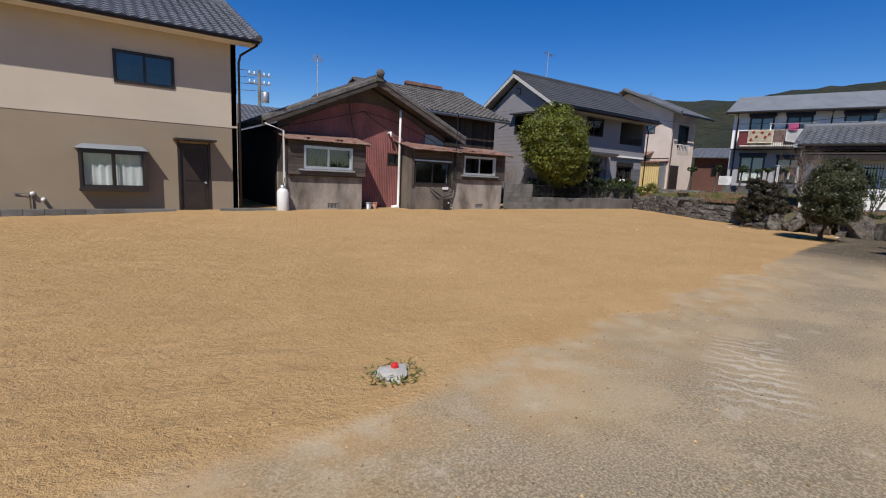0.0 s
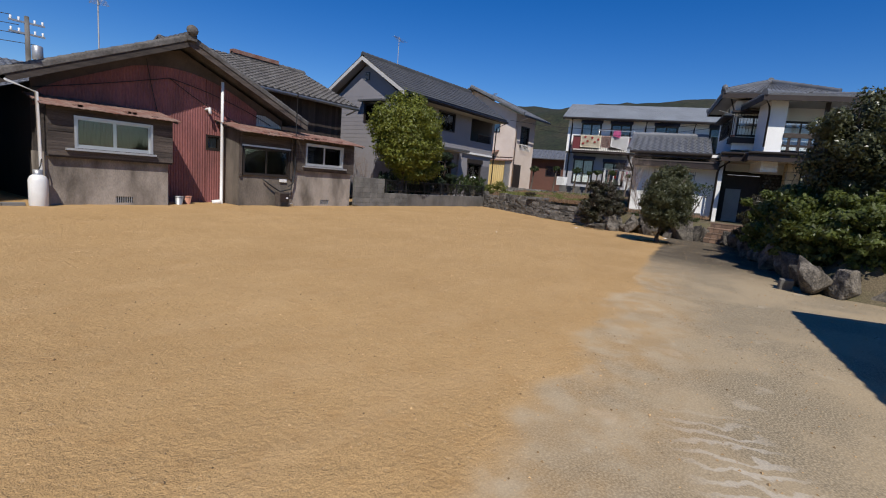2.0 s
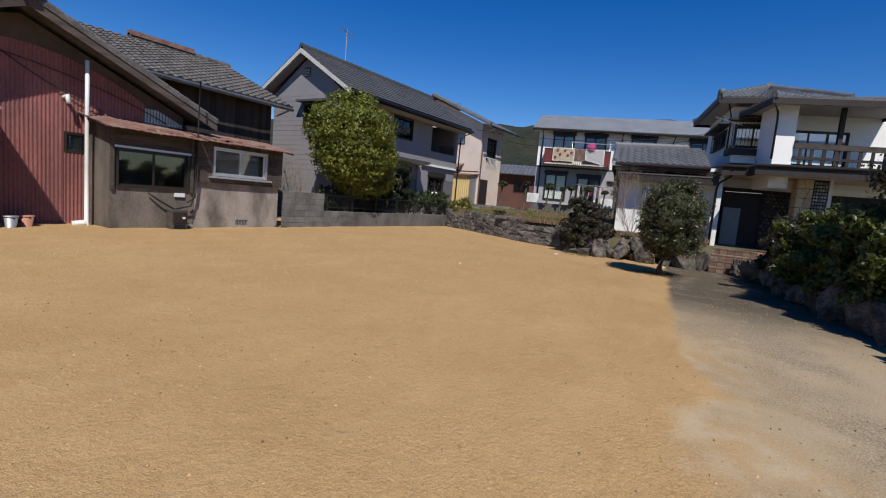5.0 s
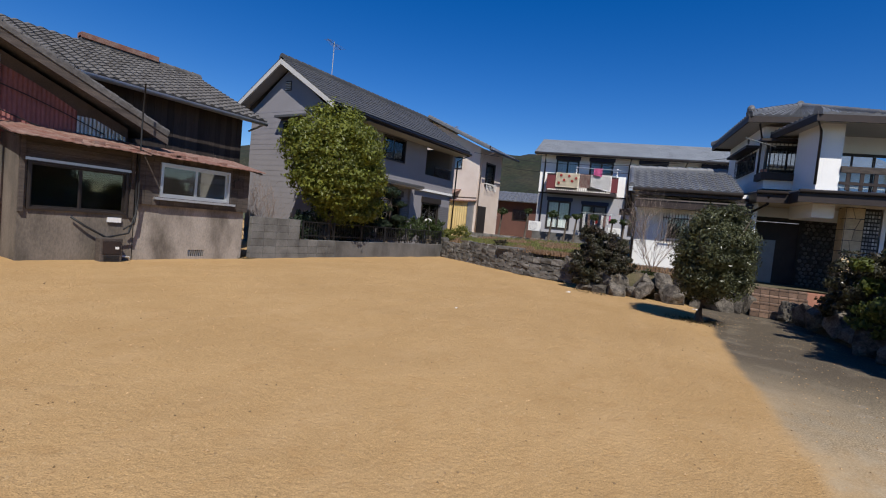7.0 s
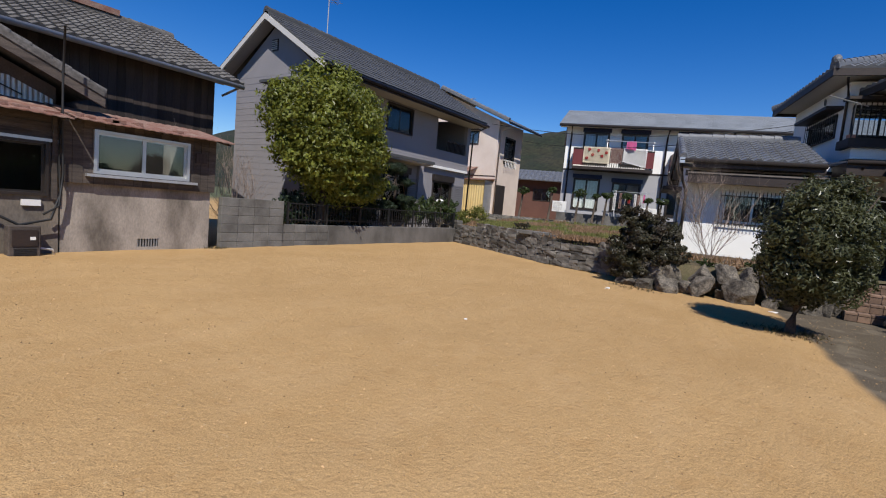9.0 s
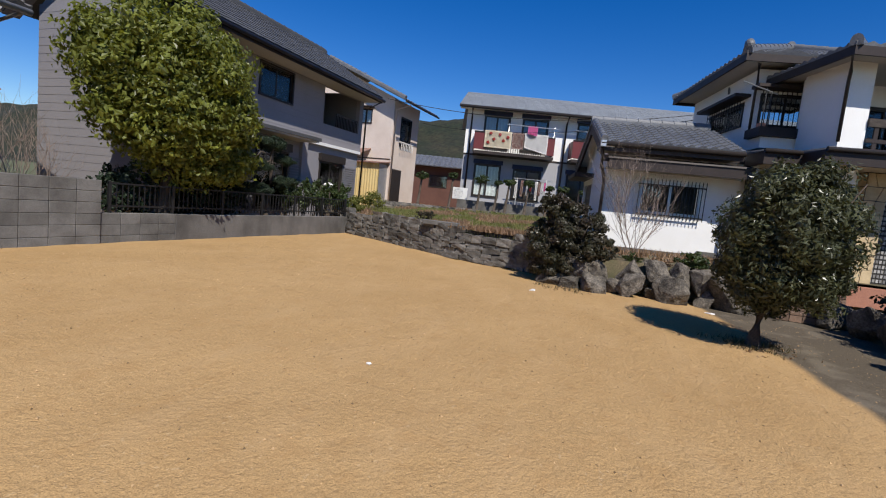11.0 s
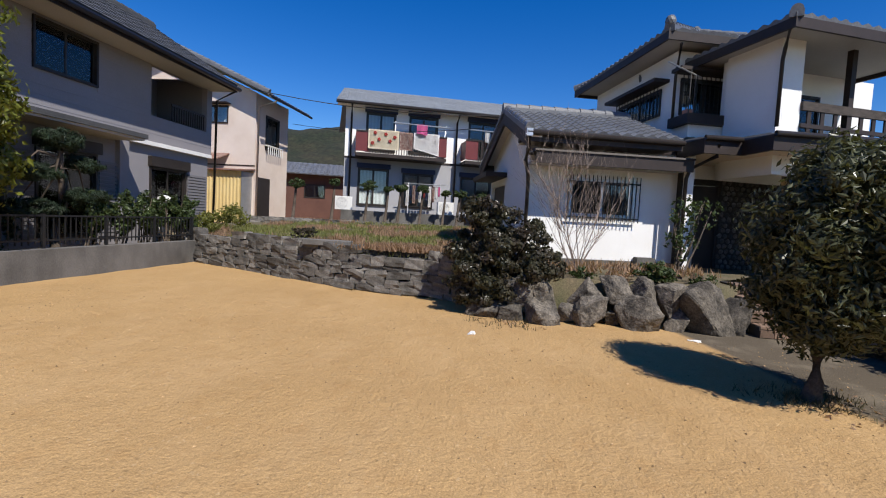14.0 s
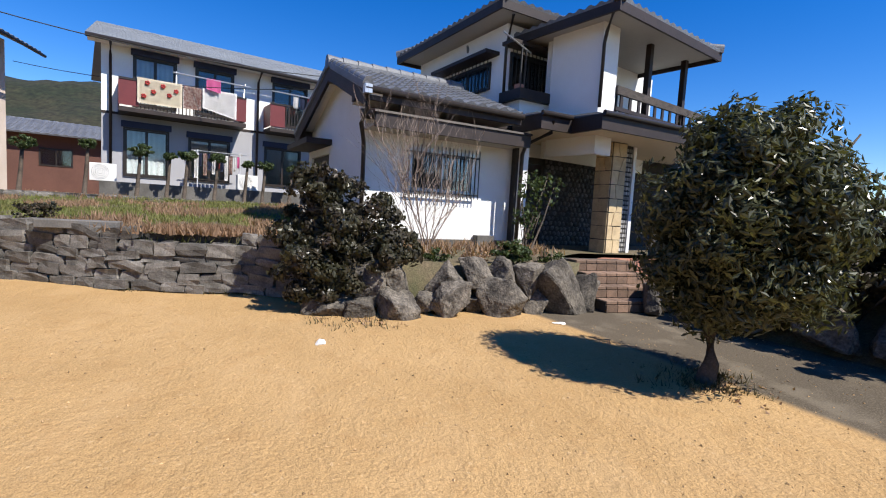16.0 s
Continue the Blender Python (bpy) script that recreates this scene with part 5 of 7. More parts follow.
    for a, b, n0, n1 in ((-4.4, -3.55, 0.55, 0.62), (-3.55, 2.5, 1.33, 1.4), (-3.62, -3.55, 0.62, 1.4), (-4.4, -4.33, -0.3, 0.55)):
        box_part("porch_fascia", p, a, b, n0, n1, 3.12, 3.4, M["brown_wood"], h)
    for a, b, n in ((-3.62, 2.5, 1.42), (-4.42, -3.62, 0.64)):
        eave_box("porch_roof", [p.p(a, -3.0, 3.4), p.p(b, -3.0, 3.4), p.p(b, n, 3.4), p.p(a, n, 3.4)],
                 [p.p(a + 0.1, -3.0, 3.66), p.p(b, -3.0, 3.66), p.p(b, n - 0.2, 3.46), p.p(a + 0.06, n - 0.2, 3.46)], M["dark_slate"], h)
    for x, ya, yb in ((21.56, 3.62, -2.5), (22.34, 4.42, 3.66)):
        tube("gutter", [(x, ya, 3.41), (x, yb, 3.41)], 0.05, M["dark_frame"], h)
    box_part("porch_floor", p, -4.2, 2.5, -1.3, 1.6, 0.3, 0.7, M["terracotta"], h)
    # entrance wall of dark cobbles, with the door
    ent = Side((24.3, 0), (0, -1), (-1, 0))
    bm = bmesh.new()
    wall_bm(bm, ent, -4.2, 2.5, 0.68, 3.17, 0.15, [(-3.9, -2.7, 0.7, 2.7)])
    part("entrance_wall", bm, M["mortar"], h)
    bm = bmesh.new()
    wall_bm(bm, Side((23.25, 4.18), (1, 0), (0, -1)), 0.0, 1.05, 0.68, 3.17, 0.1)
    part("entrance_side_wall", bm, M["mortar"], h)
    rng = random.Random(5)
    cob = []
    for k in range(5):
        bm = bmesh.new()
        bmesh.ops.create_icosphere(bm, subdivisions=1, radius=1.0)
        for v in bm.verts:
            v.co *= rng.uniform(0.85, 1.15)
        me = bpy.data.meshes.new("cobble")
        bm.to_mesh(me)
        bm.free()
        me.materials.append(M["dark_stone"])
        me.polygons.foreach_set("use_smooth", [True] * len(me.polygons))
        cob.append(me)
    panel = part("cobble_facing", wall_only(ent, -2.65, -0.3, 0.7, 3.14), M["mortar"], h, "dark rounded cobble facing")
    z, row = 0.78, 0
    while z < 3.1:
        u = -2.6 + (row % 2) * 0.07
        while u < -0.35:
            ob = link("cobble", rng.choice(cob), panel)
            ob.matrix_basis = Matrix.LocRotScale(ent.p(u + rng.uniform(-0.015, 0.015), 0.03, z + rng.uniform(-0.01, 0.01)), Euler((rng.uniform(0, 6), 0, 0)), (0.035, 0.068, 0.06))
            u += 0.14
        z += 0.125
        row += 1
    box_part("door", ent, -3.9, -2.7, -0.08, -0.03, 0.72, 2.68, M["brown_wood"], h, "dark timber front door")
    box_part("pale_screen", Side((24.1, 0), (0, -1), (-1, 0)), -3.9, -3.35, -0.03, 0.0, 0.72, 2.1, M["frosted"], h)
    # crazy-paved column
    c = Side((22.6, 0), (0, -1), (-1, 0))
    col = box_part("column", c, -2.17, -1.74, -0.46, 0.0, 0.6, 3.15, M["mortar"], h, "column faced with yellow crazy paving")
    crazy(c, -2.17, -1.74, 0.7, 3.14, col, 11)
    crazy(Side((0, 2.17), (-1, 0), (0, 1)), -23.06, -22.6, 0.7, 3.14, col, 12)
    bm = bmesh.new()
    sbox(bm, c, -1.66, -1.3, -0.6, -0.2, 0.65, 3.15)
    part("mosaic_pier", bm, M["mortar"], h)
    mosaic(Side((22.8, 0), (0, -1), (-1, 0)), -1.66, -1.3, 0.72, 3.1, h)
    box_part("side_pillar", c, -1.26, -1.16, -0.5, -0.2, 0.65, 3.15, M["white_trim"], h)
    # upper storey, set back part
    lower = set(h.children_recursive)
    ua = Side((23.75, 0), (0, -1), (-1, 0))
    ub = Side((0, 4.62), (-1, 0), (0, 1))
    w2, w1 = (-4.5, -3.26, 4.02, 4.88), (-26.4, -24.3, 4.1, 4.76)
    bm = bmesh.new()
    wall_bm(bm, ua, -4.468, -3.0, 2.55, 5.5, 0.15, [w2])
    wall_bm(bm, ub, -28.0, -23.75, 2.55, 5.5, 0.15, [w1])
    part("upper_wall", bm, M["white_wall"], h)
    window(ua, h, *w2, M["dark_frame"], 2, set_in=0.04)
    grille(ua, w2[0], w2[1] + 0.03, w2[2] - 0.02, w2[3] + 0.02, h, 0.11)
    window(ub, h, *w1, M["dark_frame"], 2, set_in=0.04)
    grille(ub, w1[0], w1[1], w1[2] - 0.05, w1[3] + 0.03, h, 0.16)
    box_part("window_hood", ua, -4.75, -3.15, 0.0, 0.4, 4.96, 5.04, M["brown_wood"], h)
    box_part("window_hood", ub, -26.6, -24.0, 0.0, 0.4, 4.84, 4.92, M["brown_wood"], h)
    bal = box_part("balcony", ua, -4.75, -3.1, 0.0, 0.75, 3.68, 3.9, M["brown_wood"], h, "small dark timber balcony")
    box_part("balcony_wall", ua, -4.62, -3.15, 0.0, 0.6, 3.4, 3.68, M["white_wall"], bal)
    for u, z in ((-4.68, 4.85), (-4.56, 4.75)):
        tube("rail_post", [ua.p(u, 0.66, 3.9), ua.p(u, 0.66, z)], 0.015, M["black_metal"], bal)
    tube("drying_pole", [ua.p(-5.3, 0.75, 4.95), ua.p(-4.4, 0.62, 4.72)], 0.018, M["alu"], bal)
    box_part("terracotta_pot", ua, -4.72, -4.58, 0.5, 0.66, 3.9, 4.0, M["terracotta"], bal)
    tube("downpipe", [(23.2, 4.9, 5.45), (23.6, 4.7, 5.1), (23.68, 4.68, 4.9), (23.68, 4.68, 3.9)], 0.035, M["dark_frame"], h)
    # upper storey, forward part
    back_parts = set(h.children_recursive) - lower
    vb = Side((22.45, 0), (0, -1), (-1, 0))
    vs = Side((0, 3.15), (-1, 0), (0, 1))
    bm = bmesh.new()
    wall_bm(bm, vs, -23.75, -22.45, 2.6, 5.2, 0.12)
    wall_bm(bm, vb, -3.028, -2.6, 2.6, 5.2, 0.12)
    back = Side((23.9, 0), (0, -1), (-1, 0))
    wall_bm(bm, back, -3.0, 1.2, 2.6, 5.2, 0.12, [(-2.2, -0.4, 3.5, 4.7)])
    part("upper_wall", bm, M["white_wall"], h)
    window(back, h, -2.2, -0.4, 3.5, 4.7, M["dark_frame"], 3, set_in=0.03)
    rail = box_part("balcony_rail", vb, -2.6, 1.2, 0.0, 0.06, 3.88, 4.05, M["old_wood"], h, "weathered timber balcony rail")
    box_part("lower_rail", vb, -2.6, 1.2, 0.0, 0.05, 3.55, 3.63, M["brown_wood"], rail)
    for i in range(11):
        box_part("baluster", vb, -2.45 + i * 0.33, -2.36 + i * 0.33, 0.01, 0.04, 3.4, 3.88, M["brown_wood"], rail)
    for y in (1.35, -0.2):
        box_part("balcony_post", vb, -y - 0.06, -y + 0.06, -0.12, 0.0, 3.3, 5.2, M["brown_wood"], h)
    tube("downpipe", [(22.0, 3.5, 5.2), (22.3, 3.25, 4.95), (22.38, 3.2, 4.75), (22.38, 3.2, 3.5)], 0.035, M["dark_frame"], h)
    # upper roofs
    def hip(x0, x1, y0, y1, ze, rise):
        lx, ly = x1 - x0, y1 - y0
        cy = (y0 + y1) / 2
        if lx >= ly:
            r0, r1 = Vector((x0 + ly / 2, cy, ze + rise)), Vector((x1 - ly / 2, cy, ze + rise))
            sheets = (((x0, y1), (x0, y0), r0, r0), ((x0, y0), (x1, y0), r1, r0), ((x1, y0), (x1, y1), r1, r1), ((x1, y1), (x0, y1), r0, r1))
            hips = (((x0, y0), r0), ((x1, y0), r1), ((x0, y1), r0), ((x1, y1), r1))
        else:
            cx = (x0 + x1) / 2
            r0, r1 = Vector((cx, y0 + lx / 2, ze + rise)), Vector((cx, y1 - lx / 2, ze + rise))
            sheets = (((x0, y1), (x0, y0), r0, r1), ((x0, y0), (x1, y0), r0, r0), ((x1, y0), (x1, y1), r1, r0), ((x1, y1), (x0, y1), r1, r1))
            hips = (((x0, y0), r0), ((x1, y0), r0), ((x0, y1), r1), ((x1, y1), r1))
        for a, b, c, d in sheets:
            tile_roof("roof", (*a, ze), (*b, ze), c, d, M["grey_tile"], h, tile=0.25, course=0.24, wave=0.035, lip=0.022)
        for q, r in hips:
            ridge_tiles("hip_ridge", (*q, ze + 0.08), tuple(r + Vector((0, 0, 0.06))), M["grey_tile"], h, 0.09)
        ridge_tiles("ridge", tuple(r0 + Vector((0, 0, 0.1))), tuple(r1 + Vector((0, 0, 0.1))), M["grey_tile"], h, 0.11)
        bm = bmesh.new()
        wbox(bm, x0 + 0.05, x1 - 0.05, y0 + 0.05, y1 - 0.05, ze - 0.1, ze - 0.06)
        part("eave_soffit", bm, M["soffit"], h)
        for a, b, c, d in ((x0, x1, y1 - 0.05, y1), (x0, x1, y0, y0 + 0.05), (x0, x0 + 0.05, y0 + 0.05, y1 - 0.05), (x1 - 0.05, x1, y0 + 0.05, y1 - 0.05)):
            bm = bmesh.new()
            wbox(bm, a, b, c, d, ze - 0.2, ze - 0.02)
            part("eave_fascia", bm, M["brown_wood"], h)
    before = set(h.children_recursive)
    hip(23.15, 28.4, 1.3, 5.25, 5.7, 0.8)
    far_roof = set(h.children_recursive) - before
    hip(21.8, 26.2, -0.5, 3.62, 5.3, 0.35)
    bm = bmesh.new()
    bmesh.ops.create_icosphere(bm, subdivisions=2, radius=0.12, matrix=Matrix.Translation((23.2, 5.2, 5.9)) @ Matrix.Diagonal((1, 1, 1.2, 1)))
    far_roof.add(part("corner_ornament", bm, M["grey_tile"], h))
    # the upper storey's two parts stand turned a little from the wing
    base, c0 = pose(23.45, 5.38, 0.66, 0, 0, 12), Matrix.Translation((23.2, 5.3, 0.7))
    back_at = c0 @ base.inverted() @ pose(24.06, 4.85, 0.985, 0, 0, 14) @ Matrix.Scale(0.978, 4) @ c0.inverted()
    front_at = c0 @ base.inverted() @ pose(22.98, 5.28, 0.838, 0, 0, 20) @ c0.inverted()
    for ob in h.children_recursive:
        if ob not in lower:
            ob.data.transform(back_at if ob in back_parts or ob in far_roof else front_at)
    h.matrix_world = base


def wall_only(s, u0, u1, z0, z1):
    bm = bmesh.new()
    sbox(bm, s, u0, u1, 0.003, 0.03, z0, z1)
    return bm


def crazy(s, u0, u1, z0, z1, parent, seed):
    """Irregular flat stones with dark joints."""
    rng = random.Random(seed)
    rows = 8
    for r in range(rows):
        za, zb = z0 + (z1 - z0) * r / rows, z0 + (z1 - z0) * (r + 1) / rows
        cut = u0 + (u1 - u0) * rng.uniform(0.32, 0.68)
        lean = rng.uniform(-0.05, 0.05)
        for a0, a1, b1, b0 in ((u0, cut - lean, cut + lean, u0), (cut - lean, u1, u1, cut + lean)):
            dz = [rng.uniform(-0.035, 0.035) for _ in range(2)]
            j = 0.008
            bm = bmesh.new()
            q = [(a0 + j, za + j), (a1 - j, za + j + dz[0] * 0.3), (b1 - j, zb - j), (b0 + j, zb - j + dz[1] * 0.3)]
            hexa(bm, [s.p(u, 0.0, z) for u, z in q] + [s.p(u, 0.018, z) for u, z in q])
            part("paving_stone", bm, M["paving"], parent)


def mosaic(s, u0, u1, z0, z1, parent):
    rng = random.Random(3)
    nu, nz = 5, 22
    base = bpy.data.meshes.new("mosaic_piece")
    bm = bmesh.new()
    wbox(bm, 0, 0.012, -0.024, 0.024, -0.034, 0.034)
    bm.to_mesh(base)
    bm.free()
    base.materials.append(M["mosaic"])
    for i in range(nu):
        for j in range(nz):
            ob = link("mosaic_piece", base, parent)
            ob.matrix_basis = Matrix.Translation(s.p(u0 + (u1 - u0) * (i + 0.5) / nu, 0.012, z0 + (z1 - z0) * (j + 0.5) / nz))


white_house()


def brick_steps():
    t = thing("brick_steps", (21, 3.7, 0), "brown brick garden steps up to the porch", "steps", kind="structure")
    for i in range(4):
        bm = bmesh.new()
        z = 0.0 + 0.175 * i
        wbox(bm, 20.6 + 0.3 * i, 22.0, 3.0, 4.2, z - 0.02, z + 0.165)
        part("step", bm, M["mortar"], t)
        for k in range(6):
            bm = bmesh.new()
            wbox(bm, 20.59 + 0.3 * i, 20.59 + 0.3 * i + 0.28, 3.0 + 0.2 * k, 3.0 + 0.2 * k + 0.19, z + 0.13, z + 0.178)
            bevelled(bm, 0.006)
            part("brick", bm, M["brick"], t)
            bm = bmesh.new()
            wbox(bm, 20.575 + 0.3 * i, 20.62 + 0.3 * i, 3.0 + 0.2 * k, 3.0 + 0.2 * k + 0.19, z + 0.01, z + 0.12)
            part("brick", bm, M["brick"], t)


brick_steps()


# ---- walls round the lot ----
def block_course_wall(name, x0, x1, y, zs, label, thick=0.15, bl=0.4, cap=None):
    t = thing(name, ((x0 + x1) / 2, y, 0), label, "wall", kind="structure")
    n = max(1, round((x1 - x0) / bl))
    w = (x1 - x0) / n
    me = bpy.data.meshes.new("concrete_block")
    bm = bmesh.new()
    hgt = zs[1] - zs[0]
    wbox(bm, -w / 2 + 0.004, w / 2 - 0.004, -thick / 2, thick / 2, 0.003, hgt - 0.003)
    bevelled(bm, 0.006)
    bm.to_mesh(me)
    bm.free()
    me.materials.append(M["block"])
    for j, z in enumerate(zs[:-1]):
        for i in range(n):
            ob = link("concrete_block", me, t)
            ob.matrix_basis = Matrix.Translation((x0 + w * (i + 0.5), y, z))
    bm = bmesh.new()
    wbox(bm, x0 + 0.01, x1 - 0.01, y - thick / 2 + 0.008, y + thick / 2 - 0.008, zs[0] - 0.2, zs[-1] - 0.01)
    part("joint", bm, M["mortar"], t)
    return t


block_course_wall("kerb_wall_1", -6.2, 1.55, 15.32, [0.0, 0.2], "low grey concrete block kerb beside the house")
block_course_wall("kerb_wall_2", 2.7, 4.3, 15.32, [0.05, 0.22], "low grey concrete block kerb beside the house")
block_course_wall("block_wall", 14.4, 16.05, 15.75, [0.08, 0.28, 0.48, 0.68, 0.88, 1.08, 1.28], "stained grey concrete block wall")


def low_wall():
    t = thing("low_wall", (20, 15.85, 0), "low grey concrete garden wall with block end", "wall", kind="structure")
    bm = bmesh.new()
    wbox(bm, 17.6, 24.2, 15.72, 15.9, -0.05, 0.68)
    bevelled(bm, 0.01)
    part("wall", bm, M["concrete"], t)


block_course_wall("block_wall_low", 16.06, 17.6, 15.8, [0.06, 0.27, 0.48, 0.69], "low wall of grey concrete blocks")
low_wall()


def fence():
    t = thing("metal_fence", (20, 15.85, 0.69), "black metal bar fence on the low wall", "fence")
    bar = bpy.data.meshes.new("fence_bar")
    bm = bmesh.new()
    wbox(bm, -0.008, 0.008, -0.008, 0.008, 0.0, 0.48)
    bm.to_mesh(bar)
    bm.free()
    bar.materials.append(M["black_metal"])
    x = 16.3
    while x < 24.1:
        ob = link("fence_bar", bar, t)
        ob.matrix_basis = Matrix.Translation((x, 15.82, 0.74))
        x += 0.11
    for z in (0.8, 1.22):
        bm = bmesh.new()
        wbox(bm, 16.25, 24.15, 15.805, 15.835, z, z + 0.03)
        part("rail", bm, M["black_metal"], t)
    for i in range(7):
        bm = bmesh.new()
        wbox(bm, 16.25 + i * 1.3, 16.3 + i * 1.3, 15.79, 15.84, 0.66, 1.27)
        part("post", bm, M["black_metal"], t)


fence()


def stone_meshes(count, material, seed, flat):
    rng = random.Random(seed)
    out = []
    for k in range(count):
        bm = bmesh.new()
        bmesh.ops.create_cube(bm, size=1.0)
        bmesh.ops.subdivide_edges(bm, edges=bm.edges[:], cuts=1, use_grid_fill=True)
        for v in bm.verts:
            r = v.co.length
            v.co *= 1 - 0.22 * max(0, r - 0.55) + rng.uniform(-0.1, 0.1)
        bmesh.ops.recalc_face_normals(bm, faces=bm.faces)
        me = bpy.data.meshes.new("stone")
        bm.to_mesh(me)
        bm.free()
        me.materials.append(material)
        out.append(me)
    return out


def stone_wall():
    t = thing("dry_stone_wall", (22.5, 12, 0), "low dry stone wall of grey field stones", "wall", kind="structure")
    rng = random.Random(8)
    st = stone_meshes(9, M["stone"], 4, True)
    z = 0.02
    while z < 0.86:
        hgt = rng.uniform(0.11, 0.17)
        y = 8.3 + rng.uniform(0, 0.2)
        while y < 16.3:
            ln = rng.uniform(0.22, 0.52)
            e = terrace_edge(y + ln / 2)
            de = terrace_edge(y + ln) - terrace_edge(y)
            if z > 0.66 and (rng.random() < 0.3 or (9.3 < y < 10.6)):
                y += ln
                continue
            ob = link("stone", rng.choice(st), t)
            ob.matrix_basis = Matrix.LocRotScale((e + 0.02 + z * 0.12 + rng.uniform(-0.03, 0.03), y + ln / 2, z + hgt / 2 + ground_z(e, y) * 0.8),
                                                Euler((rng.uniform(-0.12, 0.12), rng.uniform(-0.1, 0.1), -math.atan2(de, ln) + rng.choice((0, math.pi)))), (0.3, ln * 1.02, hgt * 1.08))
            y += ln
        z += hgt
    bm = bmesh.new()
    prev = None
    for i in range(30):
        y = 8.2 + i * 0.285
        e = terrace_edge(y) + 0.12
        cur = [bm.verts.new((e, y, -0.05)), bm.verts.new((e + 0.09, y, 0.84))]
        if prev:
            bm.faces.new((prev[0], cur[0], cur[1], prev[1]))
        prev = cur
    part("earth_core", bm, M["mortar"], t)
    bm = bmesh.new()
    e = terrace_edge(11.6)
    wbox(bm, e - 0.02, e + 0.25, 11.2, 12.2, 0.86, 0.98)
    bevelled(bm, 0.01)
    part("coping_slab", bm, M["concrete"], t)


stone_wall()


def rock_mesh(k, sharp=0.25):
    """An angular boulder: the hull of a few random points, split and roughened."""
    rng = random.Random(100 + k)
    bm = bmesh.new()
    for i in range(13):
        d = Vector((rng.gauss(0, 1), rng.gauss(0, 1), rng.gauss(0, 1))).normalized()
        d = d / max(abs(d.x), abs(d.y), abs(d.z)) ** 0.6
        bm.verts.new(d * rng.uniform(0.82, 1.12))
    res = bmesh.ops.convex_hull(bm, input=bm.verts[:])
    bmesh.ops.delete(bm, geom=[g for g in res["geom_interior"] if isinstance(g, bmesh.types.BMVert)], context="VERTS")
    bmesh.ops.bevel(bm, geom=bm.edges[:], offset=0.04, segments=1, affect="EDGES")
    bmesh.ops.triangulate(bm, faces=bm.faces[:])
    for cuts in (1, 1, 1):
        bmesh.ops.subdivide_edges(bm, edges=[e for e in bm.edges if e.calc_length() > 0.16], cuts=1)
        bmesh.ops.triangulate(bm, faces=bm.faces[:])
    off = Vector((k * 3.1, k * 1.7, 0))
    for v in bm.verts:
        v.co *= 1 + 0.07 * noise.noise(v.co * 2.2 + off) + 0.05 * noise.noise(v.co * 6 + off)
    return bm


def boulders():
    rng = random.Random(21)
    spots = [(20.72, 8.3, 0.28, 0.32, 0.19, 0), (20.6, 7.92, 0.22, 0.24, 0.15, 0), (20.5, 7.38, 0.26, 0.30, 0.24, 0), (20.5, 6.72, 0.24, 0.26, 0.30, 0), (20.5, 5.95, 0.26, 0.36, 0.34, 0),
             (20.75, 4.98, 0.32, 0.42, 0.5, 0), (20.8, 4.5, 0.22, 0.24, 0.36, 0), (20.82, 7.75, 0.26, 0.30, 0.28, 0.28), (20.78, 7.25, 0.28, 0.32, 0.28, 0.32), (20.78, 6.75, 0.26, 0.28, 0.28, 0.34), (20.8, 6.3, 0.26, 0.28, 0.28, 0.36), (20.82, 5.85, 0.26, 0.28, 0.27, 0.36),
             (20.85, 5.4, 0.26, 0.28, 0.28, 0.34), (20.95, 4.25, 0.14, 0.18, 0.30, 0), (20.7, 7.0, 0.2, 0.22, 0.2, 0), (20.68, 6.2, 0.2, 0.24, 0.22, 0), (20.7, 5.4, 0.2, 0.2, 0.24, 0)]
    for k, (x, y, rx, ry, rz, up) in enumerate(spots):
        ob = part("boulder", rock_mesh(k), M["boulder"], None)
        ob.matrix_world = Matrix.LocRotScale((x, y, ground_z(x, y) + up * 0.8 + rz * 0.55), Euler((0, rng.uniform(-0.1, 0.1), rng.uniform(-0.3, 0.3))), (rx, ry * 1.08, rz * 1.12))
        tagged(ob, "weathered grey-brown garden boulder retaining the bank", "boulder", "boulders along the bank")


boulders()


# ---- trees and shrubs ----
plant("round_tree", (17.8, 5.15, 0), "clipped round evergreen tree with dark glossy leaves", "tree",
      ([(17.82, 5.15, -0.02), (17.76, 5.15, 0.2), (17.86, 5.1, 0.45), (17.8, 5.03, 0.8)], [0.095, 0.065, 0.058, 0.05]),
      [((17.72, 5.0, 1.42), (0.98, 0.98, 0.98)), ((17.7, 4.92, 1.92), (0.78, 0.78, 0.66)), ((17.72, 5.0, 0.98), (0.84, 0.84, 0.62)), ((17.7, 4.95, 1.5), (0.7, 0.7, 0.85))], M["leaf_round"], 0.05, 62000, seed=3, clumps=230, inner=0.5, ratio=0.32)
plant("citrus_tree", (17.7, 16.25, 0.1), "large rounded evergreen tree with bright yellow-green leaves", "tree",
      ([(17.7, 16.25, 0.0), (17.65, 16.2, 0.8), (17.75, 16.2, 1.6), (17.7, 16.1, 2.4)], [0.17, 0.13, 0.12, 0.1]),
      [((17.6, 16.0, 3.55), (2.05, 1.55, 1.65)), ((17.8, 15.95, 2.7), (2.1, 1.4, 1.1)), ((18.3, 16.0, 1.95), (1.7, 1.0, 0.85)), ((17.5, 16.0, 3.3), (1.7, 1.1, 1.4))], M["leaf_citrus"], 0.075, 70000, seed=5, clumps=260, inner=0.6)


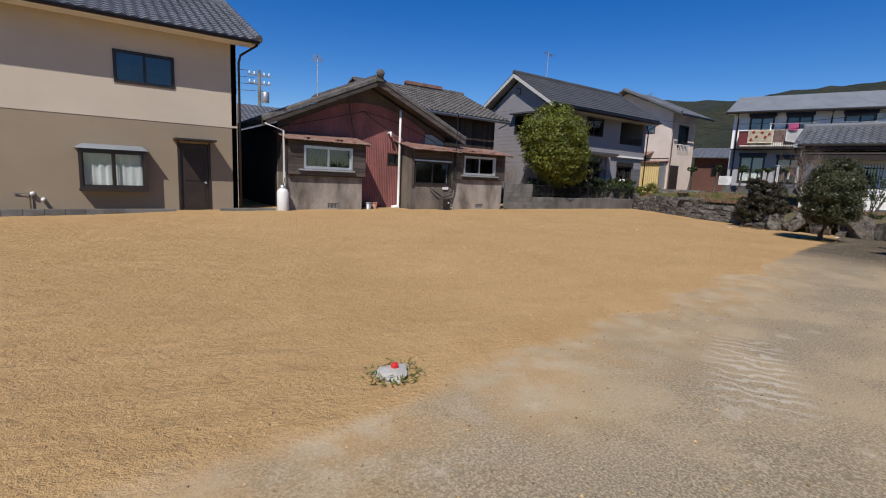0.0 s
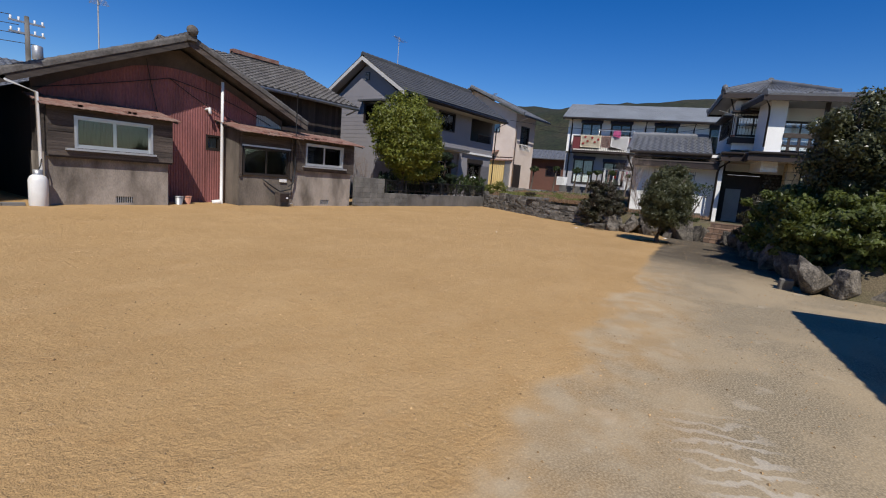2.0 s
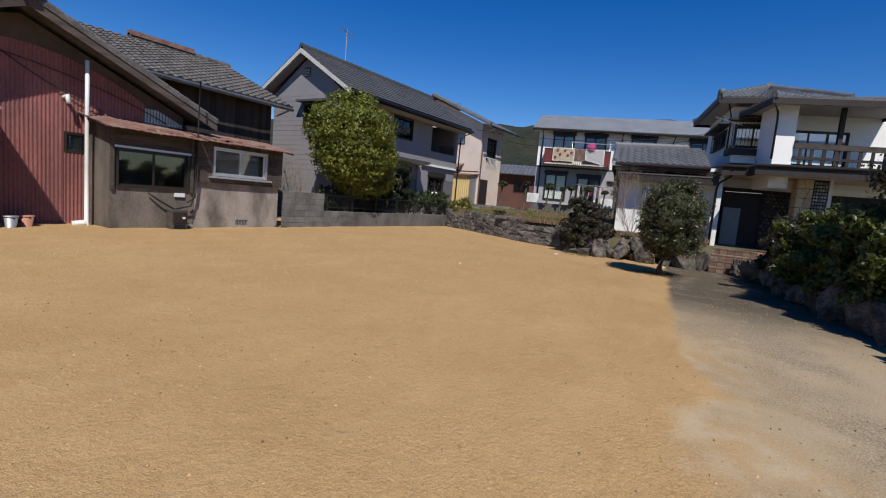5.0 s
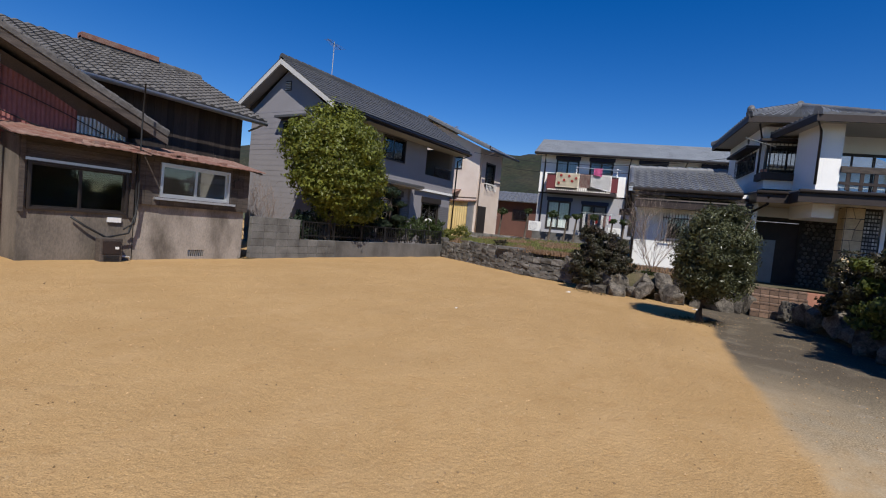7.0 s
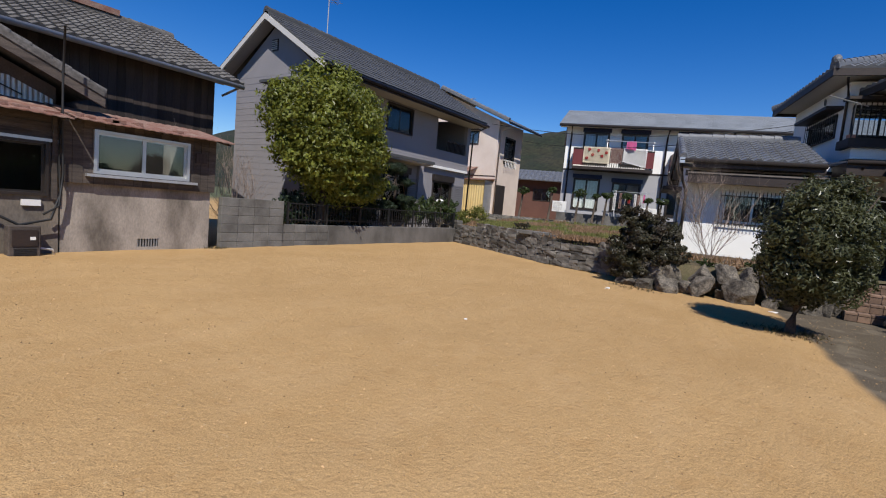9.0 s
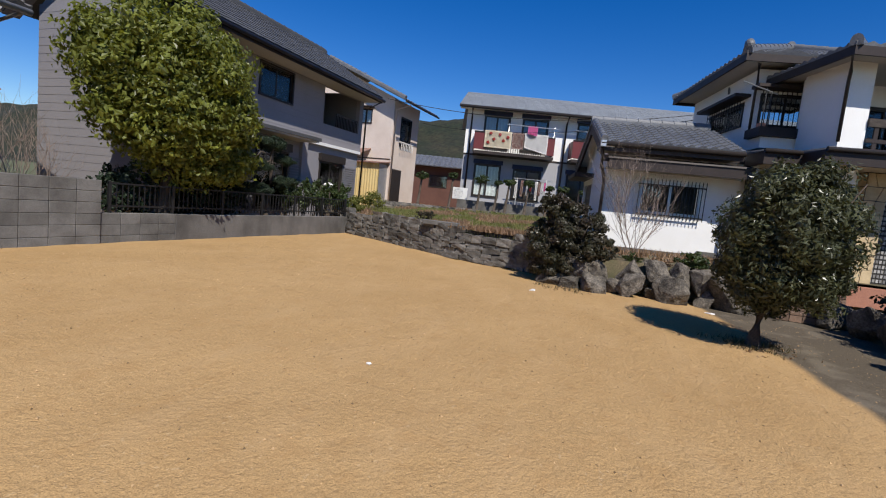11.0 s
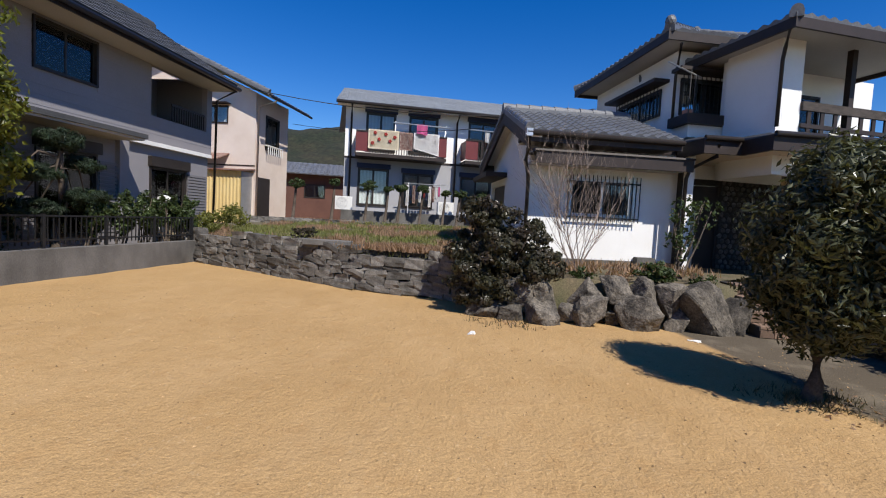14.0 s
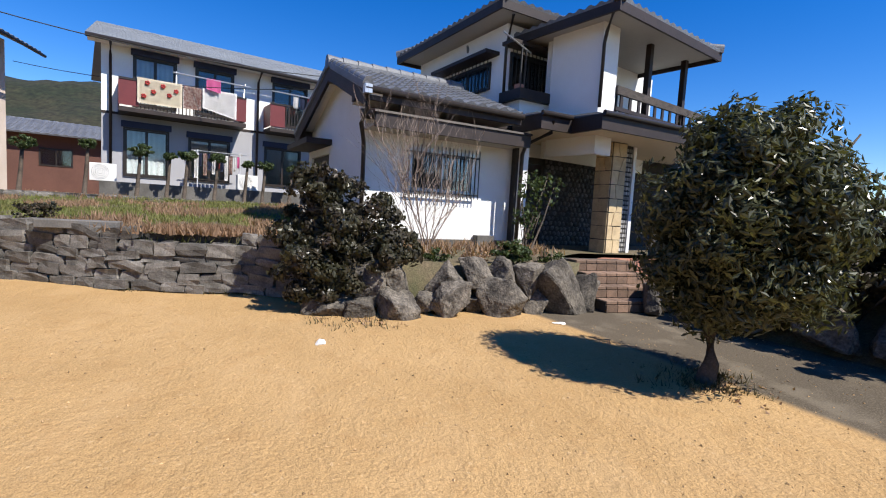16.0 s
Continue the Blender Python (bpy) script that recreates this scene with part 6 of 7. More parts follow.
def pine():
    t = plant("clipped_pine", (20.9, 16.3, 0.1), "dark layered garden pine behind the fence", "tree",
              ([(20.9, 16.3, 0.0), (20.8, 16.25, 0.9), (20.95, 16.25, 1.7), (20.85, 16.2, 2.4)], [0.09, 0.08, 0.06, 0.04]),
              [((20.3, 16.2, 1.35), (0.6, 0.45, 0.2)), ((21.4, 16.2, 1.6), (0.55, 0.45, 0.2)), ((20.4, 16.2, 2.0), (0.55, 0.4, 0.2)), ((21.3, 16.2, 2.2), (0.45, 0.4, 0.2)), ((20.85, 16.2, 2.6), (0.5, 0.4, 0.25))],
              M["leaf_pine"], 0.07, 14000, seed=9, clumps=60, ratio=0.15)
    return t


pine()


def shrub(name, x, y, z, crowns, leaf, size, count, label, seed, stems=5, bark=None, cat="shrub", group=""):
    t = thing(name, (x, y, z), label, cat, group)
    rng = random.Random(seed)
    for i in range(stems):
        c, r = crowns[i % len(crowns)]
        e = Vector(c) + Vector((rng.uniform(-0.6, 0.6) * r[0], rng.uniform(-0.6, 0.6) * r[1], rng.uniform(-0.2, 0.7) * r[2]))
        b = Vector((x + rng.uniform(-0.12, 0.12), y + rng.uniform(-0.12, 0.12), z - 0.05))
        tube("stem", [b, b.lerp(e, 0.5) + Vector((rng.uniform(-0.1, 0.1), rng.uniform(-0.1, 0.1), 0.05)), e], [0.022, 0.015, 0.006], bark or M["bark"], t, sides=5)
    P, N = [], []
    vol = sum(r[0] * r[1] * r[2] for _, r in crowns)
    for i, (c, r) in enumerate(crowns):
        p, n = crown_points(c, r, max(30, int(count * r[0] * r[1] * r[2] / vol)), seed * 13 + i, 45, 0.4)
        P.append(p), N.append(n)
    P, N = np.concatenate(P), np.concatenate(N)
    P[:, 2] = np.maximum(P[:, 2], min(z, 0.12 if name == "bronze_shrub" else z) + 0.02)
    link("foliage", leaves_mesh("foliage", P, N, size, leaf, seed=seed), t)
    return t


shrub("bronze_shrub", 21.4, 8.15, 0.7, [((21.3, 8.15, 1.15), (0.85, 0.95, 0.75)), ((20.75, 8.35, 0.55), (0.55, 0.8, 0.55)), ((21.2, 8.45, 1.7), (0.4, 0.45, 0.4)), ((20.8, 7.55, 0.85), (0.5, 0.6, 0.42))], M["leaf_brown"], 0.045, 26000, "dense bronze-green shrub on the bank above the rocks", 31)
shrub("young_evergreen", 21.9, 4.95, 0.75, [((21.9, 4.95, 1.6), (0.32, 0.36, 0.7)), ((21.95, 4.6, 1.9), (0.25, 0.35, 0.35))], M["leaf_dark"], 0.05, 480, "thin young evergreen sapling beside the porch post", 33, 7)
for k, (y, dx) in enumerate(((7.3, 0.2), (6.7, 0.35), (6.2, 0.15), (4.75, 0.5))):
    shrub("rock_plant", 20.9 + dx, y, 0.66, [((20.9 + dx, y, 0.74), (0.22, 0.3, 0.14))], M[("leaf_brown", "leaf_dark", "dry_grass", "leaf_dark")[k]], 0.03, 420, "small plant growing between the boulders", 141 + k, 3, group="plants between the boulders")
shrub("low_shrub", 21.1, 5.6, 0.72, [((21.0, 5.6, 0.85), (0.3, 0.42, 0.22))], M["leaf_dark"], 0.035, 1300, "low green shrub between the rocks", 35, 4)
shrub("yellow_shrub", 25.1, 16.2, 0.7, [((25.0, 16.0, 1.1), (0.75, 0.7, 0.5)), ((25.6, 15.6, 1.3), (0.6, 0.6, 0.45))], M["leaf_yellow"], 0.045, 3500, "yellow-green shrub at the corner of the bank", 37)
# added shrubs in the darkest leaf colour, standing in for shade below the crown
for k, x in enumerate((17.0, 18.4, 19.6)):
    shrub("shade_fill_shrub", x, 16.5, 0.3, [((x, 16.45, 1.1), (0.75, 0.4, 0.75))], M["leaf_pine"], 0.055, 2600, "added dark-leaved shrub standing in for the shade under the tree", 241 + k, 6, group="shrubs under the tree")
for k, x in enumerate((21.6, 22.3, 23.0, 23.7, 24.3)):
    shrub("hedge_shrub", x, 16.25, 0.6, [((x, 16.15, 1.3), (0.5, 0.3, 0.62))], M["leaf_dark"], 0.05, 1700, "open green hedge shrub behind the fence", 41 + k, 6, group="hedge behind the fence")
shrub("grey_bush", 23.6, 12.6, 0.9, [((23.4, 12.6, 1.05), (0.3, 0.45, 0.22))], M["leaf_brown"], 0.035, 500, "small dull bush on the bank", 47)
# camellia bank beside the drive
for k, (x, y, r, z, leaf, n) in enumerate(((12.6, 0.2, 0.8, 0.55, "leaf_hedge", 9000), (12.75, -0.55, 1.25, 0.8, "leaf_hedge", 12000), (13.2, 0.75, 1.1, 0.7, "leaf_hedge", 15000), (13.9, 1.15, 1.15, 0.85, "leaf_hedge", 15000), (15.2, 1.55, 1.25, 0.85, "leaf_hedge", 15000), (16.8, 2.0, 1.2, 0.8, "leaf_hedge", 12000), (18.4, 2.35, 1.1, 0.75, "leaf_brown", 9000), (19.8, 2.2, 0.9, 0.7, "leaf_brown", 6000))):
    shrub("camellia_shrub", x, y, 0.3, [((x, y, z + 0.4), (r, r * 0.95, z)), ((x + 0.4, y - 0.3, z + 0.75), (r * 0.8, r * 0.8, z * 0.7)), ((x + 0.2, y + 0.3, 0.62), (r * 0.75, r * 0.6, 0.4))], M[leaf], 0.06, n, "dense glossy green camellia shrub on the rock bank", 51 + k, group="camellias on the rock bank")
plant("holly_tree", (14.5, 0.8, 0.3), "tall dark evergreen tree above the camellia shrubs", "tree",
      ([(14.5, 0.8, 0.2), (14.4, 0.85, 1.2), (14.5, 0.8, 2.2)], [0.12, 0.1, 0.07]),
      [((14.5, 0.75, 2.95), (1.3, 1.3, 1.15)), ((14.7, 0.6, 2.3), (1.2, 1.2, 0.95))], M["leaf_round"], 0.055, 26000, seed=61, clumps=120, inner=0.55)


def rock_bank():
    rng = random.Random(77)
    verts, faces = [], []
    nx, ny = 60, 16
    for i in range(nx):
        x = 11.9 + i * 0.14
        y0 = 1.55 + 0.25 * (x - 12)
        for j in range(ny):
            d = j * 0.35
            verts.append((x, y0 - 0.3 - d, -0.05 + 0.75 * smooth(0, 0.9, d) * smooth(11.7, 12.8, x) + 0.08 * noise.noise(Vector((x, d, 1)))))
    faces = [(i * ny + j, (i + 1) * ny + j, (i + 1) * ny + j + 1, i * ny + j + 1) for i in range(nx - 1) for j in range(ny - 1)]
    tagged(link("planted_bank", raw_mesh("planted_bank", verts, faces, M["soil"], True), None), "earth bank beside the drive under the camellias", "bank", kind="structure")
    for k in range(13):
        x = 11.95 + k * 0.72
        y = 1.25 + 0.25 * (x - 12) - (0.1 if k else 0.0)
        ob = part("boulder", rock_mesh(40 + k), M["boulder"], None)
        hz = 0.4 if k == 0 else rng.uniform(0.28, 0.4)
        ob.matrix_world = Matrix.LocRotScale((x, y, hz * 0.75), Euler((0, 0, rng.uniform(0, 3))), (rng.uniform(0.3, 0.42), rng.uniform(0.24, 0.32), hz))
        tagged(ob, "rough grey boulder edging the drive", "boulder", "boulders beside the drive")
    for k, (x, y) in enumerate(((12.05, 0.8), (12.2, 0.35), (12.35, -0.15), (12.5, -0.65), (12.6, -1.2))):
        ob = part("boulder", rock_mesh(70 + k), M["boulder"], None)
        ob.matrix_world = Matrix.LocRotScale((x, y, 0.2), Euler((0, 0, k)), (0.3, 0.3, 0.32))
        tagged(ob, "rough grey boulder at the foot of the hedge", "boulder", "boulders beside the drive")


rock_bank()


def bare_tree(x, y, z, stems, reach, label, seed, group=""):
    """Thin leafless stems that fork three times."""
    t = thing("bare_tree", (x, y, z + 0.05), label, "tree", group)
    rng = random.Random(seed)
    def grow(p, d, r, n, depth):
        pts = [p]
        for i in range(n):
            d = (d + Vector((rng.uniform(-0.16, 0.16), rng.uniform(-0.16, 0.16), rng.uniform(-0.02, 0.14)))).normalized()
            p = p + d * 0.15
            pts.append(p)
            if depth < 3 and rng.random() < (0.75 if depth else 0.6):
                q = (d + Vector((rng.uniform(-0.8, 0.8), rng.uniform(-0.8, 0.8), rng.uniform(0, 0.3)))).normalized()
                grow(p, q, r * 0.55, max(3, n - 3 - i // 3), depth + 1)
        tube("branch" if depth else "stem", pts, [r * (1 - 0.75 * i / n) for i in range(n + 1)], M["twig"], t, sides=4)
    for k in range(stems):
        a = k * 1.3
        grow(Vector((x, y, z)), Vector((0.35 * math.cos(a), 0.5 * math.sin(a), 1)).normalized(), 0.015, reach + k % 3, 0)


bare_tree(21.75, 6.75, 0.68, 6, 9, "leafless young tree with fine pale twigs", 4)
bare_tree(15.3, 16.5, 0.1, 4, 10, "bare twiggy shrub behind the concrete block wall", 19)


def topiary():
    for k, (u, z, r) in enumerate(((-2.2, 2.62, 0.24), (-0.75, 2.75, 0.2), (0.55, 2.72, 0.26), (1.35, 2.62, 0.16), (1.85, 2.7, 0.23), (2.75, 2.7, 0.23), (3.7, 2.6, 0.17), (4.3, 2.6, 0.23), (5.25, 2.55, 0.2), (6.4, 2.5, 0.2))):
        p = APT.p(u, 2.0, 0)
        bz = 1.25
        t = thing("topiary_tree", (p.x, p.y, bz), "small topiary tree with clipped ball on bare stem", "tree", "row of topiary trees")
        q = APT.p(u - 0.12, 2.0, 0)
        tube("stem", [(q.x, q.y, bz - 0.2), ((p.x + q.x) / 2 + 0.04, (p.y + q.y) / 2, (bz + z) / 2), (p.x, p.y, z)], [0.07, 0.05, 0.04], M["bark"], t, sides=6)
        pts, nr = crown_points((p.x, p.y, z), (r * 1.45, r * 1.45, r * 0.85), 1500, 90 + k, 40, 0.6)
        link("ball", leaves_mesh("ball", pts, nr, 0.045, M["leaf_dark"], seed=k), t)


topiary()


# ---- house beyond the drive, which throws the dark shadow on the concrete ----
def side_house():
    h = thing("side_house", (8.3, -0.4, 0), "plain single-storey house beside the drive", "house")
    bm = bmesh.new()
    for s, L in ((Side((1.6, -1.1), (1, 0), (0, 1)), 6.2), (Side((7.8, -1.1), (0, -1), (1, 0)), 6.0), (Side((1.6, -7.1), (1, 0), (0, -1)), 6.2), (Side((1.6, -1.1), (0, -1), (-1, 0)), 6.0)):
        wall_bm(bm, s, 0, L, -0.05, 3.0, 0.15)
    part("wall", bm, M["white_wall"], h)
    tile_roof("roof", (1.0, -0.4, 3.0), (8.3, -0.4, 3.0), (8.3, -4.1, 3.7), (1.0, -4.1, 3.7), M["grey_tile"], h)
    tile_roof("roof", (8.3, -7.8, 3.0), (1.0, -7.8, 3.0), (1.0, -4.1, 3.7), (8.3, -4.1, 3.7), M["grey_tile"], h)
    h.matrix_world = pose(8.05, -0.17, 0, 0, 0, 10.5)


side_house()


# ---- small things ----
def survey_marker():
    t = thing("boundary_marker", (1.61, 2.8, 0), "concrete boundary stone with red plastic cap in weeds", "marker")
    bm = rock_mesh(77)
    bmesh.ops.transform(bm, matrix=Matrix.Translation((1.61, 2.8, 0.03)) @ Matrix.Diagonal((0.14, 0.12, 0.045, 1)), verts=bm.verts[:])
    part("stone", bm, M["soffit"], t)
    bm = bmesh.new()
    wbox(bm, 1.59, 1.635, 2.78, 2.825, 0.06, 0.1)
    bevelled(bm, 0.006)
    part("cap", bm, M["red_plastic"], t, "red plastic cap")
    rng = np.random.default_rng(3)
    a = rng.uniform(0, 6.28, 120)
    r = rng.uniform(0.12, 0.24, 120)
    p = np.stack([1.61 + r * np.cos(a), 2.8 + r * np.sin(a) * 0.8, rng.uniform(0.01, 0.07, 120)], 1)
    link("weed_tuft", leaves_mesh("weed_tuft", p, np.tile([0, 0, 1.0], (120, 1)), 0.03, M["grass"], seed=3, ratio=0.25), t)


survey_marker()


def cylinder(name, x, y, z0, z1, r, material, parent, label="", cap=0.0):
    pts = [(x, y, z0), (x, y, z0 + 0.03), (x, y, z1 - cap), (x, y, z1 - cap * 0.4), (x, y, z1)]
    return tube(name, pts, [r * 0.92, r, r, r * 0.8, r * 0.35] if cap else [r, r, r, r, r], material, parent, label, 18)


def gas_cylinder():
    t = thing("gas_cylinder", (4.55, 15.35, 0.1), "pale grey gas cylinder beside the old house", "gas cylinder")
    cylinder("tank", 4.55, 15.35, 0.1, 0.86, 0.18, M["plastic_white"], t, cap=0.14)
    cylinder("collar", 4.55, 15.35, 0.80, 0.95, 0.09, M["steel"], t)
    tube("hose", [(4.55, 15.35, 0.9), (4.62, 15.4, 1.05), (4.66, 15.5, 1.2)], 0.012, M["black"], t)


gas_cylinder()


def water_heater():
    t = thing("water_heater", (10.95, 15.42, 0.1), "brown floor-standing bath heater by the plaster wall", "water heater")
    s = Side((0, 15.5), (1, 0), (0, -1))
    box_part("body", s, 10.72, 11.12, -0.05, 0.2, 0.12, 0.62, M["old_wood"], t, bev=0.012)
    box_part("panel", s, 10.76, 11.08, 0.2, 0.215, 0.3, 0.56, M["brown_wood"], t)
    for i in range(4):
        box_part("louvre", s, 10.78, 11.06, 0.2, 0.215, 0.16 + 0.03 * i, 0.175 + 0.03 * i, M["black"], t)
    box_part("label_plate", s, 10.98, 11.05, 0.215, 0.222, 0.4, 0.45, M["plastic_white"], t)
    tube("pipe", [(11.12, 15.45, 0.25), (11.3, 15.4, 0.22), (11.32, 15.42, 0.14)], 0.022, M["plastic_white"], t)


water_heater()


def bucket(x, y, label, material):
    t = thing("bucket", (x, y, 0.13), label, "bucket")
    tube("body", [(x, y, 0.13), (x, y, 0.36)], [0.09, 0.13], material, t, sides=16)
    tube("rim", [(x, y, 0.35), (x, y, 0.375)], 0.14, material, t, sides=16)


bucket(7.85, 15.95, "dark grey plastic bucket at the wall", M["steel"])
bucket(8.15, 16.1, "brown plant pot at the wall", M["terracotta"])


def tv_aerial(x, y, z0, z1, label, turn=0.3):
    t = thing("tv_aerial", (x, y, z0), label, "aerial")
    tube("mast", [(x, y, z0), (x, y, z1)], 0.018, M["steel"], t, sides=6)
    d = Vector((math.cos(turn), math.sin(turn), 0))
    n = Vector((-d.y, d.x, 0))
    c = Vector((x, y, z1 - 0.1))
    tube("boom", [c - d * 0.55, c + d * 0.55], 0.012, M["steel"], t, sides=5)
    for i in range(9):
        p = c + d * (-0.5 + i * 0.125)
        w = 0.14 + 0.012 * i
        tube("element", [p - n * w, p + n * w], 0.006, M["steel"], t, sides=4)


tv_aerial(19.9, 19.0, 7.0, 8.35, "steel rooftop television aerial on the grey house")
tv_aerial(6.5, 17.6, 3.9, 5.6, "old steel television aerial on the red house", 1.2)
tv_aerial(36.0, 23.0, 7.5, 8.8, "rooftop television aerial on the cream house", 0.8)


def utility_pole(x, y, h):
    t = thing("utility_pole", (x, y, 0), "concrete utility pole with crossarms and wires", "utility pole")
    tube("pole", [(x, y, -0.1), (x, y, h)], [0.17, 0.11], M["concrete"], t, sides=12)
    for z in (h - 0.4, h - 1.0):
        bm = bmesh.new()
        wbox(bm, x - 0.8, x + 0.8, y - 0.05, y + 0.05, z, z + 0.1)
        part("crossarm", bm, M["steel"], t)
        for i in range(5):
            cylinder("insulator", x - 0.7 + i * 0.35, y, z + 0.1, z + 0.28, 0.05, M["plastic_white"], t)
    cylinder("transformer", x + 0.35, y - 0.3, h - 2.3, h - 1.5, 0.26, M["steel"], t, cap=0.08)
    return t


pole = utility_pole(9.6, 38.0, 8.6)


def wire(name, a, b, sag, parent=None, r=0.012, label="", seg=14):
    a, b = Vector(a), Vector(b)
    pts = [a.lerp(b, i / seg) - Vector((0, 0, 4 * sag * (i / seg) * (1 - i / seg))) for i in range(seg + 1)]
    return tube(name, pts, r, M["black"], parent, label, sides=4)


for k in range(4):
    wire("wire", (9.6 - 0.7 + 0.35 * k, 38.0, 8.5 - 0.45 * k), (-25, 42 + k, 8.9 - 0.5 * k), 0.4, pole, 0.022)
for k, (a, b) in enumerate((((27.2, 16.3, 5.3), (30.5, 5.0, 5.7)), ((36.5, 19.0, 6.0), (29.0, 5.2, 5.2)))):
    tagged(wire("overhead_wire", a, b, 0.5, None, 0.014), "black overhead service wire between the houses", "wire", "overhead wires")


def cloth(s, u0, u1, z_top, z_bot, n, material, parent, name, label="", skew=0.0, wave=0.03):
    bm = bmesh.new()
    nu, nz = 14, 10
    grid = []
    for j in range(nz + 1):
        row = []
        for i in range(nu + 1):
            a, b = i / nu, j / nz
            w = wave * math.sin(a * 9 + z_top * 3) * b
            row.append(bm.verts.new(s.p(u0 + (u1 - u0) * a, n + w, z_top + (z_bot - z_top + skew * a) * b)))
        grid.append(row)
    for j in range(nz):
        for i in range(nu):
            bm.faces.new((grid[j][i], grid[j][i + 1], grid[j + 1][i + 1], grid[j + 1][i]))
    bmesh.ops.solidify(bm, geom=bm.faces[:], thickness=0.012)
    return part(name, bm, material, parent, label, smooth=True)


def laundry():
    s = APT
    b = thing("blanket", s.p(1.1, 1.02, 4.4), "cream blanket with red flowers hung over the balcony rail", "blanket")
    cloth(s, 0.5, 1.78, 5.12, 4.32, 1.0, M["cream_cloth"], b, "blanket_cloth", wave=0.01)
    rng = random.Random(2)
    for u, z in ((0.78, 4.98), (1.22, 4.95), (0.95, 4.72), (1.4, 4.68), (1.6, 4.85), (0.68, 4.55)):
        bm = bmesh.new()
        for k in range(5):
            a = k * 1.257
            c = s.p(u + 0.045 * math.cos(a), 1.028, z + 0.045 * math.sin(a))
            bmesh.ops.create_icosphere(bm, subdivisions=1, radius=0.038, matrix=Matrix.Translation(c))
        part("printed_flower", bm, M["red_cloth"], b)
    t = thing("sheet", s.p(3.0, 1.02, 4.4), "white bed sheet hung over the balcony rail", "sheet")
    cloth(s, 2.4, 3.5, 5.12, 4.45, 1.01, M["cloth"], t, "sheet_cloth", skew=-0.25, wave=0.01)
    t = thing("pink_towel", s.p(2.8, 1.12, 5.1), "pink towel on the balcony drying pole", "towel")
    cloth(s, 2.5, 2.95, 5.46, 5.1, 1.12, M["pink"], t, "towel_cloth", skew=-0.08)
    t = thing("patterned_cloth", s.p(2.1, 1.02, 4.5), "brown patterned cloth on the balcony rail", "cloth")
    cloth(s, 1.82, 2.36, 5.1, 4.35, 1.0, M["brown_cloth"], t, "cloth_sheet", wave=0.01)
    rack = thing("drying_rack", s.p(2.9, 0.8, 1.72), "aluminium drying pole with hanging washing", "drying rack")
    for u in (2.3, 3.7):
        tube("stand", [s.p(u, 0.8, 1.7), s.p(u, 0.8, 3.05)], 0.02, M["alu"], rack)
    tube("pole", [s.p(2.1, 0.8, 3.0), s.p(3.95, 0.8, 3.0)], 0.018, M["alu"], rack)
    for k in range(11):
        u = 2.2 + k * 0.14
        m = M[("cloth", "navy", "brown_cloth", "navy", "cloth", "red_cloth", "navy", "cloth", "brown_cloth", "cloth", "pink")[k]]
        w = thing("garment", s.p(u, 0.8, 2.4), "piece of washing on the drying pole", "clothing", "washing on the pole")
        cloth(s, u, u + rng.uniform(0.09, 0.13), 2.92, 2.92 - rng.uniform(0.4, 0.9), 0.8, m, w, "garment_cloth")
    t = thing("hung_shirts", s.p(5.9, 1.0, 4.9), "dark and red clothes on the second balcony", "clothing")
    for u, m in ((5.5, "cloth"), (5.75, "navy"), (6.05, "red_cloth"), (6.3, "navy")):
        cloth(s, u, u + 0.2, 5.4, 4.95, 1.08, M[m], t, "shirt")


laundry()


def ac_unit(u, z, label):
    s = APT.shift(0.9)
    t = thing("air_conditioner", s.p(u, 0, z), label, "air conditioner", "outdoor air conditioner units")
    box_part("casing", s, u, u + 0.7, 0.0, 0.28, z, z + 0.55, M["plastic_white"], t, bev=0.012)
    c = s.p(u + 0.28, 0.285, z + 0.28)
    for r in (0.06, 0.12, 0.18, 0.22):
        tube("fan_ring", [c + s.u * (r * math.cos(a)) + Vector((0, 0, r * math.sin(a))) for a in [k * math.pi / 12 for k in range(25)]], 0.006, M["steel"], t, sides=4)


ac_unit(-0.75, 1.72, "white outdoor air conditioner unit on the apartment base")
ac_unit(3.55, 1.72, "white outdoor air conditioner unit on the apartment base")


def white_cover(x, y):
    t = thing("covered_washing", (x, y, 0.7), "white cloth hung on a garden stand behind the fence", "washing")
    s = Side((x, y), (1, 0), (0, -1))
    tube("stand", [(x, y, 0.3), (x, y, 1.75)], 0.02, M["alu"], t)
    cloth(s, -0.16, 0.12, 1.62, 0.8, 0.02, M["cloth"], t, "drape", wave=0.05)
    cloth(s, -0.75, -0.5, 1.5, 1.15, 0.02, M["cloth"], t, "drape", wave=0.05)
    cloth(s, -0.45, -0.34, 1.5, 1.25, 0.02, M["red_cloth"], t, "red_drape", wave=0.03)
    bm = bmesh.new()
    bmesh.ops.create_uvsphere(bm, u_segments=14, v_segments=8, radius=0.17, matrix=Matrix.Translation((x + 0.02, y, 1.66)) @ Matrix.Diagonal((1, 1, 0.6, 1)))
    part("top_cover", bm, M["cloth"], t, smooth=True)


white_cover(23.9, 16.45)


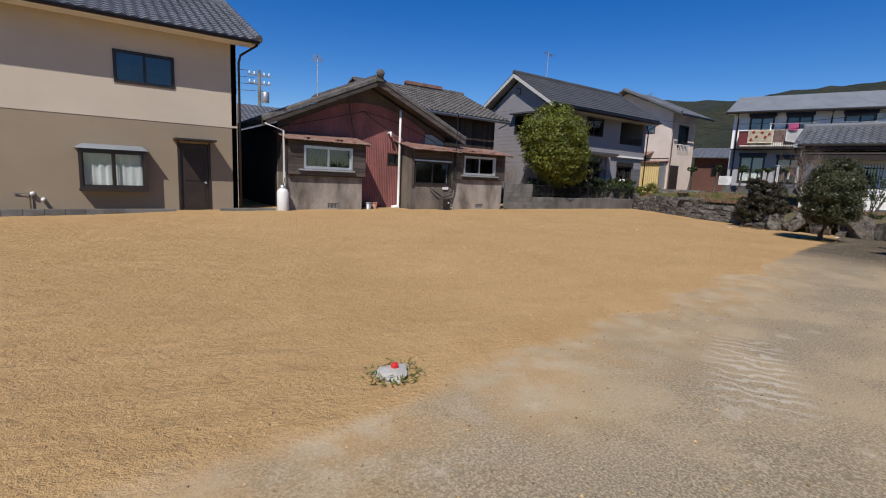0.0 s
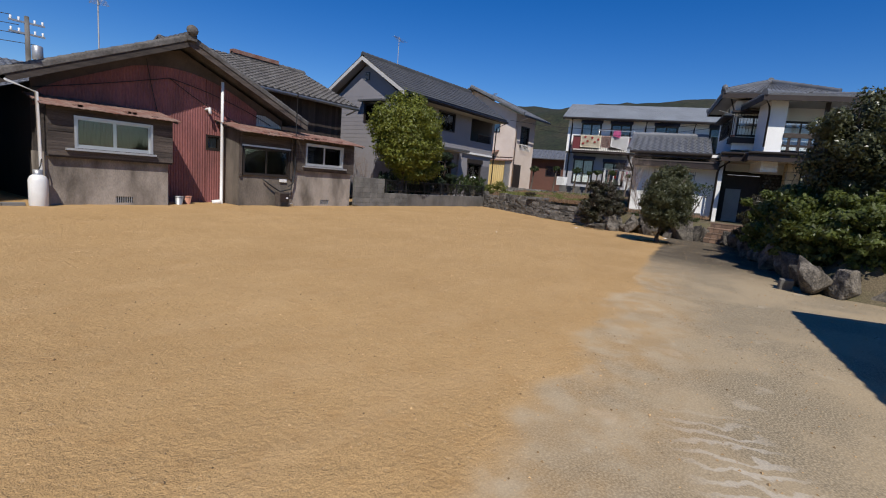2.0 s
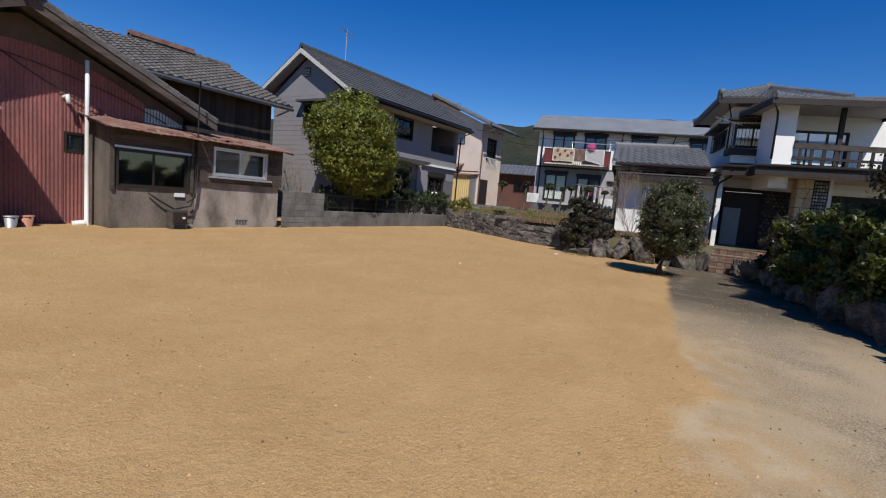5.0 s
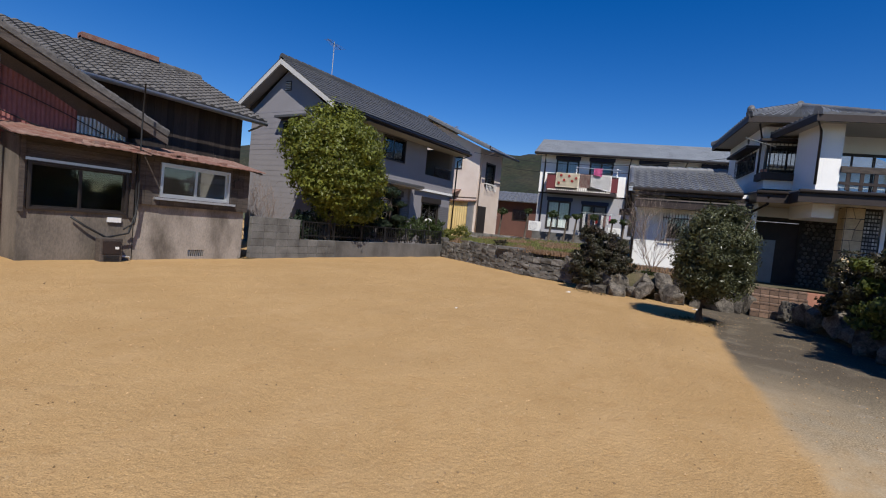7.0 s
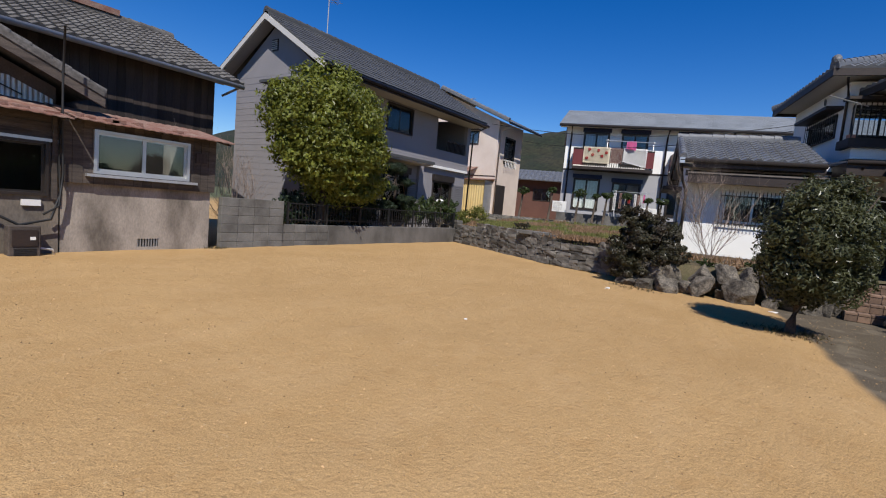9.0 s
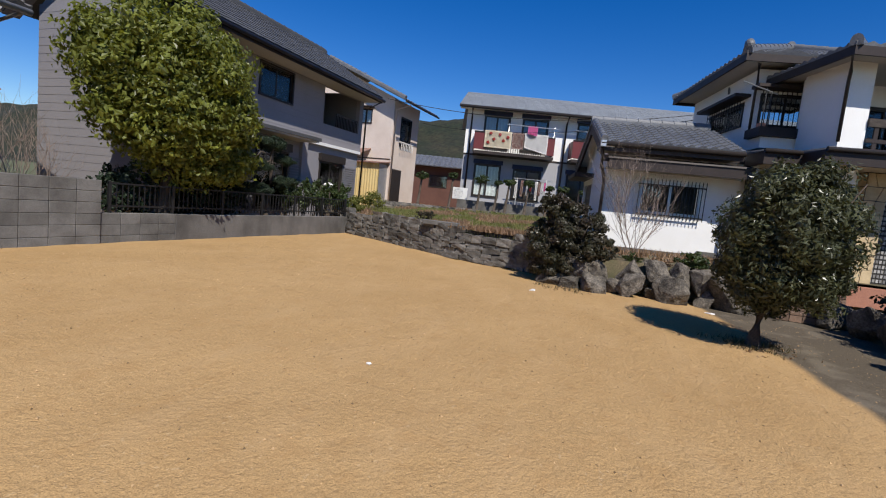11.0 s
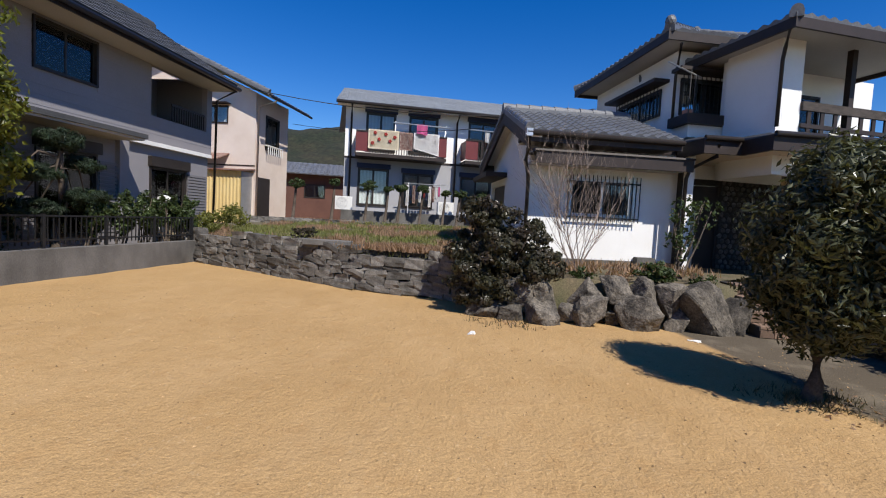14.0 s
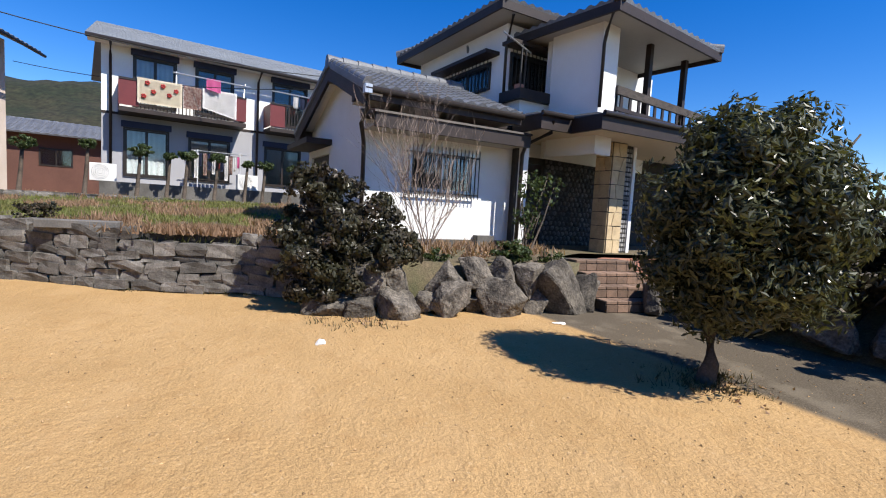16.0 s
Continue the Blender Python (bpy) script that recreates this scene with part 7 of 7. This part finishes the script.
def far_house():
    h = thing("far_house", (48, 20, 0), "red-brown house far behind with dark tile roof", "house")
    s = Side((46, 24), (0.3, -0.95), (-0.95, -0.3))
    bm = bmesh.new()
    wall_bm(bm, s, 0, 9, -0.1, 4.4, 0.2, [(1.5, 3.0, 2.6, 3.6), (4.5, 6.0, 2.6, 3.6)])
    wall_bm(bm, s.shift(-6), 0, 9, -0.1, 4.4, 0.2)
    part("wall", bm, M["far_wall"], h)
    for u in (1.5, 4.5):
        window(s, h, u, u + 1.5, 2.6, 3.6, M["dark_frame"], 2)
    tile_roof("roof", s.p(-0.6, 0.7, 4.3), s.p(9.6, 0.7, 4.3), s.p(9.6, -3, 5.4), s.p(-0.6, -3, 5.4), M["grey_tile"], h, tile=0.4, course=0.35)
    tile_roof("roof", s.p(9.6, -6.7, 4.3), s.p(-0.6, -6.7, 4.3), s.p(-0.6, -3, 5.4), s.p(9.6, -3, 5.4), M["grey_tile"], h, tile=0.4, course=0.35)
    h2 = thing("gap_house", (3.5, 28, 0), "dark tiled old house seen through the gap", "house")
    s = Side((-2, 27), (1, 0), (0, -1))
    bm = bmesh.new()
    wall_bm(bm, s, 0, 14, -0.1, 3.4, 0.2, [(5.5, 7.0, 1.2, 2.2)])
    part("wall", bm, M["gable_plaster"], h2)
    window(s, h2, 5.5, 7.0, 1.2, 2.2, M["alu"], 2)
    tile_roof("roof", (-2.6, 26.3, 3.3), (12.6, 26.3, 3.3), (12.6, 31, 5.2), (-2.6, 31, 5.2), M["grey_tile"], h2)
    tile_roof("roof", (4.0, 22.5, 2.2), (9.0, 22.5, 2.2), (9.0, 25.0, 3.1), (4.0, 25.0, 3.1), M["old_tile"], h2)
    bm = bmesh.new()
    wall_bm(bm, Side((4.3, 22.9), (1, 0), (0, -1)), 0, 4.4, 0.0, 2.2, 0.15)
    part("shed_wall", bm, M["black_wood"], h2)
    h3 = thing("neighbour_roof_house", (30, -6, 0), "house with grey tile roof beyond the drive", "house")
    bm = bmesh.new()
    wall_bm(bm, Side((27.5, -3), (0, -1), (-1, 0)), 0, 8, -0.1, 3.0, 0.2)
    wall_bm(bm, Side((27.5, -3), (1, 0), (0, 1)), 0, 8, -0.1, 3.0, 0.2)
    part("wall", bm, M["white_wall"], h3)
    tile_roof("roof", (26.8, -2.3, 2.9), (26.8, -11.5, 2.9), (31.5, -11.5, 4.9), (31.5, -2.3, 4.9), M["grey_tile"], h3)


far_house()


def cut_block():
    t = thing("concrete_block", (12.0, 1.62, 0), "small pale concrete block leaning on the boulder", "block")
    bm = bmesh.new()
    wbox(bm, -0.05, 0.05, -0.11, 0.11, 0.0, 0.2)
    bevelled(bm, 0.008)
    ob = part("block", bm, M["concrete"], None)
    ob.parent = t
    ob.matrix_basis = pose(0, 0, 0, 0, -10, 20)


cut_block()


def garden_edging():
    t = thing("stone_edging", APT.p(2, 2.3, 1.0), "low stone edging along the apartment garden", "edging", kind="structure")
    rng = random.Random(14)
    st = stone_meshes(5, M["stone"], 15, True)
    for row in range(2):
        u = -4.0
        while u < 9.0:
            ln = rng.uniform(0.2, 0.45)
            p = APT.p(u + ln / 2, 2.35, 1.12 + 0.11 * row)
            ob = link("stone", rng.choice(st), t)
            ob.matrix_basis = Matrix.LocRotScale(p, Euler((0, 0, math.atan2(APT.u.y, APT.u.x))), (ln, 0.28, 0.14))
            u += ln


garden_edging()


# ---- grass, weeds and grit ----
def tufts(name, places, size, material, label, per=7, seed=1, ratio=0.12):
    rng = np.random.default_rng(seed)
    p = np.repeat(np.asarray(places), per, 0)
    p = p + rng.normal(0, 0.04, p.shape) * np.array([1, 1, 0])
    p[:, 2] += size * 0.5
    k = len(p)
    d = rng.normal(0, 0.35, (k, 3))
    d[:, 2] = 1
    d /= np.linalg.norm(d, axis=1)[:, None]
    side = np.cross(d, rng.normal(0, 1, (k, 3)))
    side /= np.linalg.norm(side, axis=1)[:, None]
    s = size * rng.uniform(0.5, 1.3, (k, 1))
    v = np.stack([p - d * s * 0.55 - side * s * ratio, p - d * s * 0.55 + side * s * ratio, p + d * s * 0.6 + rng.normal(0, 0.02, (k, 3))], 1).reshape(-1, 3)
    me = bpy.data.meshes.new(name)
    me.from_pydata(v.tolist(), [], np.arange(3 * k).reshape(-1, 3).tolist())
    me.materials.append(material)
    tagged(link(name, me, None), label, "grass", kind="stuff")


rng = random.Random(12)
spots, dry = [], []
for i in range(4200):
    y = rng.uniform(8.6, 16.2)
    x = terrace_edge(y) + 0.2 + rng.random() ** 1.4 * 9.5
    z = terrace_z(x - 0.12, y)
    n = noise.noise(Vector((x * 0.5, y * 0.5, 8)))
    (dry if n > 0.08 else spots).append((x, y, z))
tufts("garden_grass", spots, 0.095, M["grass"], "short rough green and yellow grass on the bank", 6, 2)
dry += [(terrace_edge(y) + 0.1 + rng.random() * 1.9, y, 0.78) for y in [rng.uniform(4.4, 8.6) for _ in range(260)]]
dry += [(terrace_edge(10.0) + 0.35 + rng.gauss(0, 0.16), 10.0 + rng.gauss(0, 0.42), 0.86) for _ in range(420)]
tufts("dry_brush", dry, 0.13, M["dry_grass"], "dry brown cut brush on the bank edge", 6, 3)
weeds = [(20.3 + rng.gauss(0, 0.25), rng.uniform(7.6, 8.6), 0.0) for _ in range(45)] + [(17.8 + rng.gauss(0, 0.18), 5.15 + rng.gauss(0, 0.22), 0.0) for _ in range(90)] + [(14.3 + rng.gauss(0, 0.12), 15.6 + rng.gauss(0, 0.05), 0.12) for _ in range(25)] + [(terrace_edge(y) - 0.12, y, 0.02) for y in [rng.uniform(8.5, 16) for _ in range(60)]]
tufts("weeds", weeds, 0.06, M["dry_weed"], "weeds and litter at the foot of stones and tree", 6, 4)
litter = [(17.8 + rng.gauss(0, 0.3), 5.15 + rng.gauss(0, 0.3), 0.012) for _ in range(160)] + [(20.35 + rng.gauss(0, 0.2), rng.uniform(7.4, 8.5), 0.012) for _ in range(140)]
me = leaves_mesh("fallen_leaves", litter, [(0, 0, 1.0)] * len(litter), 0.03, M["dry_grass"], seed=6)
tagged(link("fallen_leaves", me, None), "brown fallen leaves under the tree and shrubs", "leaves", kind="stuff")


def pebbles(count, seed):
    r = np.random.default_rng(seed)
    base = np.array([[1, 0, 0], [-0.5, 0.87, 0], [-0.5, -0.87, 0], [0.1, 0.1, 0.8], [0.1, 0, -0.6]])
    tri = np.array([[0, 1, 3], [1, 2, 3], [2, 0, 3], [1, 0, 4], [2, 1, 4], [0, 2, 4]])
    V, F = [], []
    for i in range(count):
        x, y = r.uniform(-3, 20.2), r.uniform(-1.5, 15)
        if x > 20 or y < 0.3 and x > 8:
            continue
        s = 0.003 + 0.010 * r.random() ** 4
        a = r.uniform(0, 6.28)
        rot = np.array([[math.cos(a), -math.sin(a), 0], [math.sin(a), math.cos(a), 0], [0, 0, 1]])
        V.append(base * r.uniform(0.7, 1.3, (5, 1)) * s @ rot.T + np.array([x, y, ground_z(x, y) + s * 0.2]))
        F.append(tri + 5 * (len(V) - 1))
    return np.concatenate(V), np.concatenate(F)


grit = mat("sandy_grit", (0.40, 0.265, 0.135), 0.9, (0.27, 0.17, 0.08), 3, 0.8, 60, 0.2, 0.2, island=0.6)
v, fc = pebbles(38000, 4)
tagged(link("grit", raw_mesh("grit", v.tolist(), fc.tolist(), grit), None), "loose sandy grit and small pebbles on the lot", "gravel", kind="stuff")
for k, (x, y) in enumerate(((19.35, 8.45), (20.0, 5.35), (14.0, 8.9))):
    bm = rock_mesh(200 + k)
    ob = part("pale_stone", bm, M["white_trim"], None)
    ob.matrix_world = Matrix.LocRotScale((x, y, ground_z(x, y) + 0.008), Euler((0, 0, k)), (0.09, 0.06, 0.018) if k < 2 else (0.03, 0.02, 0.012))
    tagged(ob, "pale flat stone lying in the sand", "stone", "pale stones in the sand")
